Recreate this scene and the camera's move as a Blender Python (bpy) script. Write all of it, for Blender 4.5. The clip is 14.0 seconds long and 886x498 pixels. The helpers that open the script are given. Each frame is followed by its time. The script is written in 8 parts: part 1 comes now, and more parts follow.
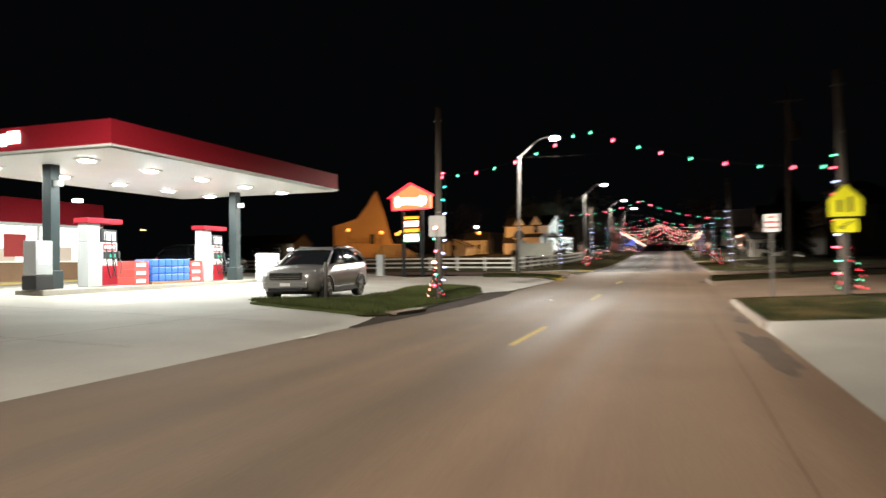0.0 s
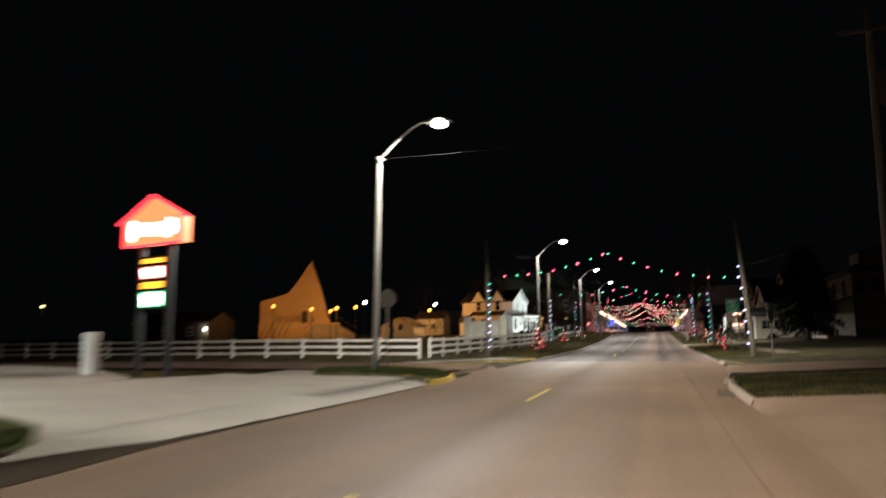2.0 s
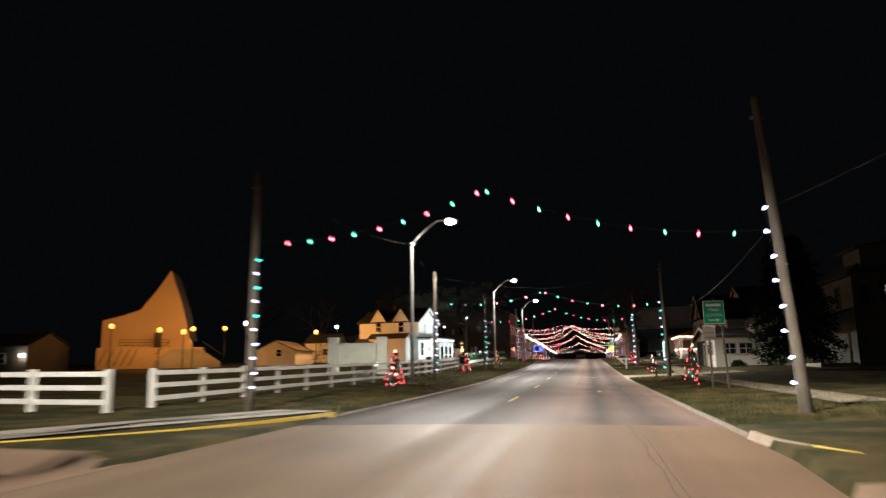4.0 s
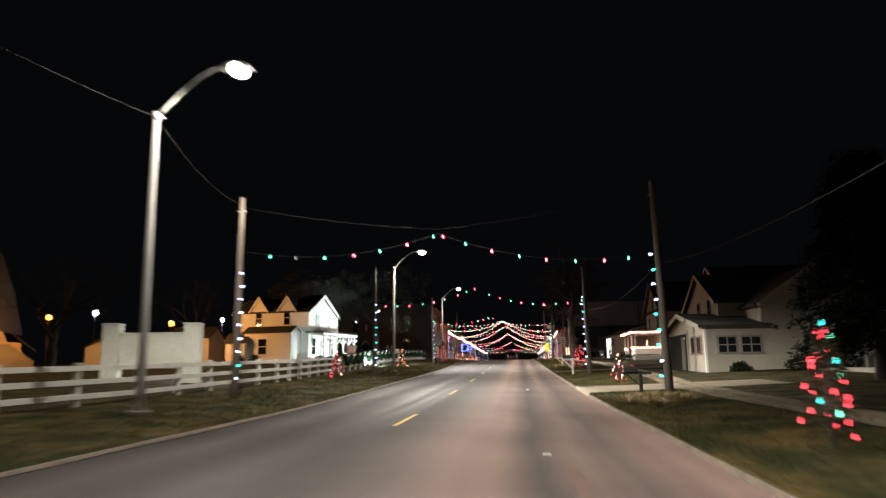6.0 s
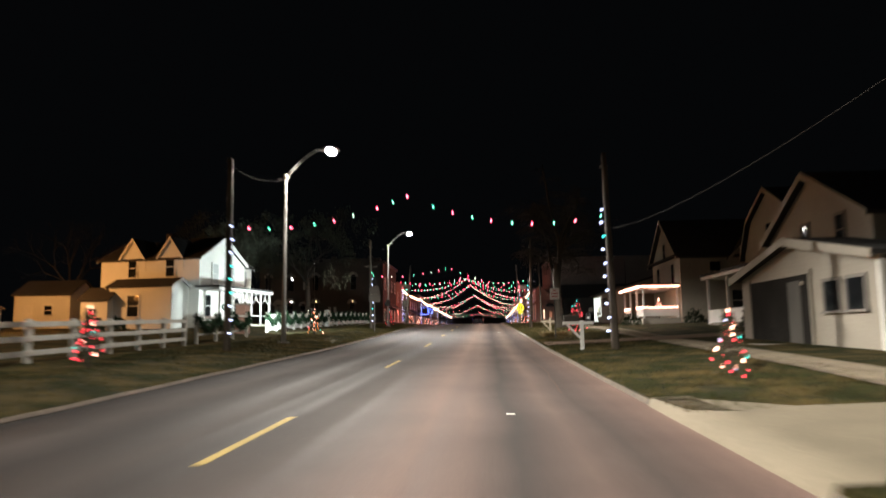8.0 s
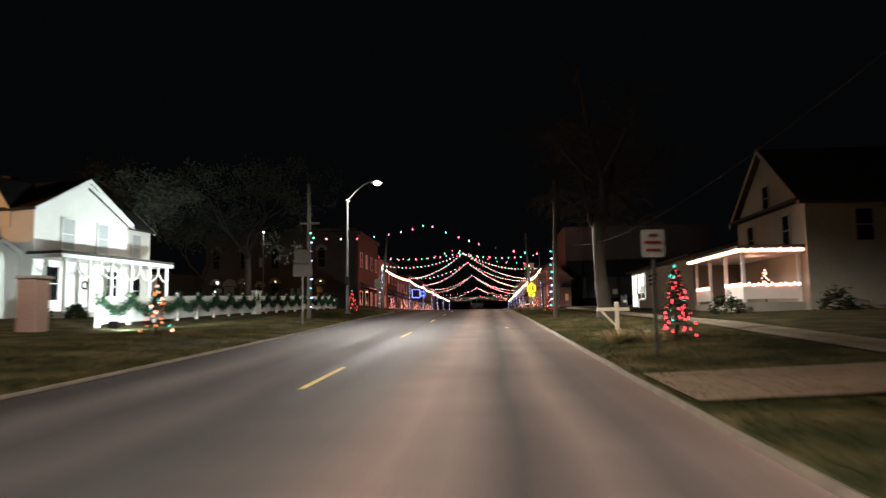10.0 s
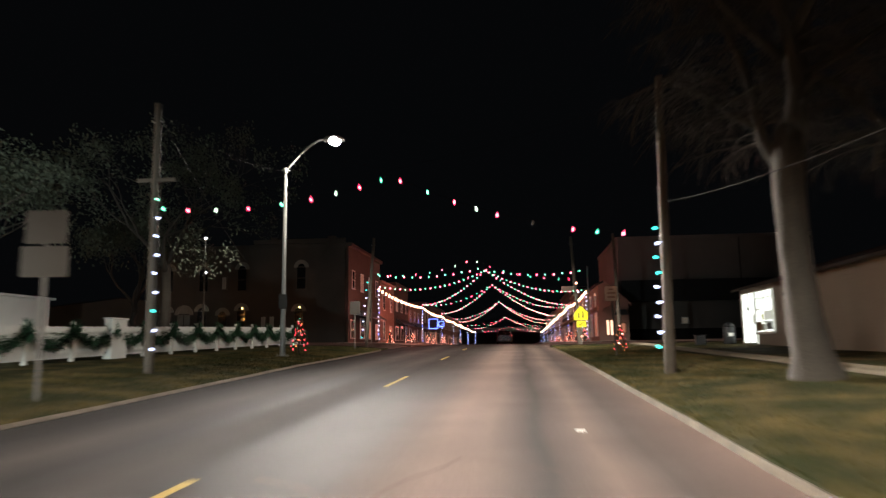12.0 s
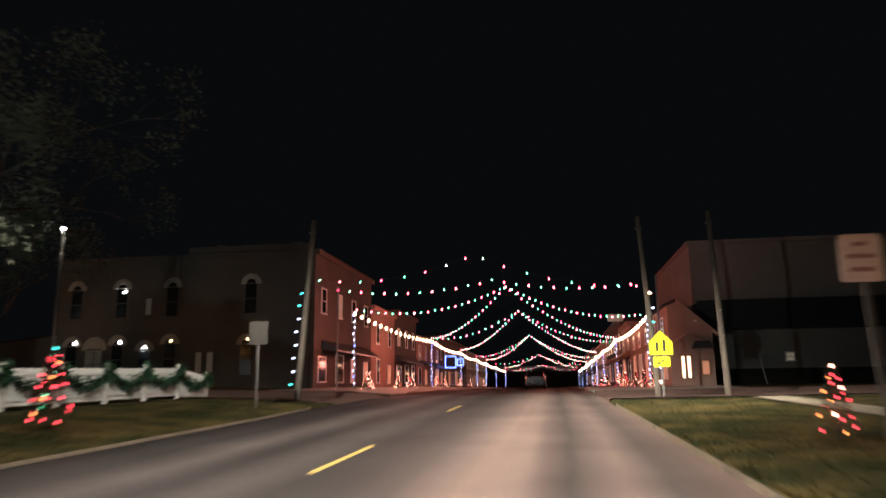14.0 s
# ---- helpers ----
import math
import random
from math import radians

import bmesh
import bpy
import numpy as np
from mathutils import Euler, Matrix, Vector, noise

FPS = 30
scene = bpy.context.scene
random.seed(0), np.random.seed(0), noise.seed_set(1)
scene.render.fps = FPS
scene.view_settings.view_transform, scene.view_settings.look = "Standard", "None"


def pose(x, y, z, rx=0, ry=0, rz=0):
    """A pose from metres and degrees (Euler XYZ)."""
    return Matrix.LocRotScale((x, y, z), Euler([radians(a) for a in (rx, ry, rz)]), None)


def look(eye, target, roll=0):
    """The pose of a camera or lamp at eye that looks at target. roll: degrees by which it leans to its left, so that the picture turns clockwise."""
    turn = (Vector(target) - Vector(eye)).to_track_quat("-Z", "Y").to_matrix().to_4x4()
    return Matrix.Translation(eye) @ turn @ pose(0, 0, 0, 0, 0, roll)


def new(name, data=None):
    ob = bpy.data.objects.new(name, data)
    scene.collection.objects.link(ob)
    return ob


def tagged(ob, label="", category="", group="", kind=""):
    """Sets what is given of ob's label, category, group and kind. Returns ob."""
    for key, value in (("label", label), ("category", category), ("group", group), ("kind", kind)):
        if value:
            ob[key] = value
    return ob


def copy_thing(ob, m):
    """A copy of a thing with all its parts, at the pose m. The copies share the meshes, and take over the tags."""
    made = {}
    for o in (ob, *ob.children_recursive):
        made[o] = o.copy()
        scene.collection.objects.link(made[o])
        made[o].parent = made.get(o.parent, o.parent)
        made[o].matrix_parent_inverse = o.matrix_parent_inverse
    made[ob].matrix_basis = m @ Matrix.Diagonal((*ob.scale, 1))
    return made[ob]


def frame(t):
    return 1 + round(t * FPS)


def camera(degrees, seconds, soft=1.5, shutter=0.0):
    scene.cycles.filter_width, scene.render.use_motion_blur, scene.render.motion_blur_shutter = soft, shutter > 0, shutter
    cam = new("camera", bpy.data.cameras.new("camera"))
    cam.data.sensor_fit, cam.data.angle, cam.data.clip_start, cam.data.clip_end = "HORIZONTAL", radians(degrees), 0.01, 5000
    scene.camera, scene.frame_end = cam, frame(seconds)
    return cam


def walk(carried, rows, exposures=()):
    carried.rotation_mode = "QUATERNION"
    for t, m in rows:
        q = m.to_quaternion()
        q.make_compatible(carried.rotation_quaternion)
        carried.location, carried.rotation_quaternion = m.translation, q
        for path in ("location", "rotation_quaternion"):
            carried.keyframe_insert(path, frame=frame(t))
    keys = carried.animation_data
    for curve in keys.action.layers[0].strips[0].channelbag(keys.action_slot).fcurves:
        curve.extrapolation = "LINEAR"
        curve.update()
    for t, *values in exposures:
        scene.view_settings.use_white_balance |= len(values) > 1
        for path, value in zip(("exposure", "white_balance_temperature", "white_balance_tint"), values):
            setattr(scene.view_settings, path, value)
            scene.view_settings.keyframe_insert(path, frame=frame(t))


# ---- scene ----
cam = camera(64.7, 14.0, soft=1.35, shutter=0.8)
# seconds, x, y, z, yaw, pitch, roll
ROWS = [
    (0.0, 0.014, 0.102, 1.303, 18.269, 1.038, 0.749),
    (0.3, 0.022, 3.042, 1.290, 21.868, 1.067, 0.672),
    (0.5, 0.019, 4.994, 1.303, 22.614, 0.939, 0.653),
    (1.0, -0.016, 9.839, 1.299, 23.514, 0.735, 0.520),
    (1.5, -0.004, 14.890, 1.285, 21.963, 2.594, 0.495),
    (2.0, -0.014, 20.012, 1.304, 16.941, 7.685, 0.686),
    (2.3, -0.021, 23.074, 1.338, 15.711, 8.843, 0.658),
    (2.5, -0.021, 25.114, 1.353, 14.956, 9.431, 0.683),
    (3.0, -0.026, 30.199, 1.405, 14.506, 9.805, 0.703),
    (5.4, 0.033, 53.849, 1.636, 7.089, 9.522, 0.755),
    (5.5, 0.033, 54.842, 1.655, 7.031, 9.482, 0.726),
    (6.0, 0.027, 59.807, 1.709, 6.288, 9.759, 0.687),
    (6.5, -0.006, 64.777, 1.782, 5.002, 9.743, 0.719),
    (7.0, -0.007, 69.754, 1.819, 4.175, 9.671, 0.689),
    (7.5, -0.024, 74.770, 1.874, 3.699, 9.016, 0.777),
    (8.0, -0.035, 79.836, 1.925, 3.630, 6.864, 0.732),
    (8.5, -0.037, 84.885, 2.037, 3.632, 5.260, 0.759),
    (11.0, 0.010, 109.983, 2.619, 3.971, 6.506, 0.865),
    (11.5, -0.003, 114.789, 2.768, 4.733, 7.493, 0.794),
    (12.0, -0.002, 119.532, 2.923, 6.130, 8.047, 0.783),
    (12.5, 0.001, 124.201, 3.075, 7.538, 8.204, 0.764),
    (13.0, 0.014, 128.770, 3.210, 8.460, 8.526, 0.756),
    (13.5, 0.021, 133.263, 3.350, 8.831, 9.308, 0.701),
    (14.0, 0.033, 137.847, 3.491, 8.886, 11.169, 0.761),
]
walk(cam, [(t, pose(x, y, z, 90 + pitch, roll, yaw)) for t, x, y, z, yaw, pitch, roll in ROWS],
     [(0.0, 0.0), (1.0, 0.0), (1.5, -0.15), (2.0, -0.05), (2.5, 0.25), (3.0, 0.4), (5.5, 0.4), (7.0, 0.45), (8.5, 0.1), (11.0, 0.1), (12.0, 0.3), (13.0, 0.5), (14.0, 0.9)])

# ---- night sky and exposure ----
scene.view_settings.exposure = 0.0
world = bpy.data.worlds.new("night_sky")
scene.world = world
world.use_nodes = True
wn = world.node_tree.nodes
wn["Background"].inputs[0].default_value = (0.75, 0.85, 1.0, 1)
wn["Background"].inputs[1].default_value = 0.0018


def lamp(name, kind, at, power, colour, aim=None, size=0.2, cone=150, soft=0.8):
    d = bpy.data.lights.new(name, kind)
    d.energy, d.color = power, colour
    if kind == "AREA":
        d.shape, d.size = "DISK", size
    else:
        d.shadow_soft_size = size
    if kind == "SPOT":
        d.spot_size, d.spot_blend = radians(cone), soft
    ob = new(name, d)
    ob.matrix_world = look(at, aim if aim else (at[0], at[1] + 0.001, at[2] - 1))
    return ob


LAMP_POWER = 4100.0
CANOPY_POWER = 380.0
FLOOD_POWER = 9500.0
YARD_POWER = 9.0
SODIUM_POWER = 950.0
LED = (1.0, 0.93, 0.82)
SODIUM = (1.0, 0.43, 0.11)


def street_light(at, power, colour, back=0.45):
    """A street lantern that throws far along the road and little to the sides."""
    d = bpy.data.lights.new("street_light", "POINT")
    d.energy, d.color, d.shadow_soft_size = power, colour, 0.14
    d.use_nodes = True
    n, l = d.node_tree.nodes, d.node_tree.links
    em = next(k for k in n if k.type == "EMISSION")
    tc, sep = n.new("ShaderNodeTexCoord"), n.new("ShaderNodeSeparateXYZ")
    l.new(tc.outputs["Normal"], sep.inputs[0])

    def step(op, a, b):
        k = n.new("ShaderNodeMath")
        k.operation = op
        for i, v in enumerate((a, b)):
            if isinstance(v, (int, float)):
                k.inputs[i].default_value = v
            elif v is not None:
                l.new(v, k.inputs[i])
        return k.outputs[0]

    def ease(v, a, b, c, e):
        k = n.new("ShaderNodeMapRange")
        k.interpolation_type = "SMOOTHSTEP"
        for i, w in enumerate((a, b, c, e)):
            k.inputs[i + 1].default_value = w
        l.new(v, k.inputs[0])
        return k.outputs[0]

    down = step("MULTIPLY", sep.outputs[2], -1.0)
    throw = step("POWER", step("MAXIMUM", down, 0.36), -2.3)
    cut = ease(down, 0.13, 0.37, 0.004, 1.0)
    side = step("MULTIPLY", ease(sep.outputs[0], 0.62, 0.88, 1.0, 0.03), ease(sep.outputs[0], -0.8, -0.2, 0.6, 1.0))
    lane = ease(sep.outputs[0], -0.25, 0.4, back, 1.0)
    l.new(step("MULTIPLY", step("MULTIPLY", throw, cut), step("MULTIPLY", side, lane)), em.inputs["Strength"])
    ob = new("street_light", d)
    ob.matrix_world = pose(*at)
    return ob


# ---- materials ----


def mat(name, colour, rough=0.7, metal=0.0, dark=0.75, grain=6.0, blotch=0.5, bump=0.15, spec=0.5, lap=0.0, axis=2, coat=0.0, tracks=0.0, profile=(), other=None):
    """A surface with variation at two scales; lap: width of boards; other: a second colour in patches; profile: tone across a road."""
    m = bpy.data.materials.new(name)
    m.use_nodes = True
    n, l = m.node_tree.nodes, m.node_tree.links
    b = n["Principled BSDF"]
    b.inputs["Roughness"].default_value, b.inputs["Metallic"].default_value = rough, metal
    b.inputs["Specular IOR Level"].default_value = spec
    b.inputs["Coat Weight"].default_value = coat
    tc = n.new("ShaderNodeTexCoord")
    fine, wide = n.new("ShaderNodeTexNoise"), n.new("ShaderNodeTexNoise")
    fine.inputs["Scale"].default_value, wide.inputs["Scale"].default_value = grain * 6, blotch
    fine.inputs["Detail"].default_value, wide.inputs["Detail"].default_value = 4, 6
    mixer, ramp = n.new("ShaderNodeMix"), n.new("ShaderNodeMath")
    mixer.data_type = "RGBA"
    ramp.operation = "MULTIPLY"
    l.new(tc.outputs["Object"], fine.inputs["Vector"])
    l.new(tc.outputs["Object"], wide.inputs["Vector"])
    l.new(fine.outputs["Fac"], ramp.inputs[0])
    l.new(wide.outputs["Fac"], ramp.inputs[1])
    spread = n.new("ShaderNodeMapRange")
    spread.inputs["From Min"].default_value, spread.inputs["From Max"].default_value = 0.12, 0.4
    if other:
        # two kinds of growth in soft-edged patches
        ramp.operation = "MULTIPLY_ADD"
        l.new(wide.outputs["Fac"], ramp.inputs[2])
        ramp.inputs[1].default_value = 0.35
        l.new(fine.outputs["Fac"], ramp.inputs[0])
        for link in [k for k in l if k.to_socket == ramp.inputs[1]]:
            l.remove(link)
        spread.inputs["From Min"].default_value, spread.inputs["From Max"].default_value = 0.60, 0.80
    l.new(ramp.outputs[0], spread.inputs["Value"])
    l.new(spread.outputs[0], mixer.inputs["Factor"])
    mixer.inputs[6].default_value = (*(other or [c * dark for c in colour]), 1)
    mixer.inputs[7].default_value = (*colour, 1)
    tone = mixer.outputs[2]
    if tracks:
        # worn wheel tracks drawn out along the road
        squeeze, band, amount, wear = n.new("ShaderNodeMapping"), n.new("ShaderNodeTexNoise"), n.new("ShaderNodeMapRange"), n.new("ShaderNodeMix")
        squeeze.inputs["Scale"].default_value = (1.15, 0.012, 0)
        band.inputs["Scale"].default_value, band.inputs["Detail"].default_value = 1.0, 2.2
        l.new(tc.outputs["Object"], squeeze.inputs["Vector"])
        l.new(squeeze.outputs[0], band.inputs["Vector"])
        for i, v in enumerate((0.42, 0.60, 0.0, tracks)):
            amount.inputs[i + 1].default_value = v
        l.new(band.outputs["Fac"], amount.inputs[0])
        wear.data_type, wear.blend_type = "RGBA", "MULTIPLY"
        wear.inputs[7].default_value = (0.34, 0.34, 0.36, 1)
        l.new(amount.outputs[0], wear.inputs["Factor"])
        l.new(tone, wear.inputs[6])
        tone = wear.outputs[2]
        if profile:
            # polished wheel paths, oil-dark lane middle; headlights painted in as a paler near lane
            place, sway, across, shade, tone_mix = (n.new("ShaderNode" + k) for k in ("SeparateXYZ", "TexNoise", "MapRange", "ValToRGB", "Mix"))
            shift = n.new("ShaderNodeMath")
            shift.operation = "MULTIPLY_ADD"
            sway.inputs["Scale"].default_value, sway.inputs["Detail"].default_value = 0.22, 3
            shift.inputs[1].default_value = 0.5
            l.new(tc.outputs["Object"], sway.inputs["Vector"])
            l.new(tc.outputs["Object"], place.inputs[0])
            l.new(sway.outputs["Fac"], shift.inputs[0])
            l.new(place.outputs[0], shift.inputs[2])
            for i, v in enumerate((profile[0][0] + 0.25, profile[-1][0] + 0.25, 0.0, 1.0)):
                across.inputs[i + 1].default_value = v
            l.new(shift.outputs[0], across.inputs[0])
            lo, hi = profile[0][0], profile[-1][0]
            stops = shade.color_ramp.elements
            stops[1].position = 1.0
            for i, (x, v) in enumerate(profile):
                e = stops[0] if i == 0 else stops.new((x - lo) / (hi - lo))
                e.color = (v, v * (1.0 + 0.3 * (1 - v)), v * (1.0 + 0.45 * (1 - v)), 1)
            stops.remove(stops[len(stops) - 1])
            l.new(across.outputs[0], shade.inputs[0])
            tone_mix.data_type, tone_mix.blend_type = "RGBA", "MULTIPLY"
            tone_mix.inputs["Factor"].default_value = 1.0
            l.new(tone, tone_mix.inputs[6])
            l.new(shade.outputs[0], tone_mix.inputs[7])
            tone = tone_mix.outputs[2]
        gloss = n.new("ShaderNodeMapRange")
        for i, v in enumerate((0.0, tracks, rough + 0.06, rough - 0.08)):
            gloss.inputs[i + 1].default_value = v
        l.new(amount.outputs[0], gloss.inputs[0])
        l.new(gloss.outputs[0], b.inputs["Roughness"])
    l.new(tone, b.inputs["Base Color"])
    if bump:
        bp = n.new("ShaderNodeBump")
        bp.inputs["Strength"].default_value, bp.inputs["Distance"].default_value = bump, 0.02
        height = fine.outputs["Fac"]
        if lap:
            sep, saw = n.new("ShaderNodeSeparateXYZ"), n.new("ShaderNodeMath")
            l.new(tc.outputs["Object"], sep.inputs[0])
            div = n.new("ShaderNodeMath")
            div.operation, div.inputs[1].default_value = "DIVIDE", lap
            l.new(sep.outputs[axis], div.inputs[0])
            saw.operation = "FRACT"
            l.new(div.outputs[0], saw.inputs[0])
            height = saw.outputs[0]
        l.new(height, bp.inputs["Height"])
        l.new(bp.outputs[0], b.inputs["Normal"])
    return m


def glow(name, colour, power, sampled=False, clear=0.0, tint=(1, 1, 1)):
    """A surface that gives off light; clear: how far one sees through its tinted glass."""
    m = bpy.data.materials.new(name)
    m.use_nodes = True
    n, l = m.node_tree.nodes, m.node_tree.links
    b = n["Principled BSDF"]
    if clear:
        see, both = n.new("ShaderNodeBsdfTransparent"), n.new("ShaderNodeMixShader")
        see.inputs[0].default_value = (*tint, 1)
        both.inputs[0].default_value = clear
        l.new(b.outputs[0], both.inputs[1])
        l.new(see.outputs[0], both.inputs[2])
        l.new(both.outputs[0], n["Material Output"].inputs["Surface"])
    b.inputs["Base Color"].default_value = (*[min(1, c) * 0.5 for c in colour], 1)
    b.inputs["Emission Color"].default_value = (*colour, 1)
    b.inputs["Emission Strength"].default_value = power
    m.cycles.emission_sampling = "FRONT" if sampled else "NONE"
    return m


# tone across the asphalt: wheel tracks, and headlight glow painted into the right lane
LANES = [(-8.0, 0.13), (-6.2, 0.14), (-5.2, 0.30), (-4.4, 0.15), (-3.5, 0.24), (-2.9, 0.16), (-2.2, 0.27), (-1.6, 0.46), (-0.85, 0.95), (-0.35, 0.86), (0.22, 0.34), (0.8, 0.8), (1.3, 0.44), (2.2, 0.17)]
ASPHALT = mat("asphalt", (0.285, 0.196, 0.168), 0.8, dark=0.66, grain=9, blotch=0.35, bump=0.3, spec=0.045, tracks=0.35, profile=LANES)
# its paler right side is headlight glow painted into the concrete
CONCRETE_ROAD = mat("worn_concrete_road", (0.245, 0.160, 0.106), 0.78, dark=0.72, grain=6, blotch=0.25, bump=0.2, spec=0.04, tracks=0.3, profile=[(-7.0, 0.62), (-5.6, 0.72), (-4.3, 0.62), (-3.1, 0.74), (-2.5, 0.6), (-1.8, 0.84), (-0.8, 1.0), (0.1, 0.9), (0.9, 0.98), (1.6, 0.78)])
CONCRETE = mat("pale_concrete", (0.33, 0.30, 0.255), 0.8, dark=0.75, grain=5, blotch=0.6, bump=0.2)
CONCRETE_LANE = mat("worn_concrete_lane", (0.235, 0.158, 0.108), 0.8, dark=0.68, grain=6, blotch=0.5, bump=0.25, spec=0.05)
DARK_LANE = mat("dark_side_street", (0.15, 0.098, 0.082), 0.88, dark=0.6, grain=9, blotch=0.6, bump=0.3, spec=0.06)
PATH = mat("old_footpath_concrete", (0.20, 0.168, 0.125), 0.85, dark=0.68, grain=5, blotch=0.9, bump=0.25, spec=0.08)
DRIVE = mat("tan_driveway_concrete", (0.28, 0.24, 0.175), 0.85, dark=0.72, grain=5, blotch=0.9, bump=0.25, spec=0.1)
KERB = mat("kerb_concrete", (0.135, 0.098, 0.062), 0.85, dark=0.35, grain=4, blotch=2.2, bump=0.4)
WORN_KERB = mat("worn_pale_kerb", (0.27, 0.20, 0.145), 0.85, dark=0.55, grain=4, blotch=1.6, bump=0.5)
YELLOW_KERB = mat("yellow_kerb_paint", (0.70, 0.46, 0.05), 0.6, dark=0.7, grain=6, blotch=2.5, bump=0.2)
YELLOW = mat("yellow_road_paint", (0.50, 0.36, 0.11), 0.8, dark=0.75, grain=8, blotch=3, bump=0.1, spec=0.05)
WHITE_LINE = mat("pale_road_paint", (0.6, 0.57, 0.45), 0.6, dark=0.7, grain=8, blotch=3, bump=0.1)
GRASS = mat("winter_lawn", (0.080, 0.060, 0.024), 0.95, grain=9, blotch=0.9, bump=0.8, spec=0.06, other=(0.026, 0.028, 0.011))
BLADE = mat("grass_blades", (0.108, 0.080, 0.032), 0.9, grain=3, blotch=0.9, bump=0, spec=0.08, other=(0.034, 0.038, 0.015))
# greener, brighter than the lawn: the station's white light put into the turf colour
ISLAND_GRASS = mat("lamp_tinted_island_turf", (0.105, 0.125, 0.040), 0.95, dark=0.45, grain=9, blotch=0.9, bump=0.8, spec=0.15)
PUMP_WHITE = mat("pump_cabinet_enamel", (0.36, 0.37, 0.37), 0.4, dark=0.88, grain=3, blotch=1.5, bump=0.02)
WET_SOIL = mat("wet_gutter_soil", (0.034, 0.022, 0.013), 0.95, dark=0.6, grain=6, blotch=1.2, bump=0.5, spec=0.04)
SOIL = mat("damp_dirt", (0.10, 0.058, 0.030), 0.9, dark=0.5, grain=6, blotch=1.2, bump=0.5)
WOOD_POLE = mat("weathered_wooden_pole", (0.100, 0.080, 0.061), 0.85, dark=0.55, grain=6, blotch=1.5, bump=0.5)
STEEL = mat("galvanised_steel", (0.27, 0.262, 0.245), 0.6, metal=0.2, dark=0.85, grain=4, blotch=2, bump=0.05)
PALE_ALU = mat("pale_sign_back", (0.22, 0.22, 0.21), 0.6, metal=0.2, dark=0.9, grain=3, blotch=2, bump=0.03)
ALU = mat("sign_back_aluminium", (0.04, 0.033, 0.026), 0.7, metal=0.2, dark=0.9, grain=3, blotch=2, bump=0.03)
RAIL_PAINT = mat("weathered_white_rail_paint", (0.68, 0.66, 0.60), 0.7, dark=0.72, grain=4, blotch=1.5, bump=0.2)
WHITE_PAINT = mat("white_fence_paint", (0.74, 0.74, 0.70), 0.6, dark=0.82, grain=4, blotch=2, bump=0.15)
SIDING = mat("white_lap_siding", (0.74, 0.73, 0.68), 0.6, dark=0.88, grain=3, blotch=0.7, bump=0.6, lap=0.12)
OLD_SIDING = mat("weathered_white_siding", (0.38, 0.345, 0.285), 0.7, dark=0.75, grain=3, blotch=0.6, bump=0.6, lap=0.13)
TAN_WALL = mat("tan_church_wall", (0.58, 0.42, 0.26), 0.8, dark=0.85, grain=3, blotch=0.4, bump=0.2)
SHINGLE = mat("dark_shingles", (0.045, 0.042, 0.04), 0.9, dark=0.6, grain=5, blotch=0.8, bump=0.5)
TRIM = mat("white_trim_paint", (0.76, 0.75, 0.72), 0.55, dark=0.88, grain=3, blotch=2, bump=0.05)
BRICK = mat("dark_red_brick", (0.085, 0.072, 0.06), 0.85, dark=0.65, grain=4, blotch=0.6, bump=0.4, lap=0.075)
GREY_BLOCK = mat("grey_block_wall", (0.24, 0.22, 0.20), 0.85, dark=0.7, grain=3, blotch=0.3, bump=0.3, lap=0.2)
FACADE_WARM = mat("painted_brick_facade", (0.40, 0.25, 0.20), 0.8, dark=0.7, grain=3, blotch=0.4, bump=0.3, lap=0.08)
STONE_WALL = mat("pale_stone_wall", (0.56, 0.56, 0.48), 0.85, dark=0.72, grain=4, blotch=1.5, bump=0.4, lap=0.2)
RED_PANEL = mat("red_canopy_panel", (0.33, 0.014, 0.026), 0.65, dark=0.85, grain=2, blotch=0.4, bump=0.02, spec=0.12)
WHITE_PANEL = mat("white_canopy_ceiling", (0.78, 0.80, 0.79), 0.4, dark=0.93, grain=2, blotch=0.5, bump=0.05, lap=0.4, axis=0)
DARK_STEEL = mat("dark_green_painted_steel", (0.032, 0.045, 0.047), 0.4, metal=0.2, dark=0.8, grain=3, blotch=1, bump=0.03)
BLACK = mat("black_plastic", (0.02, 0.02, 0.022), 0.5, dark=0.7, grain=3, blotch=2, bump=0.05)
RUBBER = mat("tyre_rubber", (0.018, 0.018, 0.018), 0.85, dark=0.7, grain=4, blotch=3, bump=0.2)
SILVER = mat("silver_car_paint", (0.37, 0.357, 0.343), 0.28, metal=0.55, dark=0.95, grain=2, blotch=0.6, bump=0, coat=0.8)
DARK_PAINT = mat("dark_car_paint", (0.03, 0.035, 0.045), 0.25, metal=0.3, dark=0.9, grain=2, blotch=0.6, bump=0, coat=0.8)
CHROME = mat("chrome", (0.75, 0.75, 0.75), 0.12, metal=1.0, dark=0.95, grain=2, blotch=1, bump=0)
GLASS_DARK = mat("dark_window_glass", (0.012, 0.014, 0.016), 0.06, dark=0.8, grain=1, blotch=0.5, bump=0, spec=0.7)
LAMP_GLASS = mat("clear_lamp_lens", (0.7, 0.7, 0.7), 0.1, dark=0.9, grain=2, blotch=2, bump=0, spec=0.8)
WIRE = mat("black_cable", (0.012, 0.012, 0.012), 0.95, dark=0.8, grain=3, blotch=3, bump=0, spec=0.03)
GREY_CABLE = mat("weathered_grey_cable", (0.022, 0.020, 0.019), 0.9, dark=0.8, grain=3, blotch=3, bump=0, spec=0.05)
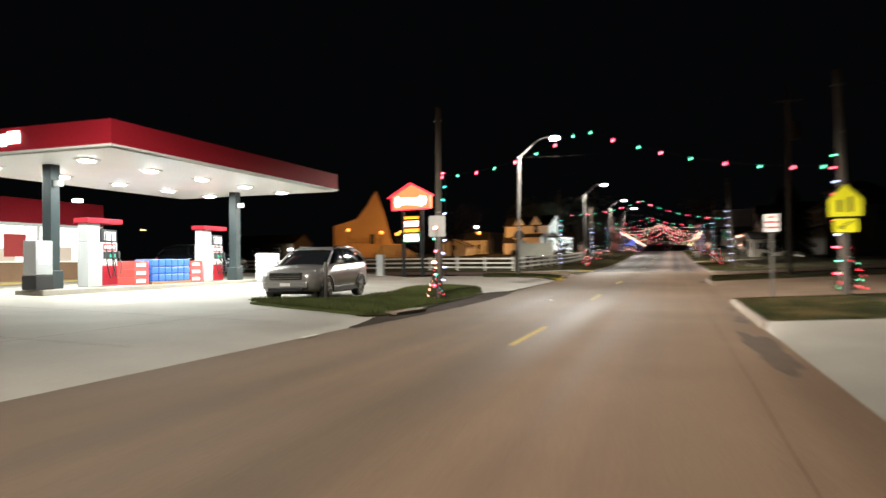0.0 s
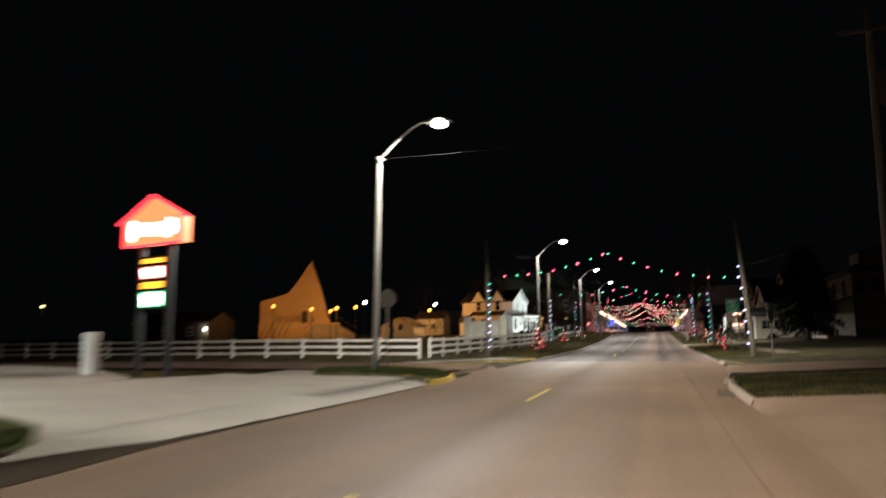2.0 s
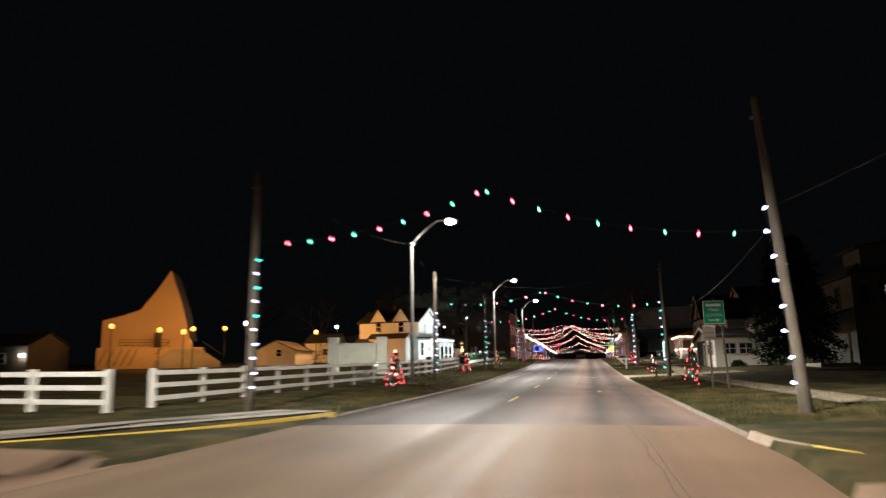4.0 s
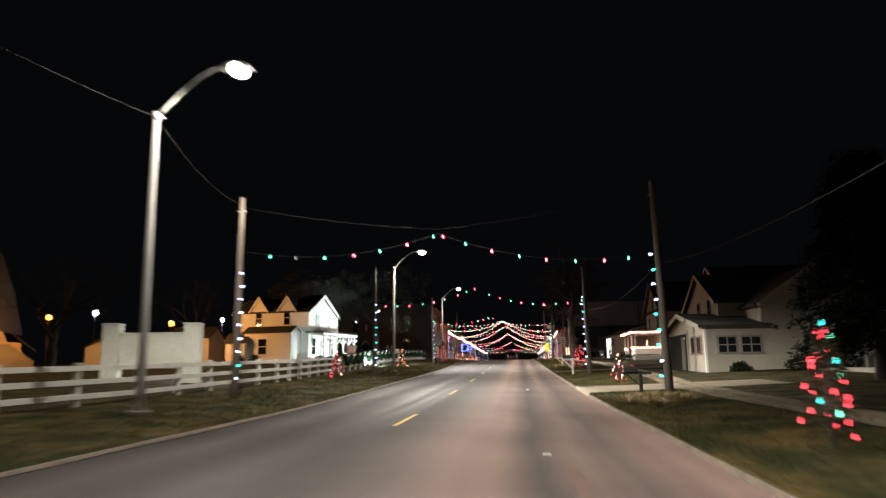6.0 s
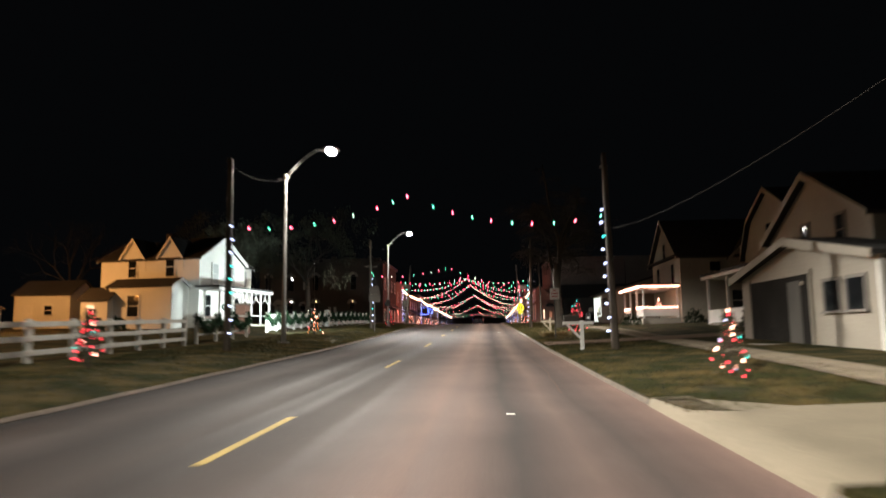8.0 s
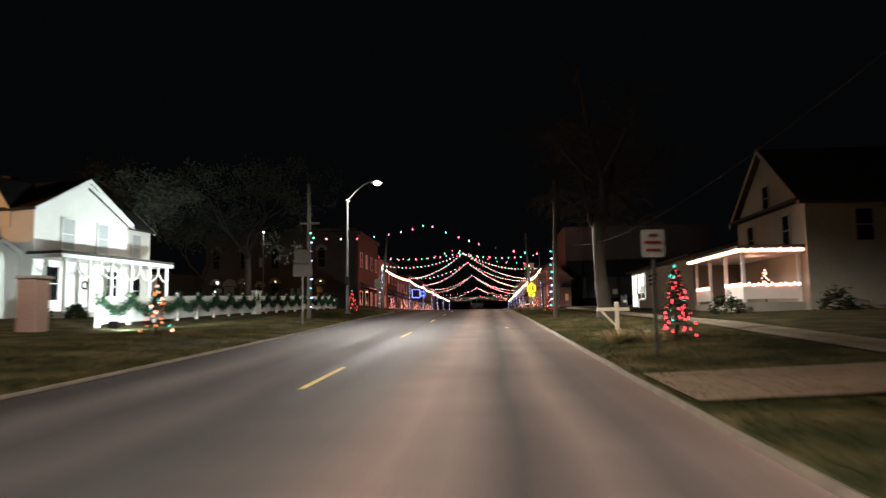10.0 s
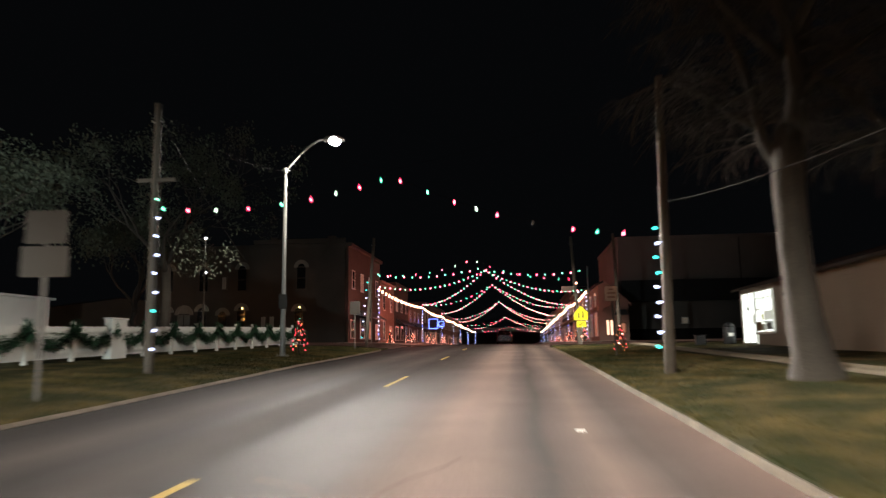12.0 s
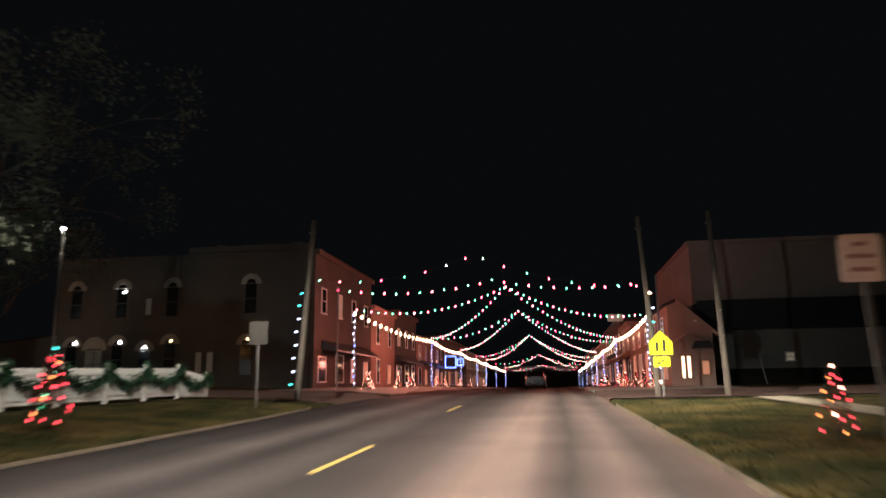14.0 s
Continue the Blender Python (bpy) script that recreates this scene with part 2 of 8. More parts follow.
BARK = mat("grey_brown_bark", (0.062, 0.052, 0.041), 0.9, dark=0.5, grain=4, blotch=1.2, bump=0.8)
DARK_NEEDLES = mat("dark_evergreen_needles", (0.016, 0.03, 0.016), 0.85, dark=0.5, grain=4, blotch=2, bump=0.2, spec=0.15)
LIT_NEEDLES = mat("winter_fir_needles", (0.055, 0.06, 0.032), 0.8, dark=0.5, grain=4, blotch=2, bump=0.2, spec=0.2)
GARLAND = mat("garland_greens", (0.022, 0.06, 0.028), 0.85, dark=0.45, grain=5, blotch=4, bump=0.3, spec=0.2)
DRY_GRASS = mat("dry_ornamental_grass", (0.42, 0.33, 0.17), 0.85, dark=0.6, grain=4, blotch=3, bump=0, spec=0.2)
SHRUB = mat("dark_shrub_leaves", (0.03, 0.045, 0.02), 0.8, dark=0.5, grain=4, blotch=2, bump=0.2, spec=0.2)
SIGN_GREEN = mat("green_sign_sheeting", (0.015, 0.38, 0.21), 0.35, dark=0.92, grain=2, blotch=2, bump=0)
SIGN_WHITE = mat("white_sign_sheeting", (0.78, 0.76, 0.72), 0.4, dark=0.94, grain=2, blotch=2, bump=0)
DULL_SIGN = mat("dulled_white_sign_sheeting", (0.36, 0.31, 0.26), 0.6, dark=0.85, grain=3, blotch=2, bump=0)
TAN_SIGN = mat("faded_tan_sign_sheeting", (0.78, 0.62, 0.54), 0.5, dark=0.85, grain=3, blotch=2, bump=0)
SIGN_YELLOW = mat("fluorescent_yellow_sheeting", (0.78, 0.72, 0.02), 0.4, dark=0.95, grain=2, blotch=2, bump=0)
SIGN_INK = mat("black_sign_ink", (0.02, 0.02, 0.02), 0.5, dark=0.9, grain=2, blotch=2, bump=0)
FADED_INK = mat("faded_sign_ink", (0.42, 0.20, 0.17), 0.6, dark=0.8, grain=2, blotch=2, bump=0)
DIM_SIDING = mat("dull_grey_clapboard", (0.10, 0.095, 0.085), 0.85, dark=0.7, grain=4, blotch=1, bump=0.2, lap=0.12)
BLIND = mat("pale_window_blind", (0.42, 0.44, 0.43), 0.5, dark=0.85, grain=3, blotch=2, bump=0.1, lap=0.05)
SIGN_RED = mat("red_sign_ink", (0.45, 0.03, 0.03), 0.5, dark=0.9, grain=2, blotch=2, bump=0)
BLUE_PACK = mat("blue_shrink_wrap", (0.05, 0.16, 0.62), 0.3, dark=0.7, grain=3, blotch=5, bump=0.1)
RED_PACK = mat("red_carton", (0.62, 0.06, 0.05), 0.5, dark=0.8, grain=3, blotch=4, bump=0)
PALE_WOOD = mat("bare_pale_timber", (0.5, 0.43, 0.32), 0.8, dark=0.7, grain=4, blotch=2, bump=0.3)
DARK_POST = mat("weathered_steel_post", (0.11, 0.10, 0.09), 0.7, metal=0.3, dark=0.8, grain=4, blotch=2, bump=0.05)
DULL_STONE = mat("sooty_stone", (0.34, 0.32, 0.28), 0.9, dark=0.6, grain=4, blotch=1.5, bump=0.4)
SHOP_WALL = mat("brown_shop_siding", (0.30, 0.25, 0.20), 0.75, dark=0.8, grain=3, blotch=0.6, bump=0.6, lap=0.15)
SHOP_FRONT = glow("lit_shop_front", (0.93, 1.0, 0.92), 1.5, True)
# counter, rail and notice glow in place of light falling on them
SHOP_DIM = glow("lit_shop_counter", (0.85, 0.9, 0.78), 0.42)
PALE_LEAF = mat("grey_green_leaves", (0.085, 0.096, 0.066), 0.8, dark=0.6, grain=4, blotch=2, bump=0, spec=0.2)
# near-black for dark parts, and for shade painted where openings belong
DARK_AND_SHADE = mat("matte_dark_and_painted_shade", (0.03, 0.028, 0.026), 0.95, dark=0.6, grain=3, blotch=1, bump=0, spec=0.05)
WOODFRONT = mat("brown_wood_front", (0.30, 0.17, 0.09), 0.7, dark=0.75, grain=3, blotch=1, bump=0.2)

LED_FACE = glow("led_luminaire_lens", (0.95, 1.0, 0.98), 60)
SODIUM_FACE = glow("sodium_globe", (1.0, 0.36, 0.06), 3.2)
CANOPY_FACE = glow("canopy_luminaire_lens", (0.95, 1.0, 0.98), 30)
BULB_GREEN = glow("green_bulb", (0.14, 0.95, 0.50), 4.6)
RED_GLASS = glow("lit_red_glass", (1.0, 0.03, 0.12), 5.0, clear=0.55, tint=(1.0, 0.62, 0.66))
GREEN_GLASS = glow("lit_green_glass", (0.05, 0.80, 0.46), 2.4, clear=0.55, tint=(0.55, 1.0, 0.8))
CORE_PINK = glow("pink_hot_filament", (1.0, 0.45, 0.44), 16.0)
CORE_MINT = glow("mint_hot_filament", (0.60, 1.0, 0.76), 9.0)
BULB_PALE = glow("pale_green_bulb", (0.6, 0.9, 0.62), 3.6)
BULB_TEAL = glow("teal_bulb", (0.05, 0.85, 0.75), 2.6)
BULB_BLUE = glow("pale_blue_bulb", (0.55, 0.62, 1.0), 3.5)
BULB_DEEP = glow("blue_bulb", (0.12, 0.2, 1.0), 4.0)
BULB_AMBER = glow("amber_bulb", (1.0, 0.26, 0.07), 3.6)
BULB_WARM = glow("warm_white_bulb", (1.0, 0.40, 0.28), 9.0)
BULB_WARM_LIT = glow("large_warm_bulb", (1.0, 0.52, 0.32), 9.0, True)
FAR_RED_GLASS = glow("red_string_glass", (1.0, 0.04, 0.13), 6.0, True, 0.5, (1.0, 0.7, 0.72))
FAR_GREEN_GLASS = glow("green_string_glass", (0.05, 0.80, 0.42), 2.6, False, 0.5, (0.7, 1.0, 0.85))
FAR_PINK = glow("pink_string_filament", (1.0, 0.50, 0.46), 22.0)
FAR_MINT = glow("mint_string_filament", (0.72, 1.0, 0.78), 10.0)
SIGN_ORANGE = glow("lit_orange_sign_face", (1.0, 0.22, 0.08), 2.0, True)
SIGN_LETTER = glow("lit_white_lettering", (1.0, 0.93, 0.85), 9.0)
NEON_RED = glow("red_neon_edge", (1.0, 0.03, 0.05), 4.0)
PRICE_YELLOW = glow("yellow_price_panel", (1.0, 0.42, 0.03), 2.4)
BULB_RED_SMALL = glow("small_red_bulb", (1.0, 0.05, 0.075), 5.0)
PRICE_RED = glow("red_price_panel", (1.0, 0.10, 0.07), 2.2, True)
PRICE_GREEN = glow("green_price_panel", (0.05, 1.0, 0.30), 1.8, True)
SHOP_WHITE = glow("bright_shop_interior", (0.95, 1.0, 0.97), 1.15, True)
# goods glow in place of the shop light falling on them
SHOP_SHELF = glow("lit_goods_shelf", (0.75, 0.62, 0.5), 0.5)
BULB_SHOP = glow("bright_warm_window", (1.0, 0.62, 0.42), 1.6, True)
SHOP_WARM = glow("warm_shop_window", (1.0, 0.42, 0.25), 0.22, True)
WINDOW_DIM = glow("dim_lit_window", (1.0, 0.85, 0.65), 0.06)
# warm glow for a distant lamp head and for glints added on panes
LAMP_AND_GLINT = glow("warm_lamp_and_glint", (1.0, 0.7, 0.3), 4.0)

# ---- small builders ----


def box(bm, x0, x1, y0, y1, z0, z1, bevel=0.0):
    made = bmesh.ops.create_cube(bm, size=1, matrix=Matrix.Translation(((x0 + x1) / 2, (y0 + y1) / 2, (z0 + z1) / 2)) @ Matrix.Diagonal((x1 - x0, y1 - y0, z1 - z0, 1)))
    if bevel:
        edges = list({e for v in made["verts"] for e in v.link_edges})
        bmesh.ops.bevel(bm, geom=edges, offset=bevel, segments=2, affect="EDGES", profile=0.6)
    return bm


def cbox(x0, x1, y0, y1, z0, z1, bevel=0.0):
    return box(bmesh.new(), x0, x1, y0, y1, z0, z1, bevel)


def tube(bm, pts, radii, seg=8, caps=True):
    """A tapered tube along a run of points."""
    pts = [Vector(p) for p in pts]
    if isinstance(radii, (int, float)):
        radii = [radii] * len(pts)
    rings, side = [], None
    for i, p in enumerate(pts):
        t = (pts[min(i + 1, len(pts) - 1)] - pts[max(i - 1, 0)]).normalized()
        if side is None:
            side = t.orthogonal().normalized()
        side = (side - t * side.dot(t)).normalized()
        up = t.cross(side)
        rings.append([bm.verts.new(p + radii[i] * (math.cos(a) * side + math.sin(a) * up)) for a in (2 * math.pi * k / seg for k in range(seg))])
    for a, b in zip(rings, rings[1:]):
        for k in range(seg):
            f = bm.faces.new((a[k], a[(k + 1) % seg], b[(k + 1) % seg], b[k]))
            f.smooth = seg > 5
    if caps:
        bm.faces.new(list(reversed(rings[0])))
        bm.faces.new(rings[-1])
    return bm


def ctube(pts, radii, seg=8):
    return tube(bmesh.new(), pts, radii, seg)


def prism(bm, poly, depth, m=None):
    """A flat polygon in x and z, pulled back along y by depth."""
    m = m or Matrix()
    a = [bm.verts.new(m @ Vector((x, 0, z))) for x, z in poly]
    b = [bm.verts.new(m @ Vector((x, depth, z))) for x, z in poly]
    bm.faces.new(a)
    bm.faces.new(list(reversed(b)))
    for i in range(len(poly)):
        j = (i + 1) % len(poly)
        bm.faces.new((a[j], a[i], b[i], b[j]))
    return bm


def cprism(poly, depth, m=None):
    return prism(bmesh.new(), poly, depth, m)


def ball(bm, at, r, stretch=1.0, seg=8, rings=6):
    made = bmesh.ops.create_uvsphere(bm, u_segments=seg, v_segments=rings, radius=r, matrix=Matrix.Translation(at) @ Matrix.Diagonal((1, 1, stretch, 1)))
    for v in made["verts"]:
        for f in v.link_faces:
            f.smooth = True
    return bm


def mesh_of(bm, name, material):
    bmesh.ops.recalc_face_normals(bm, faces=bm.faces)
    me = bpy.data.meshes.new(name)
    bm.to_mesh(me)
    bm.free()
    me.materials.append(material)
    return me


def part(name, bm, material, parent=None, label=""):
    me = bm if isinstance(bm, bpy.types.Mesh) else mesh_of(bm, name, material)
    ob = new(name, me)
    if parent:
        ob.parent = parent
    if label:
        ob["label"] = label
    return ob


def thing(name, at, label, category, group="", turn=0.0, kind=""):
    ob = new(name)
    ob.empty_display_size = 0.3
    ob.matrix_basis = pose(*at, 0, 0, turn)
    return tagged(ob, label, category, group, kind)


def structure(name, bm, material, label, category):
    return tagged(part(name, bm, material), label, category, "", "structure")


# ---- lie of the land ----
ROAD_Y = [-400, -10, 5, 20, 35, 50, 65, 80, 95, 110, 125, 140, 155, 170, 185, 210, 300, 420, 900]
ROAD_Z = [0, 0, 0, 0.0, 0.13, 0.3, 0.45, 0.63, 0.95, 1.32, 1.79, 2.27, 2.68, 3.04, 3.2, 3.2, 2.95, 2.7, 2.0]
KL_Y = [-400, 40, 58, 68, 76, 86, 96, 120, 130, 138, 144, 156, 163, 900]
KL_X = [-6.3, -6.3, -6.25, -6.3, -6.33, -6.42, -6.68, -6.95, -7.1, -7.35, -7.65, -7.8, -8.3, -8.4]
KR_Y = [-400, 38, 50, 72, 90, 120, 158, 900]
KR_X = [1.6, 1.6, 2.5, 2.4, 2.3, 2.18, 1.95, 2.0]


def road_z(y):
    return float(np.interp(y, ROAD_Y, ROAD_Z))


def kerb_l(y):
    return float(np.interp(y, KL_Y, KL_X))


def kerb_r(y):
    return float(np.interp(y, KR_Y, KR_X))


def local(x, y):
    return (x, y, ground_z(x, y))


def ramp(y, a, b, w=0.8):
    """1 between a and b, 0 outside, with short slopes."""
    return max(0.0, min(1.0, (y - a) / w, (b - y) / w))


def rise_l(d, y):
    """Height of the ground over the road, d metres out from the left kerb."""
    open_lot = ramp(y, -500, 39.9)
    bank = float(np.interp(d, (0, 2.5, 5, 8, 14), (0, 0.19, 0.24, 0.31, 0.5)))
    bank *= float(np.interp(y, (50, 62, 80), (0.28, 0.36, 1.0)))
    slope = min(0.5, 0.035 * d) * open_lot + bank * (1 - open_lot)
    street = ramp(y, 44.2, 48.7) + ramp(y, 164.5, 172.5)
    dip = max(0.0, 1 - d / 1.2)
    return (0.02 + slope) * open_lot + (0.03 + slope) * (1 - open_lot) - street * (0.11 + 0.8 * slope) - 0.11 * dip * max(open_lot, street)


def rise_r(d, y):
    slope = min(0.5, 0.04 * d) * float(np.interp(y, (125, 148, 170), (1.0, 0.25, 0.25)))
    low = ramp(y, -500, 13.8) + ramp(y, 22.2, 33.9) + ramp(y, 42.5, 47.0) + ramp(y, 164.5, 172.5)
    return 0.08 + slope - low * (0.09 + 0.3 * slope + 0.08 * max(0.0, 1 - d / 0.8))


def road_top(x, y):
    s = (x - kerb_l(y)) / (kerb_r(y) - kerb_l(y))
    return road_z(y) + 0.04 * math.sin(math.pi * max(0.0, min(1.0, s))) - 0.02


def ground_z(x, y):
    if x < kerb_l(y):
        return road_z(y) + rise_l(kerb_l(y) - x, y)
    if x > kerb_r(y):
        return road_z(y) + rise_r(x - kerb_r(y), y)
    return road_z(y)


# ---- ground, road, kerbs ----
def span(a, b, step):
    n = max(1, round((b - a) / step))
    return [a + (b - a) * i / n for i in range(n + 1)]


LINES = sorted(set([-400, -200, -100, -60] + span(-40, 200, 1.0) + [13.0, 14.6, 22.2, 34.7, 41.6, 42.4, 46.4, 44.2, 48.6, 49.4, 164.5, 165.3] + span(205, 300, 8) + [340, 420, 600, 900]))
OUT = [0.1, 0.6, 1.3, 2.2, 3.2, 4.5, 6, 8, 10, 13, 16, 20, 26, 34, 45, 60, 90, 140, 240, 420, 700]


def sheet(rows):
    bm = bmesh.new()
    grid = [[bm.verts.new(p) for p in row] for row in rows]
    for a, b in zip(grid, grid[1:]):
        for i in range(len(a) - 1):
            bm.faces.new((a[i], a[i + 1], b[i + 1], b[i])).smooth = True
    return bm


def ground_row(y):
    row = []
    for d in reversed(OUT):
        wave = 0.03 * noise.noise(Vector((d * 0.3, y * 0.2, 3.0))) * min(1, d / 2)
        row.append((kerb_l(y) - d, y, road_z(y) + rise_l(d, y) + wave))
    for k in range(5):
        row.append((kerb_l(y) + (kerb_r(y) - kerb_l(y)) * k / 4, y, road_z(y) - 0.08))
    for d in OUT:
        wave = 0.03 * noise.noise(Vector((d * 0.3, y * 0.2, 9.0))) * min(1, d / 2)
        row.append((kerb_r(y) + d, y, road_z(y) + rise_r(d, y) + wave))
    return row


structure("ground", sheet([ground_row(y) for y in LINES]), GRASS, "winter lawn, patchy dull green and straw", "ground")


def road_row(y, lift=0.0, a=0.0, b=1.0, n=10):
    return [(kerb_l(y) + (kerb_r(y) - kerb_l(y)) * (a + (b - a) * k / n), y, road_z(y) + lift + 0.04 * math.sin(math.pi * (a + (b - a) * k / n)) - 0.02) for k in range(n + 1)]


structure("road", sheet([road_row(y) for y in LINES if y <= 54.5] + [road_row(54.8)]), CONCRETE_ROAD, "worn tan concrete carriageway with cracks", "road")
structure("road_2", sheet([road_row(54.8)] + [road_row(y) for y in LINES if y > 54.8]), ASPHALT, "dark asphalt carriageway with worn tyre tracks and painted headlight tone", "road")


def patch(rows_y, x_of, lift, n=6):
    """A sheet that follows the ground between x_of(y)[0] and x_of(y)[1]."""
    rows = []
    for y in rows_y:
        a, b = x_of(y)
        xs = [a + (b - a) * k / n for k in range(n + 1)]
        xs.insert(n if a < -6 else 1, b - 1.0 if a < -6 else a + 0.6)
        if -6 < a < 5:
            xs.insert(1, a + 0.06)
        rows.append([(x, y, road_top(x, y) - 0.005 if kerb_l(y) < x < kerb_r(y) else ground_z(x, y) + lift) for x in xs])
    return sheet(rows)


structure("pavement", patch(span(-60, 34, 1.0), lambda y: (-60, kerb_l(y) + 0.02), 0.045, 30), CONCRETE, "pale concrete forecourt of the petrol station", "pavement")
structure("pavement_2", patch(span(34, 44.4, 0.4), lambda y: (float(np.interp(y, (34, 36, 38, 41, 44.4), (-13.6, -13.5, -12.8, -13.0, -13.5))), kerb_l(y) + 0.02 if y < 41.6 else -9.0), 0.045, 8), CONCRETE, "pale concrete apron beside the road", "pavement")
structure("pavement_11", patch(span(34, 40.6, 0.6), lambda y: (-34, -13.62 - 1.45 * max(0.0, y - 36)), 0.045, 10), CONCRETE, "pale concrete forecourt edge behind the price sign", "pavement")
structure("road_3", patch(span(43.4, 49.0, 0.4), lambda y: (-11.5, kerb_l(y) + 0.02), 0.10, 10), CONCRETE_LANE, "mouth of the side street in worn concrete", "road")
# the side street takes a darker material beyond its mouth
structure("road_7", patch(span(43.4, 49.0, 0.4), lambda y: (-70, -11.5), 0.10, 24), DARK_LANE, "side street in a darker tone than its mouth", "road")
structure("road_4", patch(span(42.2, 47.4, 0.4), lambda y: (kerb_r(y) - 0.02, 60), 0.05, 20), CONCRETE_LANE, "side street of worn concrete", "road")
structure("road_5", patch(span(164.0, 173.0, 0.5), lambda y: (-90, kerb_l(y) + 0.02), 0.05, 24), DARK_LANE, "dark cross street", "road")
structure("road_6", patch(span(164.0, 173.0, 0.5), lambda y: (kerb_r(y) - 0.02, 90), 0.05, 24), DARK_LANE, "dark cross street", "road")
structure("pavement_3", patch(span(-30, 14.2, 1.0), lambda y: (kerb_r(y) - 0.02, 30), 0.045, 12), CONCRETE, "pale concrete driveway", "pavement")
structure("pavement_4", patch(span(22.0, 34.2, 0.6), lambda y: (kerb_r(y) - 0.02, 30), 0.045, 12), CONCRETE_LANE, "worn concrete driveway", "pavement")
structure("pavement_5", patch(span(58, 163.5, 1.0), lambda y: tuple(float(np.interp(y, (58, 80, 88, 94, 123, 135), (6.2, 6.0, 6.0, 6.6, 7.5, 7.2))) + w for w in (-0.6, 0.6)), 0.035, 2), PATH, "narrow concrete footpath behind the verge", "pavement")
structure("pavement_6", patch(span(85.0, 90.4, 0.3), lambda y: (kerb_r(y) - 0.02, 9.2 if y < 88.7 else kerb_r(y) + 0.25 + (90.4 - y) * 0.8), 0.025, 8), DRIVE, "pale concrete house driveway crossing the verge", "pavement")
structure("pavement_7", patch(span(108.2, 111.0, 0.4), lambda y: (kerb_r(y) + 0.1, 14), 0.04, 8), CONCRETE_LANE, "worn concrete house path", "pavement")
structure("pavement_8", patch(span(50.0, 58.0, 0.5), lambda y: (-11.8 + (y - 50) * 0.45, -10.0 + (y - 50) * 0.42), 0.04, 3), CONCRETE, "concrete corner path", "pavement")
structure("pavement_9", patch(span(174.0, 340, 4.0), lambda y: (-15.2, kerb_l(y)), 0.05, 3), CONCRETE, "downtown pavement beside the shop fronts", "pavement")
structure("pavement_10", patch(span(174.0, 340, 4.0), lambda y: (kerb_r(y), 9.4), 0.05, 3), CONCRETE, "downtown pavement beside the shop fronts", "pavement")


def kerb_run(pts, width=0.085, tall=0.055):
    """Kerbstone lengths along a line of (x, y, z) points, with rounded shoulders."""
    bm = bmesh.new()
    sect = [(-width / 2, -0.25), (width / 2, -0.25), (width / 2, -0.01), (width * 0.16, tall), (-width * 0.16, tall), (-width / 2, -0.01)]
    rings = []
    for i, p in enumerate(pts):
        a, b = Vector(pts[max(i - 1, 0)]), Vector(pts[min(i + 1, len(pts) - 1)])
        t = (b - a)
        t.z = 0
        t.normalize()
        side = Vector((t.y, -t.x, 0))
        rings.append([bm.verts.new(Vector(p) + side * u + Vector((0, 0, v))) for u, v in sect])
    for a, b in zip(rings, rings[1:]):
        for k in range(6):
            bm.faces.new((a[k], a[(k + 1) % 6], b[(k + 1) % 6], b[k]))
    bm.faces.new(rings[0])
    bm.faces.new(list(reversed(rings[-1])))
    return bm


def kerb_line(side, a, b):
    edge = kerb_l if side < 0 else kerb_r
    out = []
    for y in span(a, b, 1.5):
        wob = 0.025 * noise.noise(Vector((y * 0.4, side * 7, 0)))
        out.append((edge(y) + side * 0.04 + wob, y, road_z(y) + 0.012 * noise.noise(Vector((y * 0.7, side, 4)))))
    return out


def corner(x0, y0, x1, y1, cx, cy, n=8):
    """A quarter bend from one point to another about a control point."""
    out = []
    for i in range(n + 1):
        s = i / n
        x = (1 - s) ** 2 * x0 + 2 * s * (1 - s) * cx + s * s * x1
        y = (1 - s) ** 2 * y0 + 2 * s * (1 - s) * cy + s * s * y1
        out.append((x, y, road_z(y) + 0.01))
    return out


LOW_KERB = "low"
KERB_RUNS = [
    (kerb_line(1, 14.2, 22.0), WORN_KERB, "broad worn pale concrete kerb"),
    (kerb_line(1, 34.2, 40.0) + corner(1.70, 40.2, 3.4, 42.7, 1.8, 42.4), WORN_KERB, "broad worn pale concrete kerb"),
    (kerb_line(1, 52.8, 85.0), KERB, "worn pale concrete kerb"),
    (kerb_line(1, 90.3, 160.5) + corner(1.97, 161, 5.0, 164.2, 2.0, 164.1), KERB, "worn pale concrete kerb"),
    (kerb_line(-1, 57.4, 160.0) + corner(-8.12, 160.4, -11.0, 163.9, -8.4, 163.6), LOW_KERB, "low worn pale kerb flush with the grass"),
    (kerb_line(-1, 174, 300), LOW_KERB, "pale concrete kerb"),
    (kerb_line(1, 174, 300), KERB, "pale concrete kerb"),
    (corner(2.55, 52.6, 2.88, 50.7, 2.55, 51.4, 4), WORN_KERB, "broken pale concrete kerb"),
    (corner(2.9, 50.6, 4.85, 47.5, 3.6, 48.7), YELLOW_KERB, "kerb painted bright yellow at the corner"),
    (corner(-6.35, 57.2, -10.6, 49.7, -7.0, 52.0), YELLOW_KERB, "kerb painted bright yellow at the corner"),
]
for i, (pts, m, text) in enumerate(KERB_RUNS):
    broad = m in (WORN_KERB, YELLOW_KERB)
    if m == LOW_KERB:
        structure("kerb_%d" % (i + 1), kerb_run(pts, 0.085, 0.04), WORN_KERB, text, "kerb")
        continue
    structure("kerb_%d" % (i + 1), kerb_run(pts, 0.2, 0.10) if broad else kerb_run(pts), m, text, "kerb")

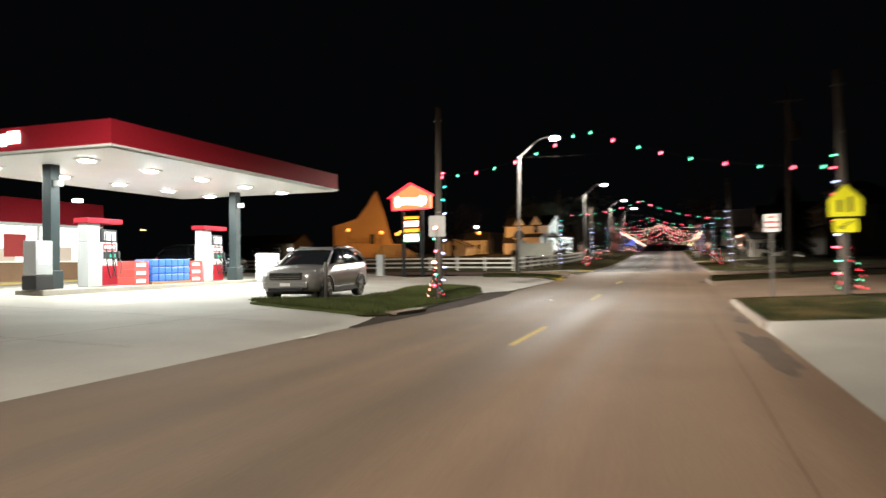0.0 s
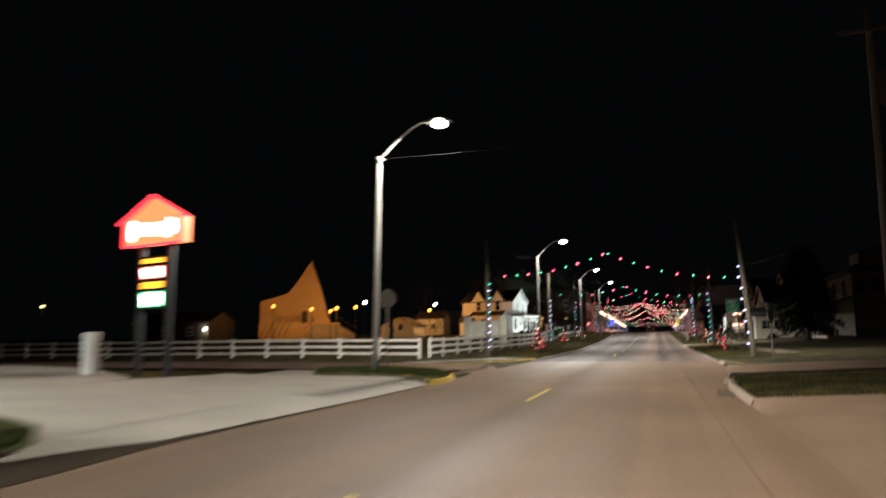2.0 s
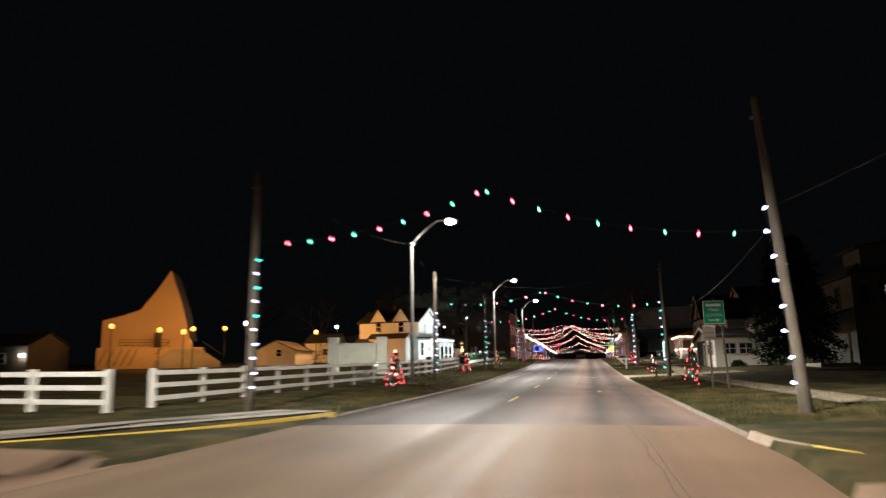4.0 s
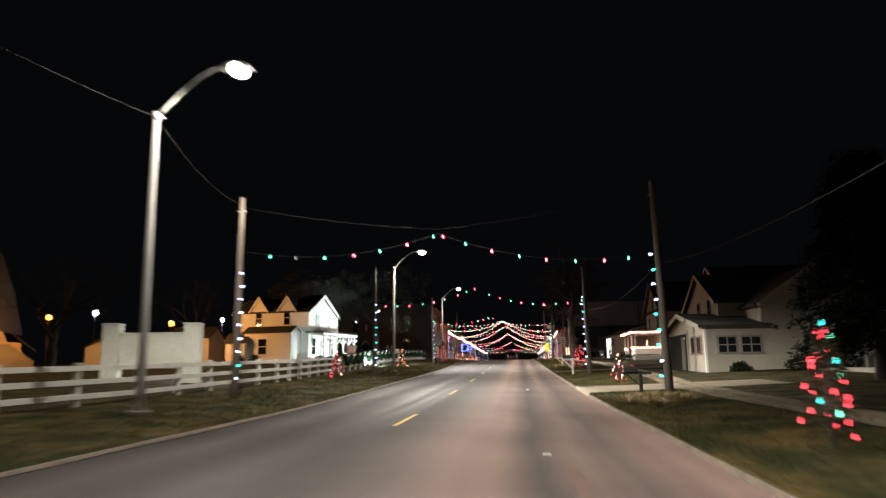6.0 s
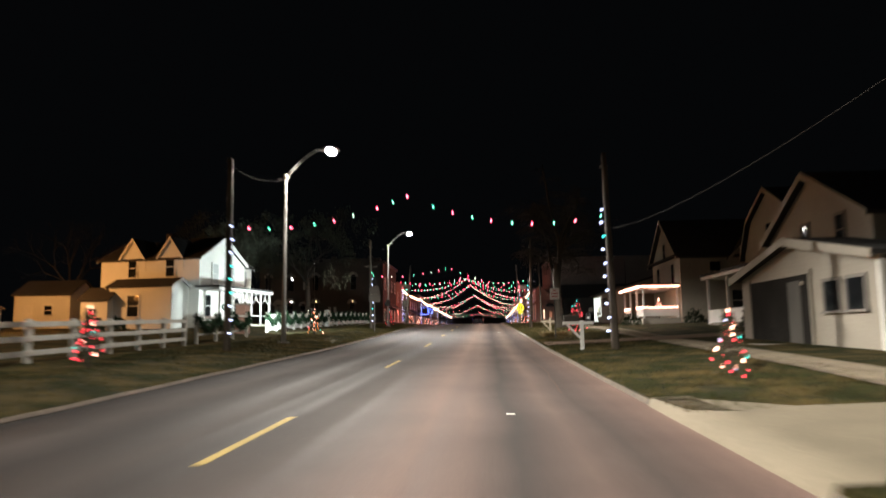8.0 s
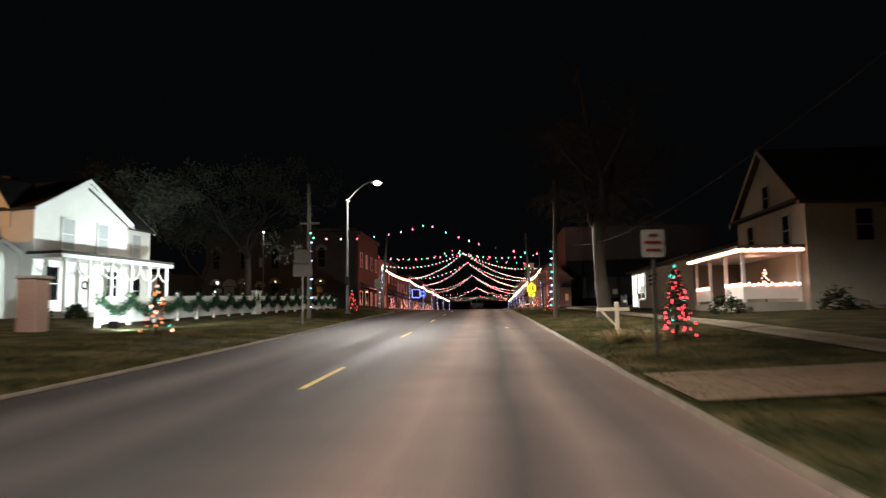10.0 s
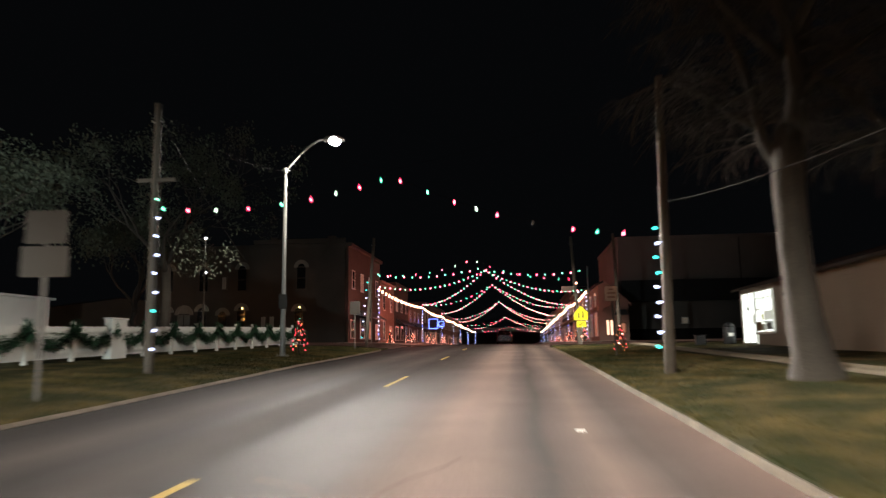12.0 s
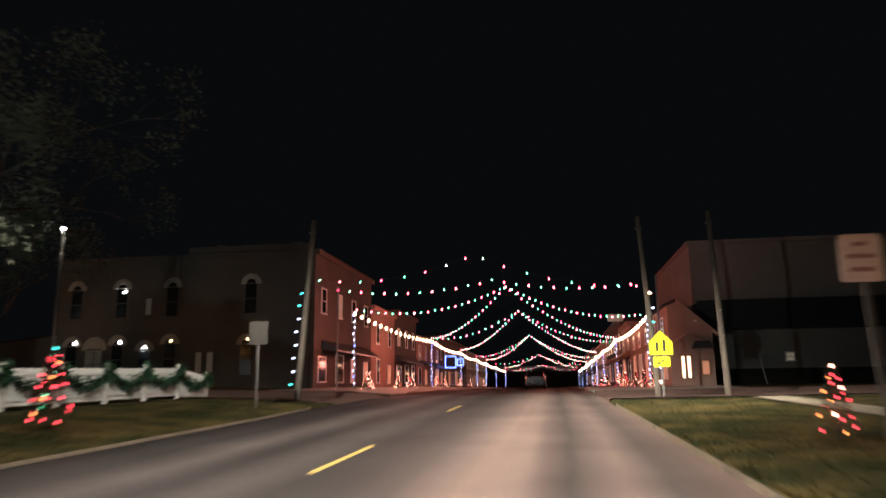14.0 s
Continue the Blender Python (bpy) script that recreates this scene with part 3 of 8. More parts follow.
# road markings: yellow dashes of three metres, twelve apart
for y0 in [-14, -2, 10.5, 22.4, 34.1, 63.0, 74.3, 86.1, 98.1, 110.3, 122.4, 134.5, 146.5, 158.7, 182, 194, 206, 218]:
    x0 = float(np.interp(y0, [10, 34, 74, 98, 134, 158], [-2.35, -2.58, -2.58, -2.7, -2.86, -3.1]))
    rows = [[(x0 - 0.052, y, road_top(x0, y) + 0.005), (x0 + 0.052, y, road_top(x0, y) + 0.005)] for y in span(y0, y0 + 3.05, 0.6)]
    structure("road_marking", sheet(rows), YELLOW, "faded yellow dash of the centre line", "road marking")

# dark seams and patches in the carriageway
SEAM = mat("road_joint_sealer", (0.165, 0.108, 0.075), 0.95, dark=0.6, grain=6, blotch=1, bump=0.2, spec=0.03)
WORN_TAR = mat("worn_tar_patch", (0.17, 0.115, 0.098), 0.9, dark=0.8, grain=6, blotch=1, bump=0.2, spec=0.03)
for a, b, x0, x1, w in [(-10, 53, 0.72, 0.85, 0.006)]:
    rows = []
    for y in span(a, b, 2.0):
        x = x0 + (x1 - x0) * (y - a) / (b - a) + 0.05 * noise.noise(Vector((y * 0.5, x0, 1)))
        rows.append([(x - w, y, road_top(x, y) + 0.004), (x + w, y, road_top(x, y) + 0.004)])
    structure("road_seam", sheet(rows), SEAM, "dark sealed joint along the carriageway", "road seam")


def blot(x, y, w, l, n=36):
    """A ragged flat patch lying on the road."""
    bm = bmesh.new()
    ring = []
    for k in range(n):
        a = 2 * math.pi * k / n
        r = 1 + 0.7 * noise.noise(Vector((math.cos(a) * 1.2 + x, math.sin(a) * 1.2 + y, 0))) + 0.3 * noise.noise(Vector((math.cos(a) * 5, math.sin(a) * 5, y)))
        px, py = x + w * r * math.cos(a), y + l * 0.5 * r * math.sin(a)
        ring.append(bm.verts.new((px, py, road_top(px, py) + 0.004)))
    hub = bm.verts.new((x, y, road_top(x, y) + 0.004))
    for k in range(n):
        bm.faces.new((hub, ring[k], ring[(k + 1) % n]))
    return bm


def joint(a, b, w=0.018, n=12):
    """A thin dark joint laid over the forecourt slabs."""
    rows = []
    side = Vector((b[1] - a[1], a[0] - b[0], 0)).normalized() * w
    for k in range(n + 1):
        x, y = a[0] + (b[0] - a[0]) * k / n, a[1] + (b[1] - a[1]) * k / n
        z = ground_z(x, y) + 0.052
        rows.append([(x - side.x, y - side.y, z), (x + side.x, y + side.y, z)])
    return sheet(rows)


for a, b in [((-9.6, -8), (-9.6, 15.8)), ((-13.2, -8), (-13.2, 33.5)), ((-16.6, -8), (-16.6, 15)), ((-24, 4.2), (-7.6, 4.2)), ((-24, 8.4), (-7.6, 8.4)), ((-24, 12.6), (-7.6, 12.6)), ((-17, 29.5), (-9.8, 29.5)), ((-12, 32.0), (-8, 32.0))]:
    structure("slab_joint", joint(a, b, 0.011), WORN_TAR, "thin dark joint between forecourt slabs", "slab joint")
for x, y, w, l in [(0.62, 66.5, 0.09, 5.4), (0.0, 43.9, 0.34, 0.5)]:
    structure("road_patch", blot(x, y, w, l), WORN_TAR, "dark tar repair in the carriageway", "road patch")


def crack(pts, w=0.012):
    """A thin dark crack wandering from point to point over the road."""
    rows, prev = [], None
    for (xa, ya), (xb, yb) in zip(pts, pts[1:]):
        for k in range(9):
            x, y = xa + (xb - xa) * k / 8, ya + (yb - ya) * k / 8
            q = Vector((x + 0.09 * noise.noise(Vector((x * 2.1, y * 1.3, 8))), y + 0.12 * noise.noise(Vector((x * 1.7, y * 2.3, 2)))))
            side = Vector((yb - ya, xa - xb)).normalized() * w * (1 + 0.7 * noise.noise(Vector((x * 4, y * 4, 1))))
            if prev is None or (q - prev).length > 0.02:
                rows.append([(q.x - side.x, q.y - side.y, road_top(q.x, q.y) + 0.004), (q.x + side.x, q.y + side.y, road_top(q.x, q.y) + 0.004)])
                prev = q
    return sheet(rows)


for pts, w in [([(0.72, 55.0), (0.8, 45.2), (0.82, 42.4), (0.76, 36.0)], 0.016), ([(-0.4, 43.95), (0.4, 44.0), (1.1, 43.4)], 0.02), ([(-2.9, 48.0), (-0.6, 47.2), (1.2, 48.4)], 0.012),
               ([(-2.3, 125.6), (-1.2, 124.8), (-0.6, 126.6), (0.3, 126.0)], 0.02), ([(0.55, 60.0), (0.7, 64.0), (0.52, 69.5)], 0.02),
               ([(-5.6, 99.0), (-3.9, 100.0), (-2.8, 99.2)], 0.014), ([(1.2, 92.0), (1.35, 97.5), (1.1, 104.0)], 0.014), ([(-6.2, 119.0), (-4.6, 119.8), (-2.9, 119.0)], 0.014)]:
    structure("road_crack", crack(pts, w * 0.7), WORN_TAR, "dark wandering crack in the carriageway", "road crack")
structure("road_marking", sheet([[(-6.22, y, road_top(-6.17, y) + 0.03), (-6.12, y, road_top(-6.17, y) + 0.03)] for y in span(10.9, 11.5, 0.3)]), WHITE_LINE, "short worn white dash at the road edge", "road marking")
for x, y, w, l in [(1.27, 11.2, 0.24, 5.0), (1.35, 16.2, 0.14, 1.8), (1.4, 19.4, 0.10, 1.6), (1.35, 36.8, 0.16, 3.0)]:
    structure("dirt_patch", blot(x, y, w, l), SOIL, "brown dirt washed into the gutter", "dirt")
for x, y in [(0.25, 89.4), (0.72, 128.4), (0.35, 70.0), (-3.71, 22.15)]:
    structure("road_reflector", box(bmesh.new(), x - 0.06, x + 0.06, y - 0.05, y + 0.05, road_top(x, y) - 0.005, road_top(x, y) + 0.015, 0.006), SIGN_WHITE, "pale square reflector set in the road", "road reflector")


# ---- raised grass islands with kerbs ----
def island(outline, name, label, tall=0.14):
    cx = sum(p[0] for p in outline) / len(outline)
    cy = sum(p[1] for p in outline) / len(outline)
    ob = thing(name, (cx, cy, ground_z(cx, cy)), label, "grass island", kind="structure")
    inv = Vector((cx, cy, ground_z(cx, cy)))
    bm = bmesh.new()
    rim = [bm.verts.new(Vector((x, y, ground_z(x, y) + tall)) - inv) for x, y in outline]
    low = [bm.verts.new(Vector((x, y, ground_z(x, y) - 0.2)) - inv) for x, y in outline]
    inner = [bm.verts.new(Vector((cx + (x - cx) * 0.7, cy + (y - cy) * 0.7, ground_z(x, y) * 0.7 + ground_z(cx, cy) * 0.3 + tall + 0.05)) - inv) for x, y in outline]
    bm.faces.new(inner)
    n = len(outline)
    for i in range(n):
        j = (i + 1) % n
        bm.faces.new((rim[i], rim[j], inner[j], inner[i])).smooth = True
        bm.faces.new((low[i], low[j], rim[j], rim[i]))
    part("turf", bm, ISLAND_GRASS, ob)
    return ob, inv


def smooth_loop(pts, n=6):
    out = []
    m = len(pts)
    for i in range(m):
        p0, p1, p2 = Vector(pts[i - 1]), Vector(pts[i]), Vector(pts[(i + 1) % m])
        a, b = p1 + (p0 - p1) * 0.3, p1 + (p2 - p1) * 0.3
        for k in range(n + 1):
            s = k / n
            q = (1 - s) ** 2 * a + 2 * s * (1 - s) * p1 + s * s * b
            out.append((q.x, q.y))
    return out


ISLAND_A = smooth_loop([(-6.6, 15.0), (-6.65, 21.0), (-6.8, 25.2), (-7.3, 27.0), (-8.6, 27.8), (-9.5, 27.3), (-9.7, 25.5), (-9.1, 22.0), (-9.4, 18.2), (-11.0, 17.2), (-11.0, 16.4), (-8.2, 15.3)])
ob, inv = island(ISLAND_A, "grass_island", "grass island with a low dirty edge beside the forecourt", 0.09)
part("kerb", kerb_run([Vector((x, y, ground_z(x, y) - 0.02)) - inv for x, y in ISLAND_A if x > -7.2], 0.22, 0.10), WET_SOIL, ob, "crumbled dirty kerb edge")
ISLAND_B = smooth_loop([(-6.2, 39.1), (-6.1, 40.2), (-6.38, 41.8), (-7.3, 43.1), (-9, 44.0), (-11.0, 44.2), (-11.5, 43.0), (-10.8, 40.8), (-9.0, 40.6), (-7.4, 40.6)])
ob, inv = island(ISLAND_B, "grass_island", "narrow grass island round the street lamp", 0.10)
part("kerb", kerb_run([Vector((x, y, ground_z(x, y) - 0.02)) - inv for x, y in ISLAND_B + ISLAND_B[:1]], 0.16, 0.12), KERB, ob)
bend = [p for p in ISLAND_B if p[0] > -7.6]
part("painted_kerb", kerb_run([Vector((x + 0.05, y, ground_z(x, y) - 0.005)) - inv for x, y in bend], 0.2, 0.12), YELLOW_KERB, ob, "bright yellow painted kerb end")


def edge_dirt(stops):
    """A ragged band of dirt between the road and its edge; stops: y and both sides."""
    ys, left, right = zip(*stops)
    rows = []
    for y in span(ys[0], ys[-1], 0.25):
        a = float(np.interp(y, ys, left)) + 0.05 * noise.noise(Vector((y * 1.7, 3, 1)))
        b = float(np.interp(y, ys, right)) + 0.06 * noise.noise(Vector((y * 1.3, 8, 5)))
        row = []
        for k in range(7):
            x = a + (b - a) * k / 6
            edge = kerb_l(y) + 0.02
            slab, lip = ground_z(edge - 1.0, y) + 0.045, road_top(edge, y) - 0.005
            row.append((x, y, road_top(x, y) + 0.008 if x > edge else lip + (slab - lip) * (edge - x) + 0.008))
        rows.append(row)
    return sheet(rows)


structure("dirt_band", edge_dirt([(13.0, -6.3, -6.1), (16.0, -6.8, -5.95), (22.0, -6.8, -5.8), (25.6, -6.9, -5.87), (27.0, -6.7, -6.05), (28.2, -6.4, -6.2), (33.0, -6.32, -6.18), (38.6, -6.25, -6.16)]), WET_SOIL, "dark brown dirt along the grass island and gutter", "dirt")

# storm drain in the crumbled island edge
ob = thing("storm_drain", local(-6.5, 16.9), "dark kerb inlet of a storm drain in the grass edge", "storm drain", turn=-6)
# a dark block stands in for the shade inside the slot
part("inlet", cbox(-0.1, 0.16, -0.7, 0.7, -0.05, 0.07, 0.01), DARK_AND_SHADE, ob, "dark block painted as the shaded slot")
part("lintel", cbox(-0.3, 0.14, -0.85, 0.85, 0.072, 0.15, 0.02), WORN_KERB, ob, "worn concrete lintel")

# ---- poles, lamps, strings ----
POLES = {
    # name: x, y, height, lean at the top
    "L1": (-7.47, 22.3, 6.4, 0.05), "L1b": (-8.95, 57.8, 6.6, 0.05), "L2": (-9.02, 81.5, 6.5, 0.06), "L3": (-9.3, 104.4, 7.0, -0.02),
    "L4": (-9.53, 136.95, 7.25, -0.05), "L5": (-9.8, 164.2, 7.1, 0.55),
    "R0": (4.6, 22.3, 6.4, -0.1), "R1": (4.26, 55.7, 6.75, -0.45), "R2": (4.38, 81.5, 6.6, -0.15), "R3": (4.15, 103.3, 6.6, -0.15),
    "R4": (3.42, 136.2, 7.1, 0.12), "R5": (4.0, 166.2, 7.2, -0.38), "R6": (6.62, 166.5, 7.35, -0.2), "RX": (5.75, 40.5, 9.8, 0.1),
}


def pole_at(key, h):
    x, y, tall, lean = POLES[key]
    return Vector((x + lean * h / tall, y, ground_z(x, y) + h))


pole_obs = {}
for key, (x, y, tall, lean) in POLES.items():
    z = ground_z(x, y)
    ob = thing("utility_pole", (x, y, z), "weathered grey wooden utility pole standing in the verge", "utility pole", "wooden utility poles")
    bm = bmesh.new()
    steps = 9
    tube(bm, [(lean * i / steps + 0.01 * noise.noise(Vector((i, x, y))), 0.01 * noise.noise(Vector((i, y, x))), -0.3 + (tall + 0.3) * i / steps) for i in range(steps + 1)], [0.135 - 0.05 * i / steps for i in range(steps + 1)], 12)
    part("shaft", bm, WOOD_POLE, ob)
    for h in (tall * 0.72, tall * 0.45):
        part("band", ctube([(lean * h / tall, 0, h - 0.02), (lean * h / tall, 0, h + 0.02)], 0.13 - 0.05 * h / tall, 12), STEEL, ob, "thin galvanised steel band")
    bm = ctube([(lean * 0.93 + 0.13, 0, tall * 0.93), (lean * 0.93 - 0.16, 0, tall * 0.93)], 0.02, 6)
    part("bolt", bm, STEEL, ob)
    pole_obs[key] = ob
# crossarm and transformer
x, y, tall, lean = POLES["L4"]
part("crossarm", cbox(-0.55, 0.55, -0.06, 0.0, 5.05, 5.16, 0.01), WOOD_POLE, pole_obs["L4"])
part("crossarm", cbox(-0.7, 0.7, -0.16, -0.1, 9.0, 9.1, 0.01), WOOD_POLE, pole_obs["RX"])
tank = ctube([(0.38, 0, 7.0), (0.38, 0, 7.05), (0.38, 0, 7.85), (0.38, 0, 7.95)], [0.2, 0.24, 0.24, 0.16], 14)
part("transformer", tank, ALU, pole_obs["RX"], "grey steel transformer can")

# Z stands out of view, added to light the first stretch of road
LAMPS = {"Z": (-9.3, 5.6, 1.0), "A": (-8.9, 41.5, 0.985), "B": (-9.0, 75.9, 1.005), "C": (-9.25, 111.2, 1.045), "D": (-9.66, 147.7, 1.07)}
lamp_top = {}
first_lamp = None
for key, (x, y, grow) in LAMPS.items():
    z = ground_z(x, y)
    lamp_top[key] = Vector((x, y, z + 7.3 * grow))
    if first_lamp is None:
        ob = thing("street_lamp", (x, y, z), "tall grey street lamp with a curved arm and lit LED head", "street lamp", "LED street lamps")
        part("base_plate", cbox(-0.22, 0.22, -0.22, 0.22, 0.0, 0.05, 0.01), STEEL, ob)
        for sx in (-0.16, 0.16):
            for sy in (-0.16, 0.16):
                part("anchor_bolt", ctube([(sx, sy, 0.03), (sx, sy, 0.10)], 0.018, 6), STEEL, ob)
        part("pole", ctube([(0, 0, 0.04), (0, 0, 0.5), (0, 0, 7.4)], [0.12, 0.105, 0.068], 14), STEEL, ob)
        part("access_cover", cbox(0.10, 0.13, -0.05, 0.05, 0.5, 0.75, 0.01), STEEL, ob)
        part("collar", ctube([(0, 0, 7.2), (0, 0, 7.42)], 0.095, 12), STEEL, ob)
        arm = [(0, 0, 7.32), (0.2, 0, 7.52), (0.65, 0, 7.96), (1.1, 0, 8.32), (1.45, 0, 8.5), (1.8, 0, 8.54)]
        part("arm", ctube(arm, [0.036, 0.036, 0.034, 0.032, 0.03, 0.028], 10), STEEL, ob)
        part("clamp", ctube([(-0.14, 0, 7.36), (0.2, 0, 7.3)], 0.022, 6), STEEL, ob)
        bm = bmesh.new()
        prism(bm, [(1.65, 8.47), (1.75, 8.60), (2.25, 8.62), (2.5, 8.54), (2.52, 8.47)], 0.34, Matrix.Translation((0, -0.17, 0)))
        head = part("luminaire", bm, ALU, ob, "flat grey LED luminaire head")
        part("lens", ball(bmesh.new(), (2.12, 0, 8.44), 0.26, 0.62, 16, 10), LED_FACE, head, "glowing white LED lens")
        first_lamp = ob
    else:
        copy_thing(first_lamp, pose(x, y, z, 0, 1.3 if key == "A" else 0.0, 0)).scale = (1, 1, grow)
    hx, hz = x + 2.13, z + 8.18 * grow
    street_light((hx, y, hz), LAMP_POWER * {"Z": 1.0, "D": 1.35}.get(key, 1.0), LED, {"D": 0.19, "A": 0.55}.get(key, 0.36))


def sag_points(a, b, sag, n=14):
    a, b = Vector(a), Vector(b)
    return [a.lerp(b, i / n) - Vector((0, 0, 4 * sag * (i / n) * (1 - i / n))) for i in range(n + 1)]


def hot_bulb(name, material, core, r, tall, seg=10):
    """A lit bulb: thin coloured glass round a bright filament cluster."""
    bm = bmesh.new()
    tube(bm, [(0, 0, 0.02), (0, 0, -0.01), (0, 0, -tall * 0.3), (0, 0, -tall * 0.65), (0, 0, -tall * 0.9), (0, 0, -tall)], [r * 0.4, r * 0.5, r * 0.95, r, r * 0.6, r * 0.12], seg)
    shell = len(bm.faces)
    tube(bm, [(0, 0, -tall * 0.14), (0, 0, -tall * 0.3), (0, 0, -tall * 0.6), (0, 0, -tall * 0.8)], [r * 0.2, r * 0.58, r * 0.62, r * 0.15], 7)
    bm.faces.ensure_lookup_table()
    for f in bm.faces[shell:]:
        f.material_index = 1
    me = mesh_of(bm, name, material)
    me.materials.append(core)
    return me


def bulb_mesh(name, material, r, tall, seg=8):
    bm = bmesh.new()
    tube(bm, [(0, 0, 0.02), (0, 0, -0.01), (0, 0, -tall * 0.3), (0, 0, -tall * 0.65), (0, 0, -tall * 0.9), (0, 0, -tall)], [r * 0.4, r * 0.5, r * 0.95, r, r * 0.6, r * 0.12], seg)
    return mesh_of(bm, name, material)


RED_B, GREEN_B = hot_bulb("red_bulb", RED_GLASS, CORE_PINK, 0.037, 0.115), hot_bulb("green_bulb", GREEN_GLASS, CORE_MINT, 0.034, 0.108)
TEAL_B, BLUE_B = bulb_mesh("teal_bulb", BULB_TEAL, 0.038, 0.11), bulb_mesh("blue_bulb", BULB_BLUE, 0.038, 0.11)
PALE_B, DEAD_B = bulb_mesh("pale_bulb", BULB_PALE, 0.032, 0.105), bulb_mesh("dead_bulb", PALE_ALU, 0.032, 0.105)
WARM_B = bulb_mesh("warm_bulb", BULB_WARM, 0.055, 0.12)
RED_S, GREEN_S = bulb_mesh("red_bulb_small", BULB_RED_SMALL, 0.0175, 0.05, 8), bulb_mesh("green_bulb_small", BULB_GREEN, 0.019, 0.052, 6)
TEAL_S, WARM_S = bulb_mesh("teal_bulb_small", BULB_TEAL, 0.019, 0.052, 6), bulb_mesh("warm_bulb_small", BULB_WARM, 0.026, 0.065, 6)
AMBER_S = bulb_mesh("amber_bulb_small", BULB_AMBER, 0.022, 0.055, 6)
BLUE_S = bulb_mesh("pale_blue_bulb_small", BULB_BLUE, 0.019, 0.052, 6)


def crossing(keyl, keyr, hl, hr, hp, mid, sags, spots, order):
    """A string from pole to pole over a raised middle; spots: the place across the road of each bulb; order: its colour, o where it is dead."""
    a, b = pole_at(keyl, hl), pole_at(keyr, hr)
    peak = Vector((mid, a.y + (b.y - a.y) * (mid - a.x) / (b.x - a.x), road_z(a.y) + hp))
    ob = thing("light_string", peak, "string of large red and green bulbs hung across the road", "light string", "light strings over the road")
    left, right = sag_points(a, peak, sags[0], 12), sag_points(peak, b, sags[1], 12)
    part("cord", ctube([p - peak for p in left + right[1:]], 0.004, 5), WIRE, ob)
    span_a, span_b = pole_at(keyl, POLES[keyl][2] * 0.95), pole_at(keyr, POLES[keyr][2] * 0.95)
    bm = tube(bmesh.new(), [p - peak for p in sag_points(span_a, peak + Vector((0, 0, 0.14)), 0.12, 8) + sag_points(peak + Vector((0, 0, 0.14)), span_b, 0.12, 8)[1:]], 0.0025, 4)
    part("span_wire", bm, WIRE, ob, "thin span wire that holds the string up")
    for i, (x, c) in enumerate(zip(spots, order)):
        run, p, q = (left, a, peak) if x < mid else (right, peak, b)
        k = 12 * max(0.0, min(1.0, (x - p.x) / (q.x - p.x)))
        j = min(11, int(k))
        mesh, text = {"r": (RED_B, "lit red bulb"), "g": (GREEN_B, "lit green bulb"), "w": (PALE_B, "lit pale green bulb"), "o": (DEAD_B, "unlit bulb")}[c]
        bulb = part("bulb", mesh, None, ob, text)
        bulb.location = run[j].lerp(run[j + 1], k - j) - peak
        bulb.rotation_euler = (0.15 * math.sin(7 * i), 0.15 * math.cos(5 * i), i)


crossing("L1", "R0", 4.1, 3.7, 5.4, -2.62, (0.32, 0.42), (-7.3, -6.75, -6.11, -5.5, -4.82, -4.11, -3.5, -2.95, -2.4, -1.72, -0.96, -0.31, 0.54, 1.5, 2.44, 3.3, 4.1), "rgrgrgrggrgrgrgrg")
crossing("L1b", "R1", 4.6, 3.8, 5.5, -2.37, (0.4, 0.42), (-7.87, -7.18, -6.53, -5.87, -5.15, -4.48, -3.83, -3.17, -2.52, -2.26, -1.64, -1.0, -0.33, 0.35, 1.06, 1.78, 2.48, 3.19), "rgrgrgrgrgrgrgrgrg")
crossing("L2", "R2", 4.72, 4.35, 5.3, -2.46, (0.44, 0.5), (-7.96, -7.1, -6.15, -5.19, -4.35, -3.46, -2.62, -2.32, -1.6, -0.78, 0.07, 0.9, 1.79, 2.67, 3.4), "gogrgrgrgrgrgrg")
crossing("L3", "R3", 4.5, 4.55, 5.58, -2.78, (0.45, 0.6), (-8.55, -7.8, -6.97, -6.11, -5.4, -4.69, -3.83, -3.28, -2.76, -1.84, -1.17, -0.49, 0.15, 0.87, 1.54, 2.27, 3.0, 3.84), "rgrgrwrgrgrgrgrgrg")
crossing("L4", "R4", 4.4, 3.3, 5.1, -3.1, (0.36, 0.42), (-9.3, -8.6, -7.8, -6.9, -6.0, -5.2, -4.54, -3.93, -3.36, -2.86, -2.17, -1.5, -0.95, -0.44, 0.42, 1.36, 1.94, 2.55), "grwrgrwrgrgrwrorgr")
crossing("L5", "R5", 4.78, 4.42, 5.8, -2.95, (0.5, 0.42), (-9.0, -8.2, -7.4, -6.57, -5.67, -4.85, -4.01, -3.27, -2.58, -1.75, -0.86, -0.01, 0.88, 1.76, 2.72, 3.4), "grgrgrwrwrgrgrgr")


def pole_lights(x, y, z, h0, h1, n, order, label, off=(0.14, -0.05), lean=0.0):
    ob = thing("pole_light_string", (x + off[0], y + off[1], z + h0), label, "light string", "light strings down the poles")
    top = h1 - h0
    part("cord", ctube([(lean * i / 8, 0.02 * math.sin(i), top * i / 8) for i in range(9)], 0.009, 5), WIRE, ob)
    for i in range(n):
        mesh = {"b": BLUE_B, "t": TEAL_B, "r": RED_B, "w": WARM_B, "g": GREEN_B}[order[i % len(order)]]
        s = i / max(1, n - 1)
        bulb = part("bulb", mesh, None, ob)
        bulb.location = (lean * s + (0.03 if i % 2 else -0.02), -0.03, top * s + 0.06)
        bulb.rotation_euler = (0, radians(80 if i % 2 else 100), 0)


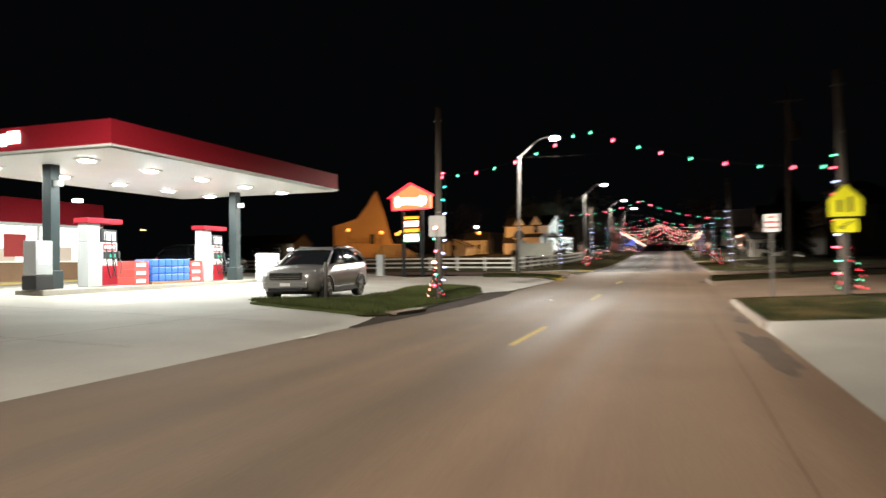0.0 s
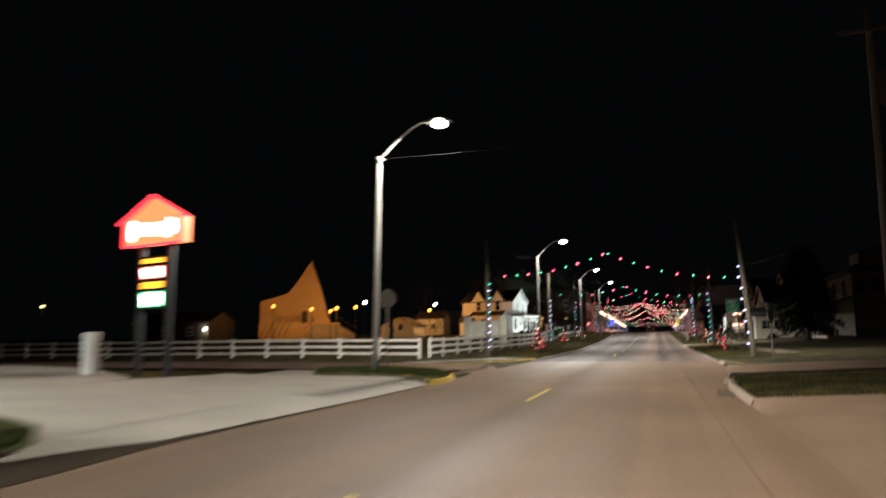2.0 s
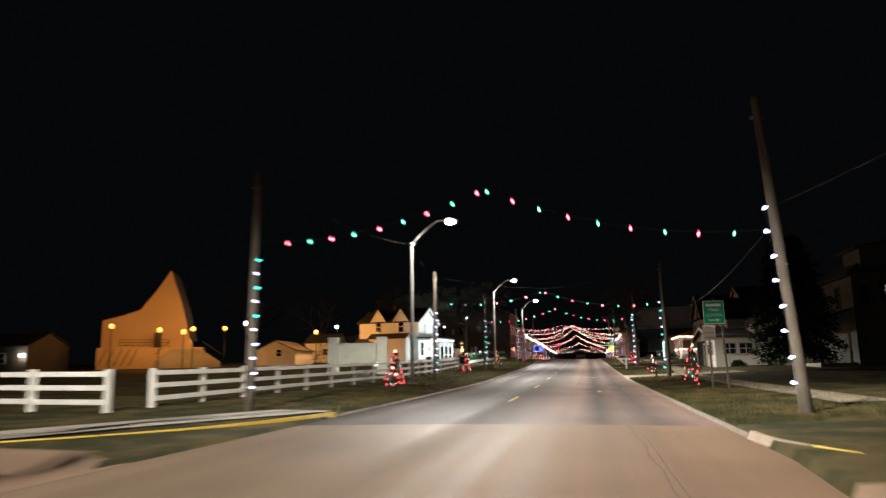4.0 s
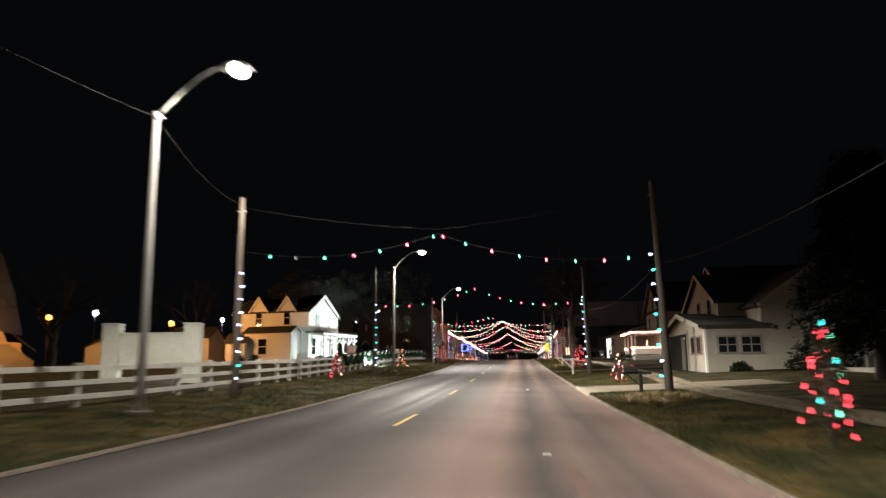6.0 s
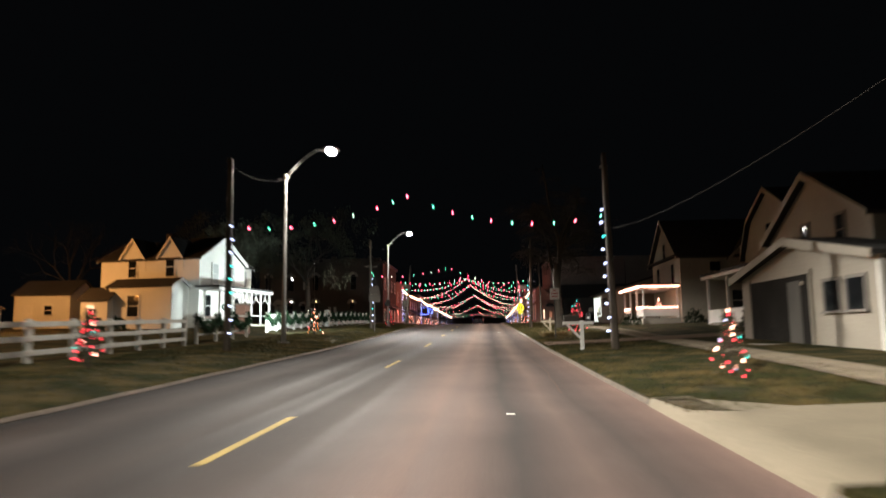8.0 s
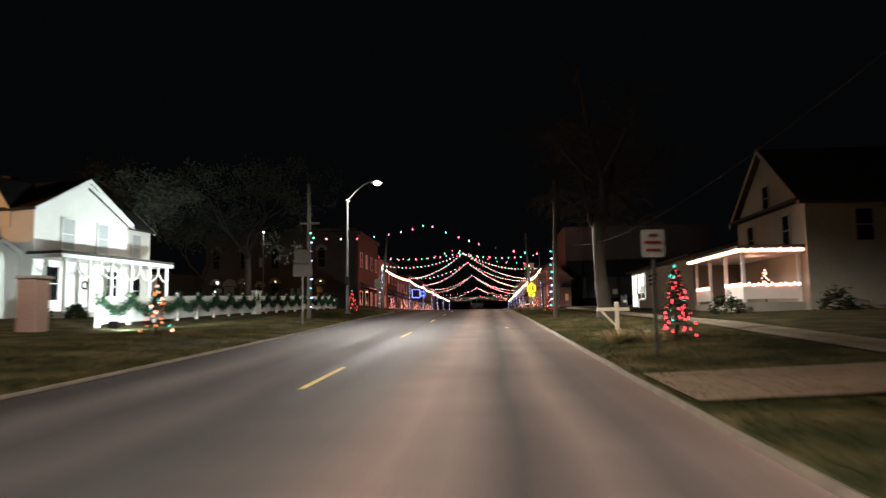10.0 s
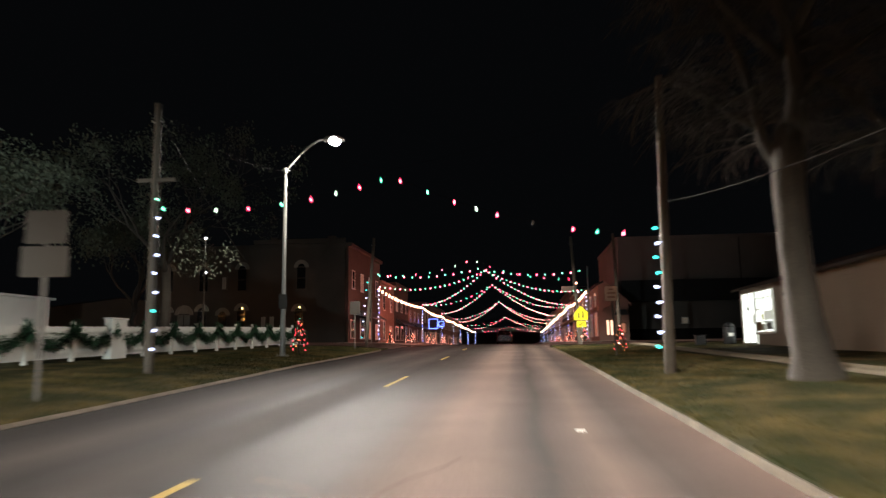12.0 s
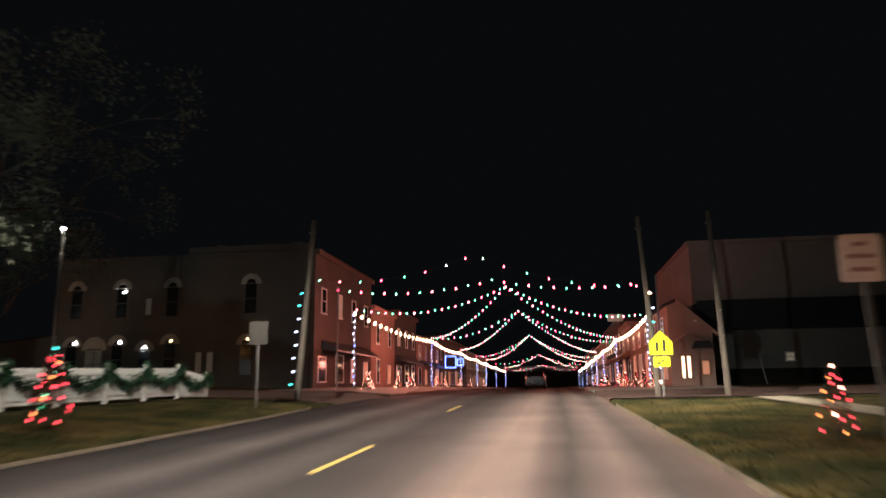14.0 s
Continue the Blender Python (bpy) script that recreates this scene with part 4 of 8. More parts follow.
def down_pole(key, n, order, h1=4.3, side=1):
    x, y, tall, lean = POLES[key]
    pole_lights(x, y, ground_z(x, y), 0.55, h1, n, order, "row of pale blue and teal bulbs running down a wooden pole", (side * 0.17, -0.06), lean * h1 / tall)


down_pole("L1", 9, "bbbbbbttr", 4.1, 1.5)
down_pole("L1b", 10, "bbbbbtbtbt", 4.0)
down_pole("L2", 9, "btbbbbbbb", 3.9)
down_pole("L3", 9, "bbbtttbbb", 4.4)
down_pole("L4", 9, "bbtbbbbbg", 4.5)
down_pole("L5", 8, "tbbbbbt", 4.1, -1)
down_pole("R0", 10, "rgrbrbrb", 3.9, -1)
down_pole("R1", 8, "bbbbbbbb", 4.2, -1)
down_pole("R2", 9, "tbtttbb", 4.2, -1)
down_pole("R3", 10, "bbbbbbbt", 4.6, -1)
down_pole("R4", 9, "tbbbbttb", 3.3, -1)
down_pole("R5", 7, "wbwwtbw", 4.0, 1)

# overhead cables
def cable(a, b, sag, r=0.012, label="grey overhead cable hung between poles"):
    ob = part("overhead_cable", ctube([p for p in sag_points(a, b, sag, 16)], r, 5), GREY_CABLE)
    tagged(ob, label, "cable", "overhead cables")


for a, b, h in (("RX", "R1", 4.3), ("R1", "R2", 4.0), ("R2", "R3", 4.0), ("R3", "R4", 4.0)):
    cable(pole_at(a, h), pole_at(b, h), 0.0011 * (POLES[b][1] - POLES[a][1]) ** 2, 0.0065, "grey overhead cable hung from pole to pole along the verge")
cable(pole_at("RX", 9.0), pole_at("RX", 9.0) + Vector((26, -34, 1.0)), 0.8, 0.006)
for a, b in (("L1b", "B"), ("L2", "B"), ("L3", "C"), ("L4", "D")):
    cable(pole_at(a, POLES[a][2] - 0.25), lamp_top[b], 0.35, 0.004)
cable(lamp_top["A"] + Vector((0, 0, 0.05)), pole_at("RX", 7.4), 0.25, 0.005)
cable(pole_at("L4", 7.0), Vector((-16, 160, road_z(160) + 5.2)), 0.3)

x, y, grow = LAMPS["D"]
ob = thing("lamp_post_plate", (x + 0.02, y - 0.13, ground_z(x, y) + 2.25), "small grey plate strapped to a street lamp post", "plate")
part("plate", cbox(-0.18, 0.18, -0.01, 0.01, -0.3, 0.3, 0.004), ALU, ob)
part("strap", ctube([(-0.02, 0.13, -0.02), (-0.02, 0.13, 0.02)], 0.118, 12), STEEL, ob)


# ---- petrol station ----

CAN = (-18.0, 21.2)
cz = ground_z(*CAN) + 0.05
can = thing("canopy", (CAN[0], CAN[1], cz), "petrol station canopy with red fascia and bright white ceiling", "canopy")
X0, X1, Y0, Y1, ZC = -4.1, 4.1, -6.5, 6.5, 3.93
part("ceiling_panel", cbox(X0 + 0.1, X1 - 0.1, Y0 + 0.1, Y1 - 0.1, ZC, ZC + 0.12), WHITE_PANEL, can, "white ribbed metal soffit")
part("roof_deck", cbox(X0 + 0.06, X1 - 0.06, Y0 + 0.06, Y1 - 0.06, ZC + 0.125, ZC + 0.62), DARK_STEEL, can)
for i, (a, b, c, d) in enumerate([(X0, X1, Y0, Y0 + 0.05), (X0, X1, Y1 - 0.05, Y1), (X0, X0 + 0.05, Y0 + 0.052, Y1 - 0.052), (X1 - 0.05, X1, Y0 + 0.052, Y1 - 0.052)]):
    part("fascia", cbox(a, b, c, d, ZC + 0.1, ZC + 0.75), RED_PANEL, can, "glossy red fascia panel")
    part("fascia_trim", cbox(a - 0.012, b + 0.012, c - 0.012, d + 0.012, ZC + 0.04, ZC + 0.095), TRIM, can, "white lower trim of the fascia")
for cy in (-4.6, 4.8):
    col = part("column", cbox(-0.17, 0.17, cy - 0.17, cy + 0.17, 0.0, ZC, 0.02), DARK_STEEL, can, "dark green-grey square steel column")
    part("column_base", cbox(-0.24, 0.24, cy - 0.24, cy + 0.24, 0.0, 0.7, 0.03), DARK_STEEL, col)
    part("camera_box", cbox(0.17, 0.42, cy - 0.09, cy + 0.09, 3.25, 3.45, 0.03), TRIM, col, "small white camera housing")
for lx in (-1.8, 1.9):
    for ly in (-5.1, -2.5, 0.1, 2.8, 5.5):
        li = part("ceiling_light", cbox(lx - 0.26, lx + 0.26, ly - 0.26, ly + 0.26, ZC - 0.045, ZC - 0.002, 0.01), TRIM, can)
        part("lens", cbox(lx - 0.17, lx + 0.17, ly - 0.17, ly + 0.17, ZC - 0.10, ZC - 0.047, 0.04), CANOPY_FACE, li, "glowing square lens")
        lamp("canopy_light", "AREA", (CAN[0] + lx, CAN[1] + ly, cz + ZC - 0.14), CANOPY_POWER * 0.8, (0.92, 1.0, 0.96), size=0.38)

for x0, x1, z0, z1 in ((0.25, 0.5, 0.24, 0.58), (0.56, 0.98, 0.3, 0.64)):
    part("fascia_sign", cbox(x0, x1, Y0 - 0.05, Y0 - 0.002, ZC + z0, ZC + z1, 0.02), SIGN_LETTER, can, "glowing white sign shape, drawn as a plain block")

structure("pump_island", cbox(-18.55, -17.45, 15.8, 26.9, cz - 0.25, cz + 0.14, 0.05), CONCRETE, "raised concrete pump island", "pump island")


def pump(x, y):
    ob = thing("fuel_pump", (x, y, cz + 0.14), "red and white fuel dispenser with hoses and display", "fuel pump", "fuel pumps on the island")
    part("cabinet", cbox(-0.27, 0.27, -0.55, 0.42, 0.0, 1.55, 0.03), PUMP_WHITE, ob)
    part("lower_panel", cbox(0.272, 0.30, -0.1, 0.40, 0.05, 0.72, 0.008), RED_PANEL, ob, "red lower door panel")
    part("side_panel", cbox(-0.30, -0.272, -0.5, 0.40, 0.05, 0.72, 0.008), RED_PANEL, ob, "red lower door panel")
    disp = part("display_head", cbox(-0.25, 0.25, -0.12, 0.42, 1.56, 2.0, 0.02), BLACK, ob, "dark display head")
    part("price_screen", cbox(0.252, 0.262, -0.02, 0.36, 1.62, 1.92), SIGN_WHITE, disp)
    part("keypad", cbox(0.272, 0.31, -0.06, 0.36, 0.98, 1.22, 0.01), BLACK, ob)
    gp = part("grade_panel", cbox(0.272, 0.285, -0.06, 0.36, 1.26, 1.5), SIGN_RED, ob, "red and white grade selector panel")
    for j in range(3):
        part("grade_button", cbox(0.286, 0.296, -0.03 + 0.13 * j, 0.06 + 0.13 * j, 1.32, 1.44, 0.003), SIGN_WHITE, gp, "white grade button")
    part("card_panel", cbox(0.272, 0.288, -0.06, 0.36, 0.78, 0.95), SIGN_WHITE, ob, "white card reader panel")
    part("green_button", cbox(0.31, 0.322, 0.12, 0.32, 1.02, 1.14), SIGN_GREEN, ob)
    part("mast", cbox(-0.24, 0.24, -0.55, -0.14, 1.552, 2.2, 0.02), PUMP_WHITE, ob, "tall white side mast")
    part("topper", cbox(-0.36, 0.36, -0.62, 0.56, 2.2, 2.38, 0.03), RED_PANEL, ob, "red topper panel")
    for k, sy in enumerate((0.0, 0.2)):
        hose = part("hose", ctube([(0.28, sy + 0.22, 1.15), (0.42, sy + 0.25, 0.8), (0.46, sy + 0.2, 0.45), (0.38, sy + 0.1, 0.3), (0.30, sy + 0.05, 0.75), (0.28, sy, 1.9)], 0.018, 7), BLACK, ob)
        part("nozzle", cbox(0.26, 0.36, sy + 0.18, sy + 0.26, 1.0, 1.24, 0.02), BLACK, hose)
    return ob


p = pump(-18.0, 18.5)
p.scale = (0.82, 1.28, 0.94)
copy_thing(p, pose(-18.0, 24.3, cz + 0.14))

ob = thing("windshield_service_box", (-17.85, 16.0, cz + 0.14), "grey-white bin and towel box on a dark base", "service box")
part("base", cbox(-0.28, 0.28, -0.32, 0.32, 0.0, 0.42, 0.03), BLACK, ob)
part("box", cbox(-0.25, 0.25, -0.3, 0.3, 0.43, 1.45, 0.04), PUMP_WHITE, ob, "pale grey box with a notice")
part("notice", cbox(0.252, 0.258, -0.2, 0.2, 0.75, 1.3), SIGN_WHITE, ob)
ob = thing("ice_cabinet", (-17.4, 27.6, cz), "white metal cabinet standing beside the canopy column", "cabinet")
part("body", cbox(-0.4, 0.4, -0.35, 0.35, 0.05, 1.3, 0.03), WHITE_PAINT, ob)
part("foot", cbox(-0.36, 0.36, -0.3, 0.3, 0.0, 0.048), BLACK, ob)

ob = thing("water_bottle_stack", (-18.0, 21.5, cz + 0.14), "stacked shrink-wrapped packs of blue water bottles", "bottle packs")
for row in range(3):
    for k in range(6):
        y0 = -1.0 + k * 0.34
        for sx in (0, 1):
            part("bottle_pack", cbox(-0.38 + sx * 0.4, -0.01 + sx * 0.4, y0, y0 + 0.32, 0.1 + row * 0.27, 0.355 + row * 0.27, 0.04), BLUE_PACK, ob)
part("pallet", cbox(-0.42, 0.42, -1.05, 1.05, 0.0, 0.095, 0.01), WOODFRONT, ob, "low wooden pallet")
for y in (20.0, 22.95):
    ob = thing("carton_stack", (-18.0, y, cz + 0.14), "stack of red drink cartons with pale print", "cartons", "drink cartons on the island")
    for row in range(3):
        part("carton", cbox(-0.36, 0.36, -0.36, 0.36, 0.28 * row, 0.28 * row + 0.275, 0.015), RED_PACK, ob)
        part("print", cbox(0.362, 0.366, -0.25, 0.2, 0.28 * row + 0.08, 0.28 * row + 0.2), SIGN_WHITE, ob)

# shop behind the canopy
SHX = -27.6
sz = ground_z(SHX, 16) + 0.05
shop = thing("station_shop", (SHX, 16.0, sz), "petrol station shop with red fascia and bright windows", "shop")
part("back_wall", cbox(-9.0, -8.8, -16, 12.0, 0.0, 3.5), GREY_BLOCK, shop)
part("end_wall", cbox(-8.8, 0.0, 11.8, 12.0, 0.0, 3.5), GREY_BLOCK, shop)
part("end_wall", cbox(-8.8, 0.0, -16, -15.8, 0.0, 3.5), GREY_BLOCK, shop)
part("low_wall", cbox(-0.2, 0.0, -15.8, 11.8, 0.0, 0.95), WOODFRONT, shop, "brown wooden panel under the windows")
part("roof", cbox(-9.0, 0.4, -16, 12.0, 3.5, 3.75), DARK_STEEL, shop)
part("fascia", cbox(0.05, 0.5, -16, 12.05, 2.7, 3.78, 0.02), RED_PANEL, shop, "broad red fascia band")
part("soffit", cbox(-0.2, 0.5, -16, 12.0, 2.62, 2.69), TRIM, shop)
part("floor", cbox(-8.8, -0.2, -15.8, 11.8, 0.0, 0.05), CONCRETE, shop)
part("interior_ceiling", cbox(-8.7, -0.3, -15.7, 11.7, 2.55, 2.6), SHOP_WHITE, shop, "bright fluorescent ceiling inside")
for k in range(9):
    y0 = -15.8 + k * 3.06
    part("mullion", cbox(-0.16, -0.02, y0, y0 + 0.12, 0.95, 2.62), TRIM, shop)
    part("pane", cbox(-0.1, -0.08, y0 + 0.12, y0 + 3.06, 0.95, 2.6), SHOP_WHITE, shop, "bright lit shop window")
for k in range(7):
    y0 = -14.6 + k * 3.6
    sh = part("poster", cbox(-0.07, -0.05, y0, y0 + 1.1, 1.2 + 0.2 * (k % 2), 2.2), (SIGN_RED, SIGN_GREEN, BLUE_PACK)[k % 3], shop, "coloured poster in the shop window")
for k in range(8):
    y0 = -13.0 + k * 3.06
    part("goods_shelf", cbox(-0.075, -0.055, y0 + 0.2, y0 + 2.2, 1.0, 1.55 + 0.1 * (k % 3)), SHOP_SHELF, shop, "glowing panel of goods behind the glass")
part("kerb_step", cbox(0.02, 1.4, -16, 12.0, -0.02, 0.12, 0.02), CONCRETE, shop)
part("yellow_edge", cbox(1.402, 1.42, -16, 12.0, 0.0, 0.11), YELLOW, shop)
part("wall_lamp", cbox(0.02, 0.25, 10.6, 11.0, 3.85, 4.0, 0.02), CANOPY_FACE, shop, "small white flood lamp")


# far light on a pole behind the station
ob = thing("yard_light", local(-105.8, 120.0), "distant warm yard light on a wooden pole", "yard light")
part("pole", ctube([(0, 0, -0.2), (0, 0, 6.5)], [0.09, 0.07], 8), WOOD_POLE, ob)
part("head", ball(bmesh.new(), (0.0, -0.15, 6.6), 0.36, 0.6, 10, 8), LAMP_AND_GLINT, ob, "glowing warm lamp head")
ob = thing("yard_light", local(-68.4, 64.8), "square white flood light on a steel pole behind the station", "yard light")
part("pole", ctube([(0, 0, -0.2), (0, 0, 7.4)], [0.1, 0.07], 8), STEEL, ob)
part("head", cbox(-0.5, 0.5, -0.25, -0.05, 7.35, 7.85, 0.03), BLACK, ob)
part("lens", cbox(-0.44, 0.44, -0.27, -0.252, 7.42, 7.78), CANOPY_FACE, ob, "glowing white lens")
# open steel carport in the lot behind
ob = thing("carport_frame", local(-44.0, 43.0), "bare white steel carport frame in the rear lot", "carport")
for (xa, ya), (xb, yb) in (((1.8, -2.7), (-7.8, 11.9)),):
    part("beam", ctube([(xa, ya, 2.55), (xb, yb, 3.0)], 0.06, 8), RAIL_PAINT, ob, "white top beam")
    for q in (0.03, 0.62, 0.98):
        part("post", ctube([(xa + (xb - xa) * q, ya + (yb - ya) * q, -0.3), (xa + (xb - xa) * q, ya + (yb - ya) * q, 2.55 + 0.45 * q)], 0.07, 8), RAIL_PAINT, ob, "white steel post")


# ---- vehicles ----
def wheel_at(parent, x, y, r, w):
    bm = bmesh.new()
    tube(bm, [(x - w / 2, y, r), (x - w / 2 + 0.03, y, r), (x + w / 2 - 0.03, y, r), (x + w / 2, y, r)], [r - 0.03, r, r, r - 0.03], 22)
    tyre = part("wheel", bm, RUBBER, parent, "black tyre")
    side = 1 if x > 0 else -1
    part("rim", ctube([(x + side * (w / 2 - 0.02), y, r), (x + side * (w / 2 + 0.008), y, r)], [r * 0.66, r * 0.62], 18), CHROME, tyre, "silver alloy rim")
    bm = bmesh.new()
    for k in range(5):
        a = 2 * math.pi * k / 5
        xo = x + side * (w / 2 + 0.012)
        tube(bm, [(xo, y, r), (xo, y + math.cos(a) * r * 0.58, r + math.sin(a) * r * 0.58)], [0.045, 0.03], 5)
    part("spokes", bm, SILVER, tyre)


def suv(at, turn, paint, label):
    """A five-door SUV whose nose points to -y."""
    ob = thing("suv", at, label, "car", turn=turn)
    L, W = 4.7, 1.92
    # stations along the length: y, half width at the sill, half width at the belt, sill, belt height
    st = [(-2.33, 0.62, 0.66, 0.42, 0.78), (-2.22, 0.80, 0.82, 0.32, 0.92), (-1.9, 0.92, 0.92, 0.27, 1.02), (-1.2, 0.95, 0.95, 0.26, 1.10), (-0.6, 0.95, 0.95, 0.26, 1.14),
          (0.6, 0.95, 0.95, 0.26, 1.17), (1.6, 0.95, 0.94, 0.27, 1.20), (2.15, 0.92, 0.88, 0.32, 1.22), (2.33, 0.84, 0.80, 0.42, 1.12)]
    bm = bmesh.new()
    rings = []
    for y, ws, wb, zs, zb in st:
        prof = [(-ws * 0.9, zs), (-ws, zs + 0.12), (-wb * 1.01, (zs + zb) / 2 + 0.05), (-wb * 0.97, zb - 0.05), (-wb * 0.88, zb), (0, zb + 0.03), (wb * 0.88, zb), (wb * 0.97, zb - 0.05), (wb * 1.01, (zs + zb) / 2 + 0.05), (ws, zs + 0.12), (ws * 0.9, zs)]
        rings.append([bm.verts.new((x, y, z)) for x, z in prof])
    for a, b in zip(rings, rings[1:]):
        for k in range(len(a)):
            bm.faces.new((a[k], a[(k + 1) % len(a)], b[(k + 1) % len(a)], b[k])).smooth = True
    bm.faces.new(rings[0])
    bm.faces.new(list(reversed(rings[-1])))
    body = part("body", bm, paint, ob)
    cab = [(-1.15, 0.86, 1.10, 1.10), (-0.45, 0.80, 1.12, 1.58), (0.1, 0.78, 1.14, 1.68), (1.2, 0.77, 1.17, 1.68), (1.85, 0.76, 1.19, 1.58), (2.25, 0.80, 1.20, 1.22)]
    bm = bmesh.new()
    rings = []
    for y, w, zb, zt in cab:
        wt = w * 0.86
        rings.append([bm.verts.new(p) for p in ((-w, y, zb), (-wt, y, max(zb + 0.005, zt - 0.06)), (-wt * 0.85, y, zt), (wt * 0.85, y, zt), (wt, y, max(zb + 0.005, zt - 0.06)), (w, y, zb))])
    for a, b in zip(rings, rings[1:]):
        for k in range(5):
            bm.faces.new((a[k], a[k + 1], b[k + 1], b[k])).smooth = True
    part("greenhouse", bm, GLASS_DARK, ob, "dark tinted windows")
    bm = bmesh.new()
    rows = [[(-0.68, y, zt), (-0.4, y, zt + 0.02), (0.4, y, zt + 0.02), (0.68, y, zt)] for y, zt in ((-0.5, 1.585), (0.1, 1.695), (1.2, 1.695), (1.95, 1.60))]
    part("roof_panel", sheet(rows), paint, ob)
    for sx in (-1, 1):
        part("roof_rail", ctube([(sx * 0.64, -0.3, 1.64), (sx * 0.64, 0.1, 1.74), (sx * 0.64, 1.3, 1.74), (sx * 0.64, 1.75, 1.64)], 0.018, 6), CHROME, ob)
        for y0, y1 in ((-1.13, -0.45), (1.85, 2.24)):
            part("pillar", ctube([(sx * 0.83, y0 if y0 < 0 else y1, 1.12 if y0 < 0 else 1.22), (sx * 0.70, -0.45 if y0 < 0 else 1.85, 1.58)], 0.04, 6), paint, ob)
        part("door_pillar", ctube([(sx * 0.80, 0.35, 1.14), (sx * 0.69, 0.42, 1.62)], 0.03, 6), BLACK, ob)
        part("mirror", ball(bmesh.new(), (sx * 1.03, -0.62, 1.2), 0.11, 0.75, 10, 8), paint, ob)
        part("door_handle", cbox(sx * 0.955 - 0.012, sx * 0.955 + 0.012, 0.1, 0.3, 0.95, 0.985, 0.006), CHROME, ob)
        part("door_handle", cbox(sx * 0.955 - 0.012, sx * 0.955 + 0.012, 1.1, 1.3, 0.97, 1.005, 0.006), CHROME, ob)
        part("sill_cladding", cbox(sx * 0.955 - 0.02, sx * 0.955 + 0.02, -1.0, 1.1, 0.26, 0.42, 0.012), BLACK, ob)
        part("headlight", cprism([(0.50, 0.74), (0.86, 0.80), (0.88, 0.95), (0.52, 0.88)] if sx > 0 else [(-0.50, 0.74), (-0.86, 0.80), (-0.88, 0.95), (-0.52, 0.88)], 0.1, Matrix.Translation((0, -2.30, 0)) @ pose(0, 0, 0, 0, 0, sx * 14)), LAMP_GLASS, ob, "clear headlight")
        part("tail_lamp", cbox(sx * 0.72 - 0.13, sx * 0.72 + 0.13, 2.24, 2.31, 0.9, 1.12, 0.02), SIGN_RED, ob, "red tail lamp")
        wheel_at(ob, sx * 0.84, -1.42, 0.36, 0.24)
        wheel_at(ob, sx * 0.84, 1.38, 0.36, 0.24)
        for y in (-1.42, 1.38):
            bm = bmesh.new()
            tube(bm, [(sx * 0.955, y + 0.42 * math.cos(a), 0.36 + 0.42 * math.sin(a)) for a in (math.pi * k / 12 for k in range(13))], 0.03, 6)
            part("wheel_arch", bm, BLACK, ob)
    grille = part("grille", cbox(-0.52, 0.52, -2.37, -2.28, 0.66, 0.88, 0.02), BLACK, ob)
    for k in range(3):
        part("grille_bar", cbox(-0.5, 0.5, -2.385, -2.372, 0.69 + 0.07 * k, 0.72 + 0.07 * k), CHROME, grille, "chrome grille bar")
    part("bumper", cbox(-0.7, 0.7, -2.38, -2.2, 0.40, 0.6, 0.05), paint, ob)
    part("air_intake", cbox(-0.55, 0.55, -2.385, -2.25, 0.30, 0.40, 0.02), BLACK, ob)
    part("number_plate", cbox(-0.16, 0.16, -2.40, -2.386, 0.46, 0.56), SIGN_WHITE, ob, "plain pale plate")
    part("underside", cbox(-0.8, 0.8, -2.0, 2.0, 0.2, 0.3), BLACK, ob)
    return ob


suv((-10.75, 20.0, ground_z(-10.7, 20.1) + 0.05), 4, SILVER, "silver five-door SUV parked at the forecourt edge").scale = (0.98, 0.95, 0.93)
ob = thing("bollard", local(-9.5, 18.15), "slim steel bollard standing before the parked car", "bollard")
part("post", ctube([(0, 0, -0.2), (0, 0, 1.16), (0, 0, 1.2)], [0.06, 0.06, 0.03], 12), DARK_POST, ob)
part("base_ring", ctube([(0, 0, -0.1), (0, 0, 0.1)], 0.1, 12), CONCRETE, ob)
suv((-25.0, 33.0, ground_z(-25, 33) + 0.05), 96, DARK_PAINT, "dark car parked behind the fuel pumps")
suv((-1.7, 207.0, road_z(207)), 180, DARK_PAINT, "dark car standing far down the decorated street")

# ---- price sign ----
PS = (-13.98, 37.1)
ob = thing("price_sign", local(*PS), "lit house-shaped station sign over fuel price panels", "sign", turn=-12)
for sx in (-0.62, 0.62):
    part("post", cbox(sx - 0.08, sx + 0.08, -0.08, 0.08, -0.1, 4.0), BLACK, ob, "black square steel post")
hb = part("house_box", cprism([(-1.18, 3.85), (1.18, 3.85), (1.18, 4.6), (0, 5.2), (-1.18, 4.6)], 0.4, Matrix.Translation((0, -0.2, 0))), SIGN_ORANGE, ob, "glowing orange cabinet face")
for sx in (-1, 1):
    part("neon_roof_edge", ctube([(sx * 1.5, -0.22, 4.53), (0, -0.22, 5.30)], 0.045, 8), NEON_RED, hb, "red neon tube along the gable")
    part("neon_side", ctube([(sx * 1.22, -0.22, 3.82), (sx * 1.22, -0.22, 4.62)], 0.035, 8), NEON_RED, hb)
part("neon_base", ctube([(-1.22, -0.22, 3.82), (1.22, -0.22, 3.82)], 0.035, 8), NEON_RED, hb)
bm = bmesh.new()
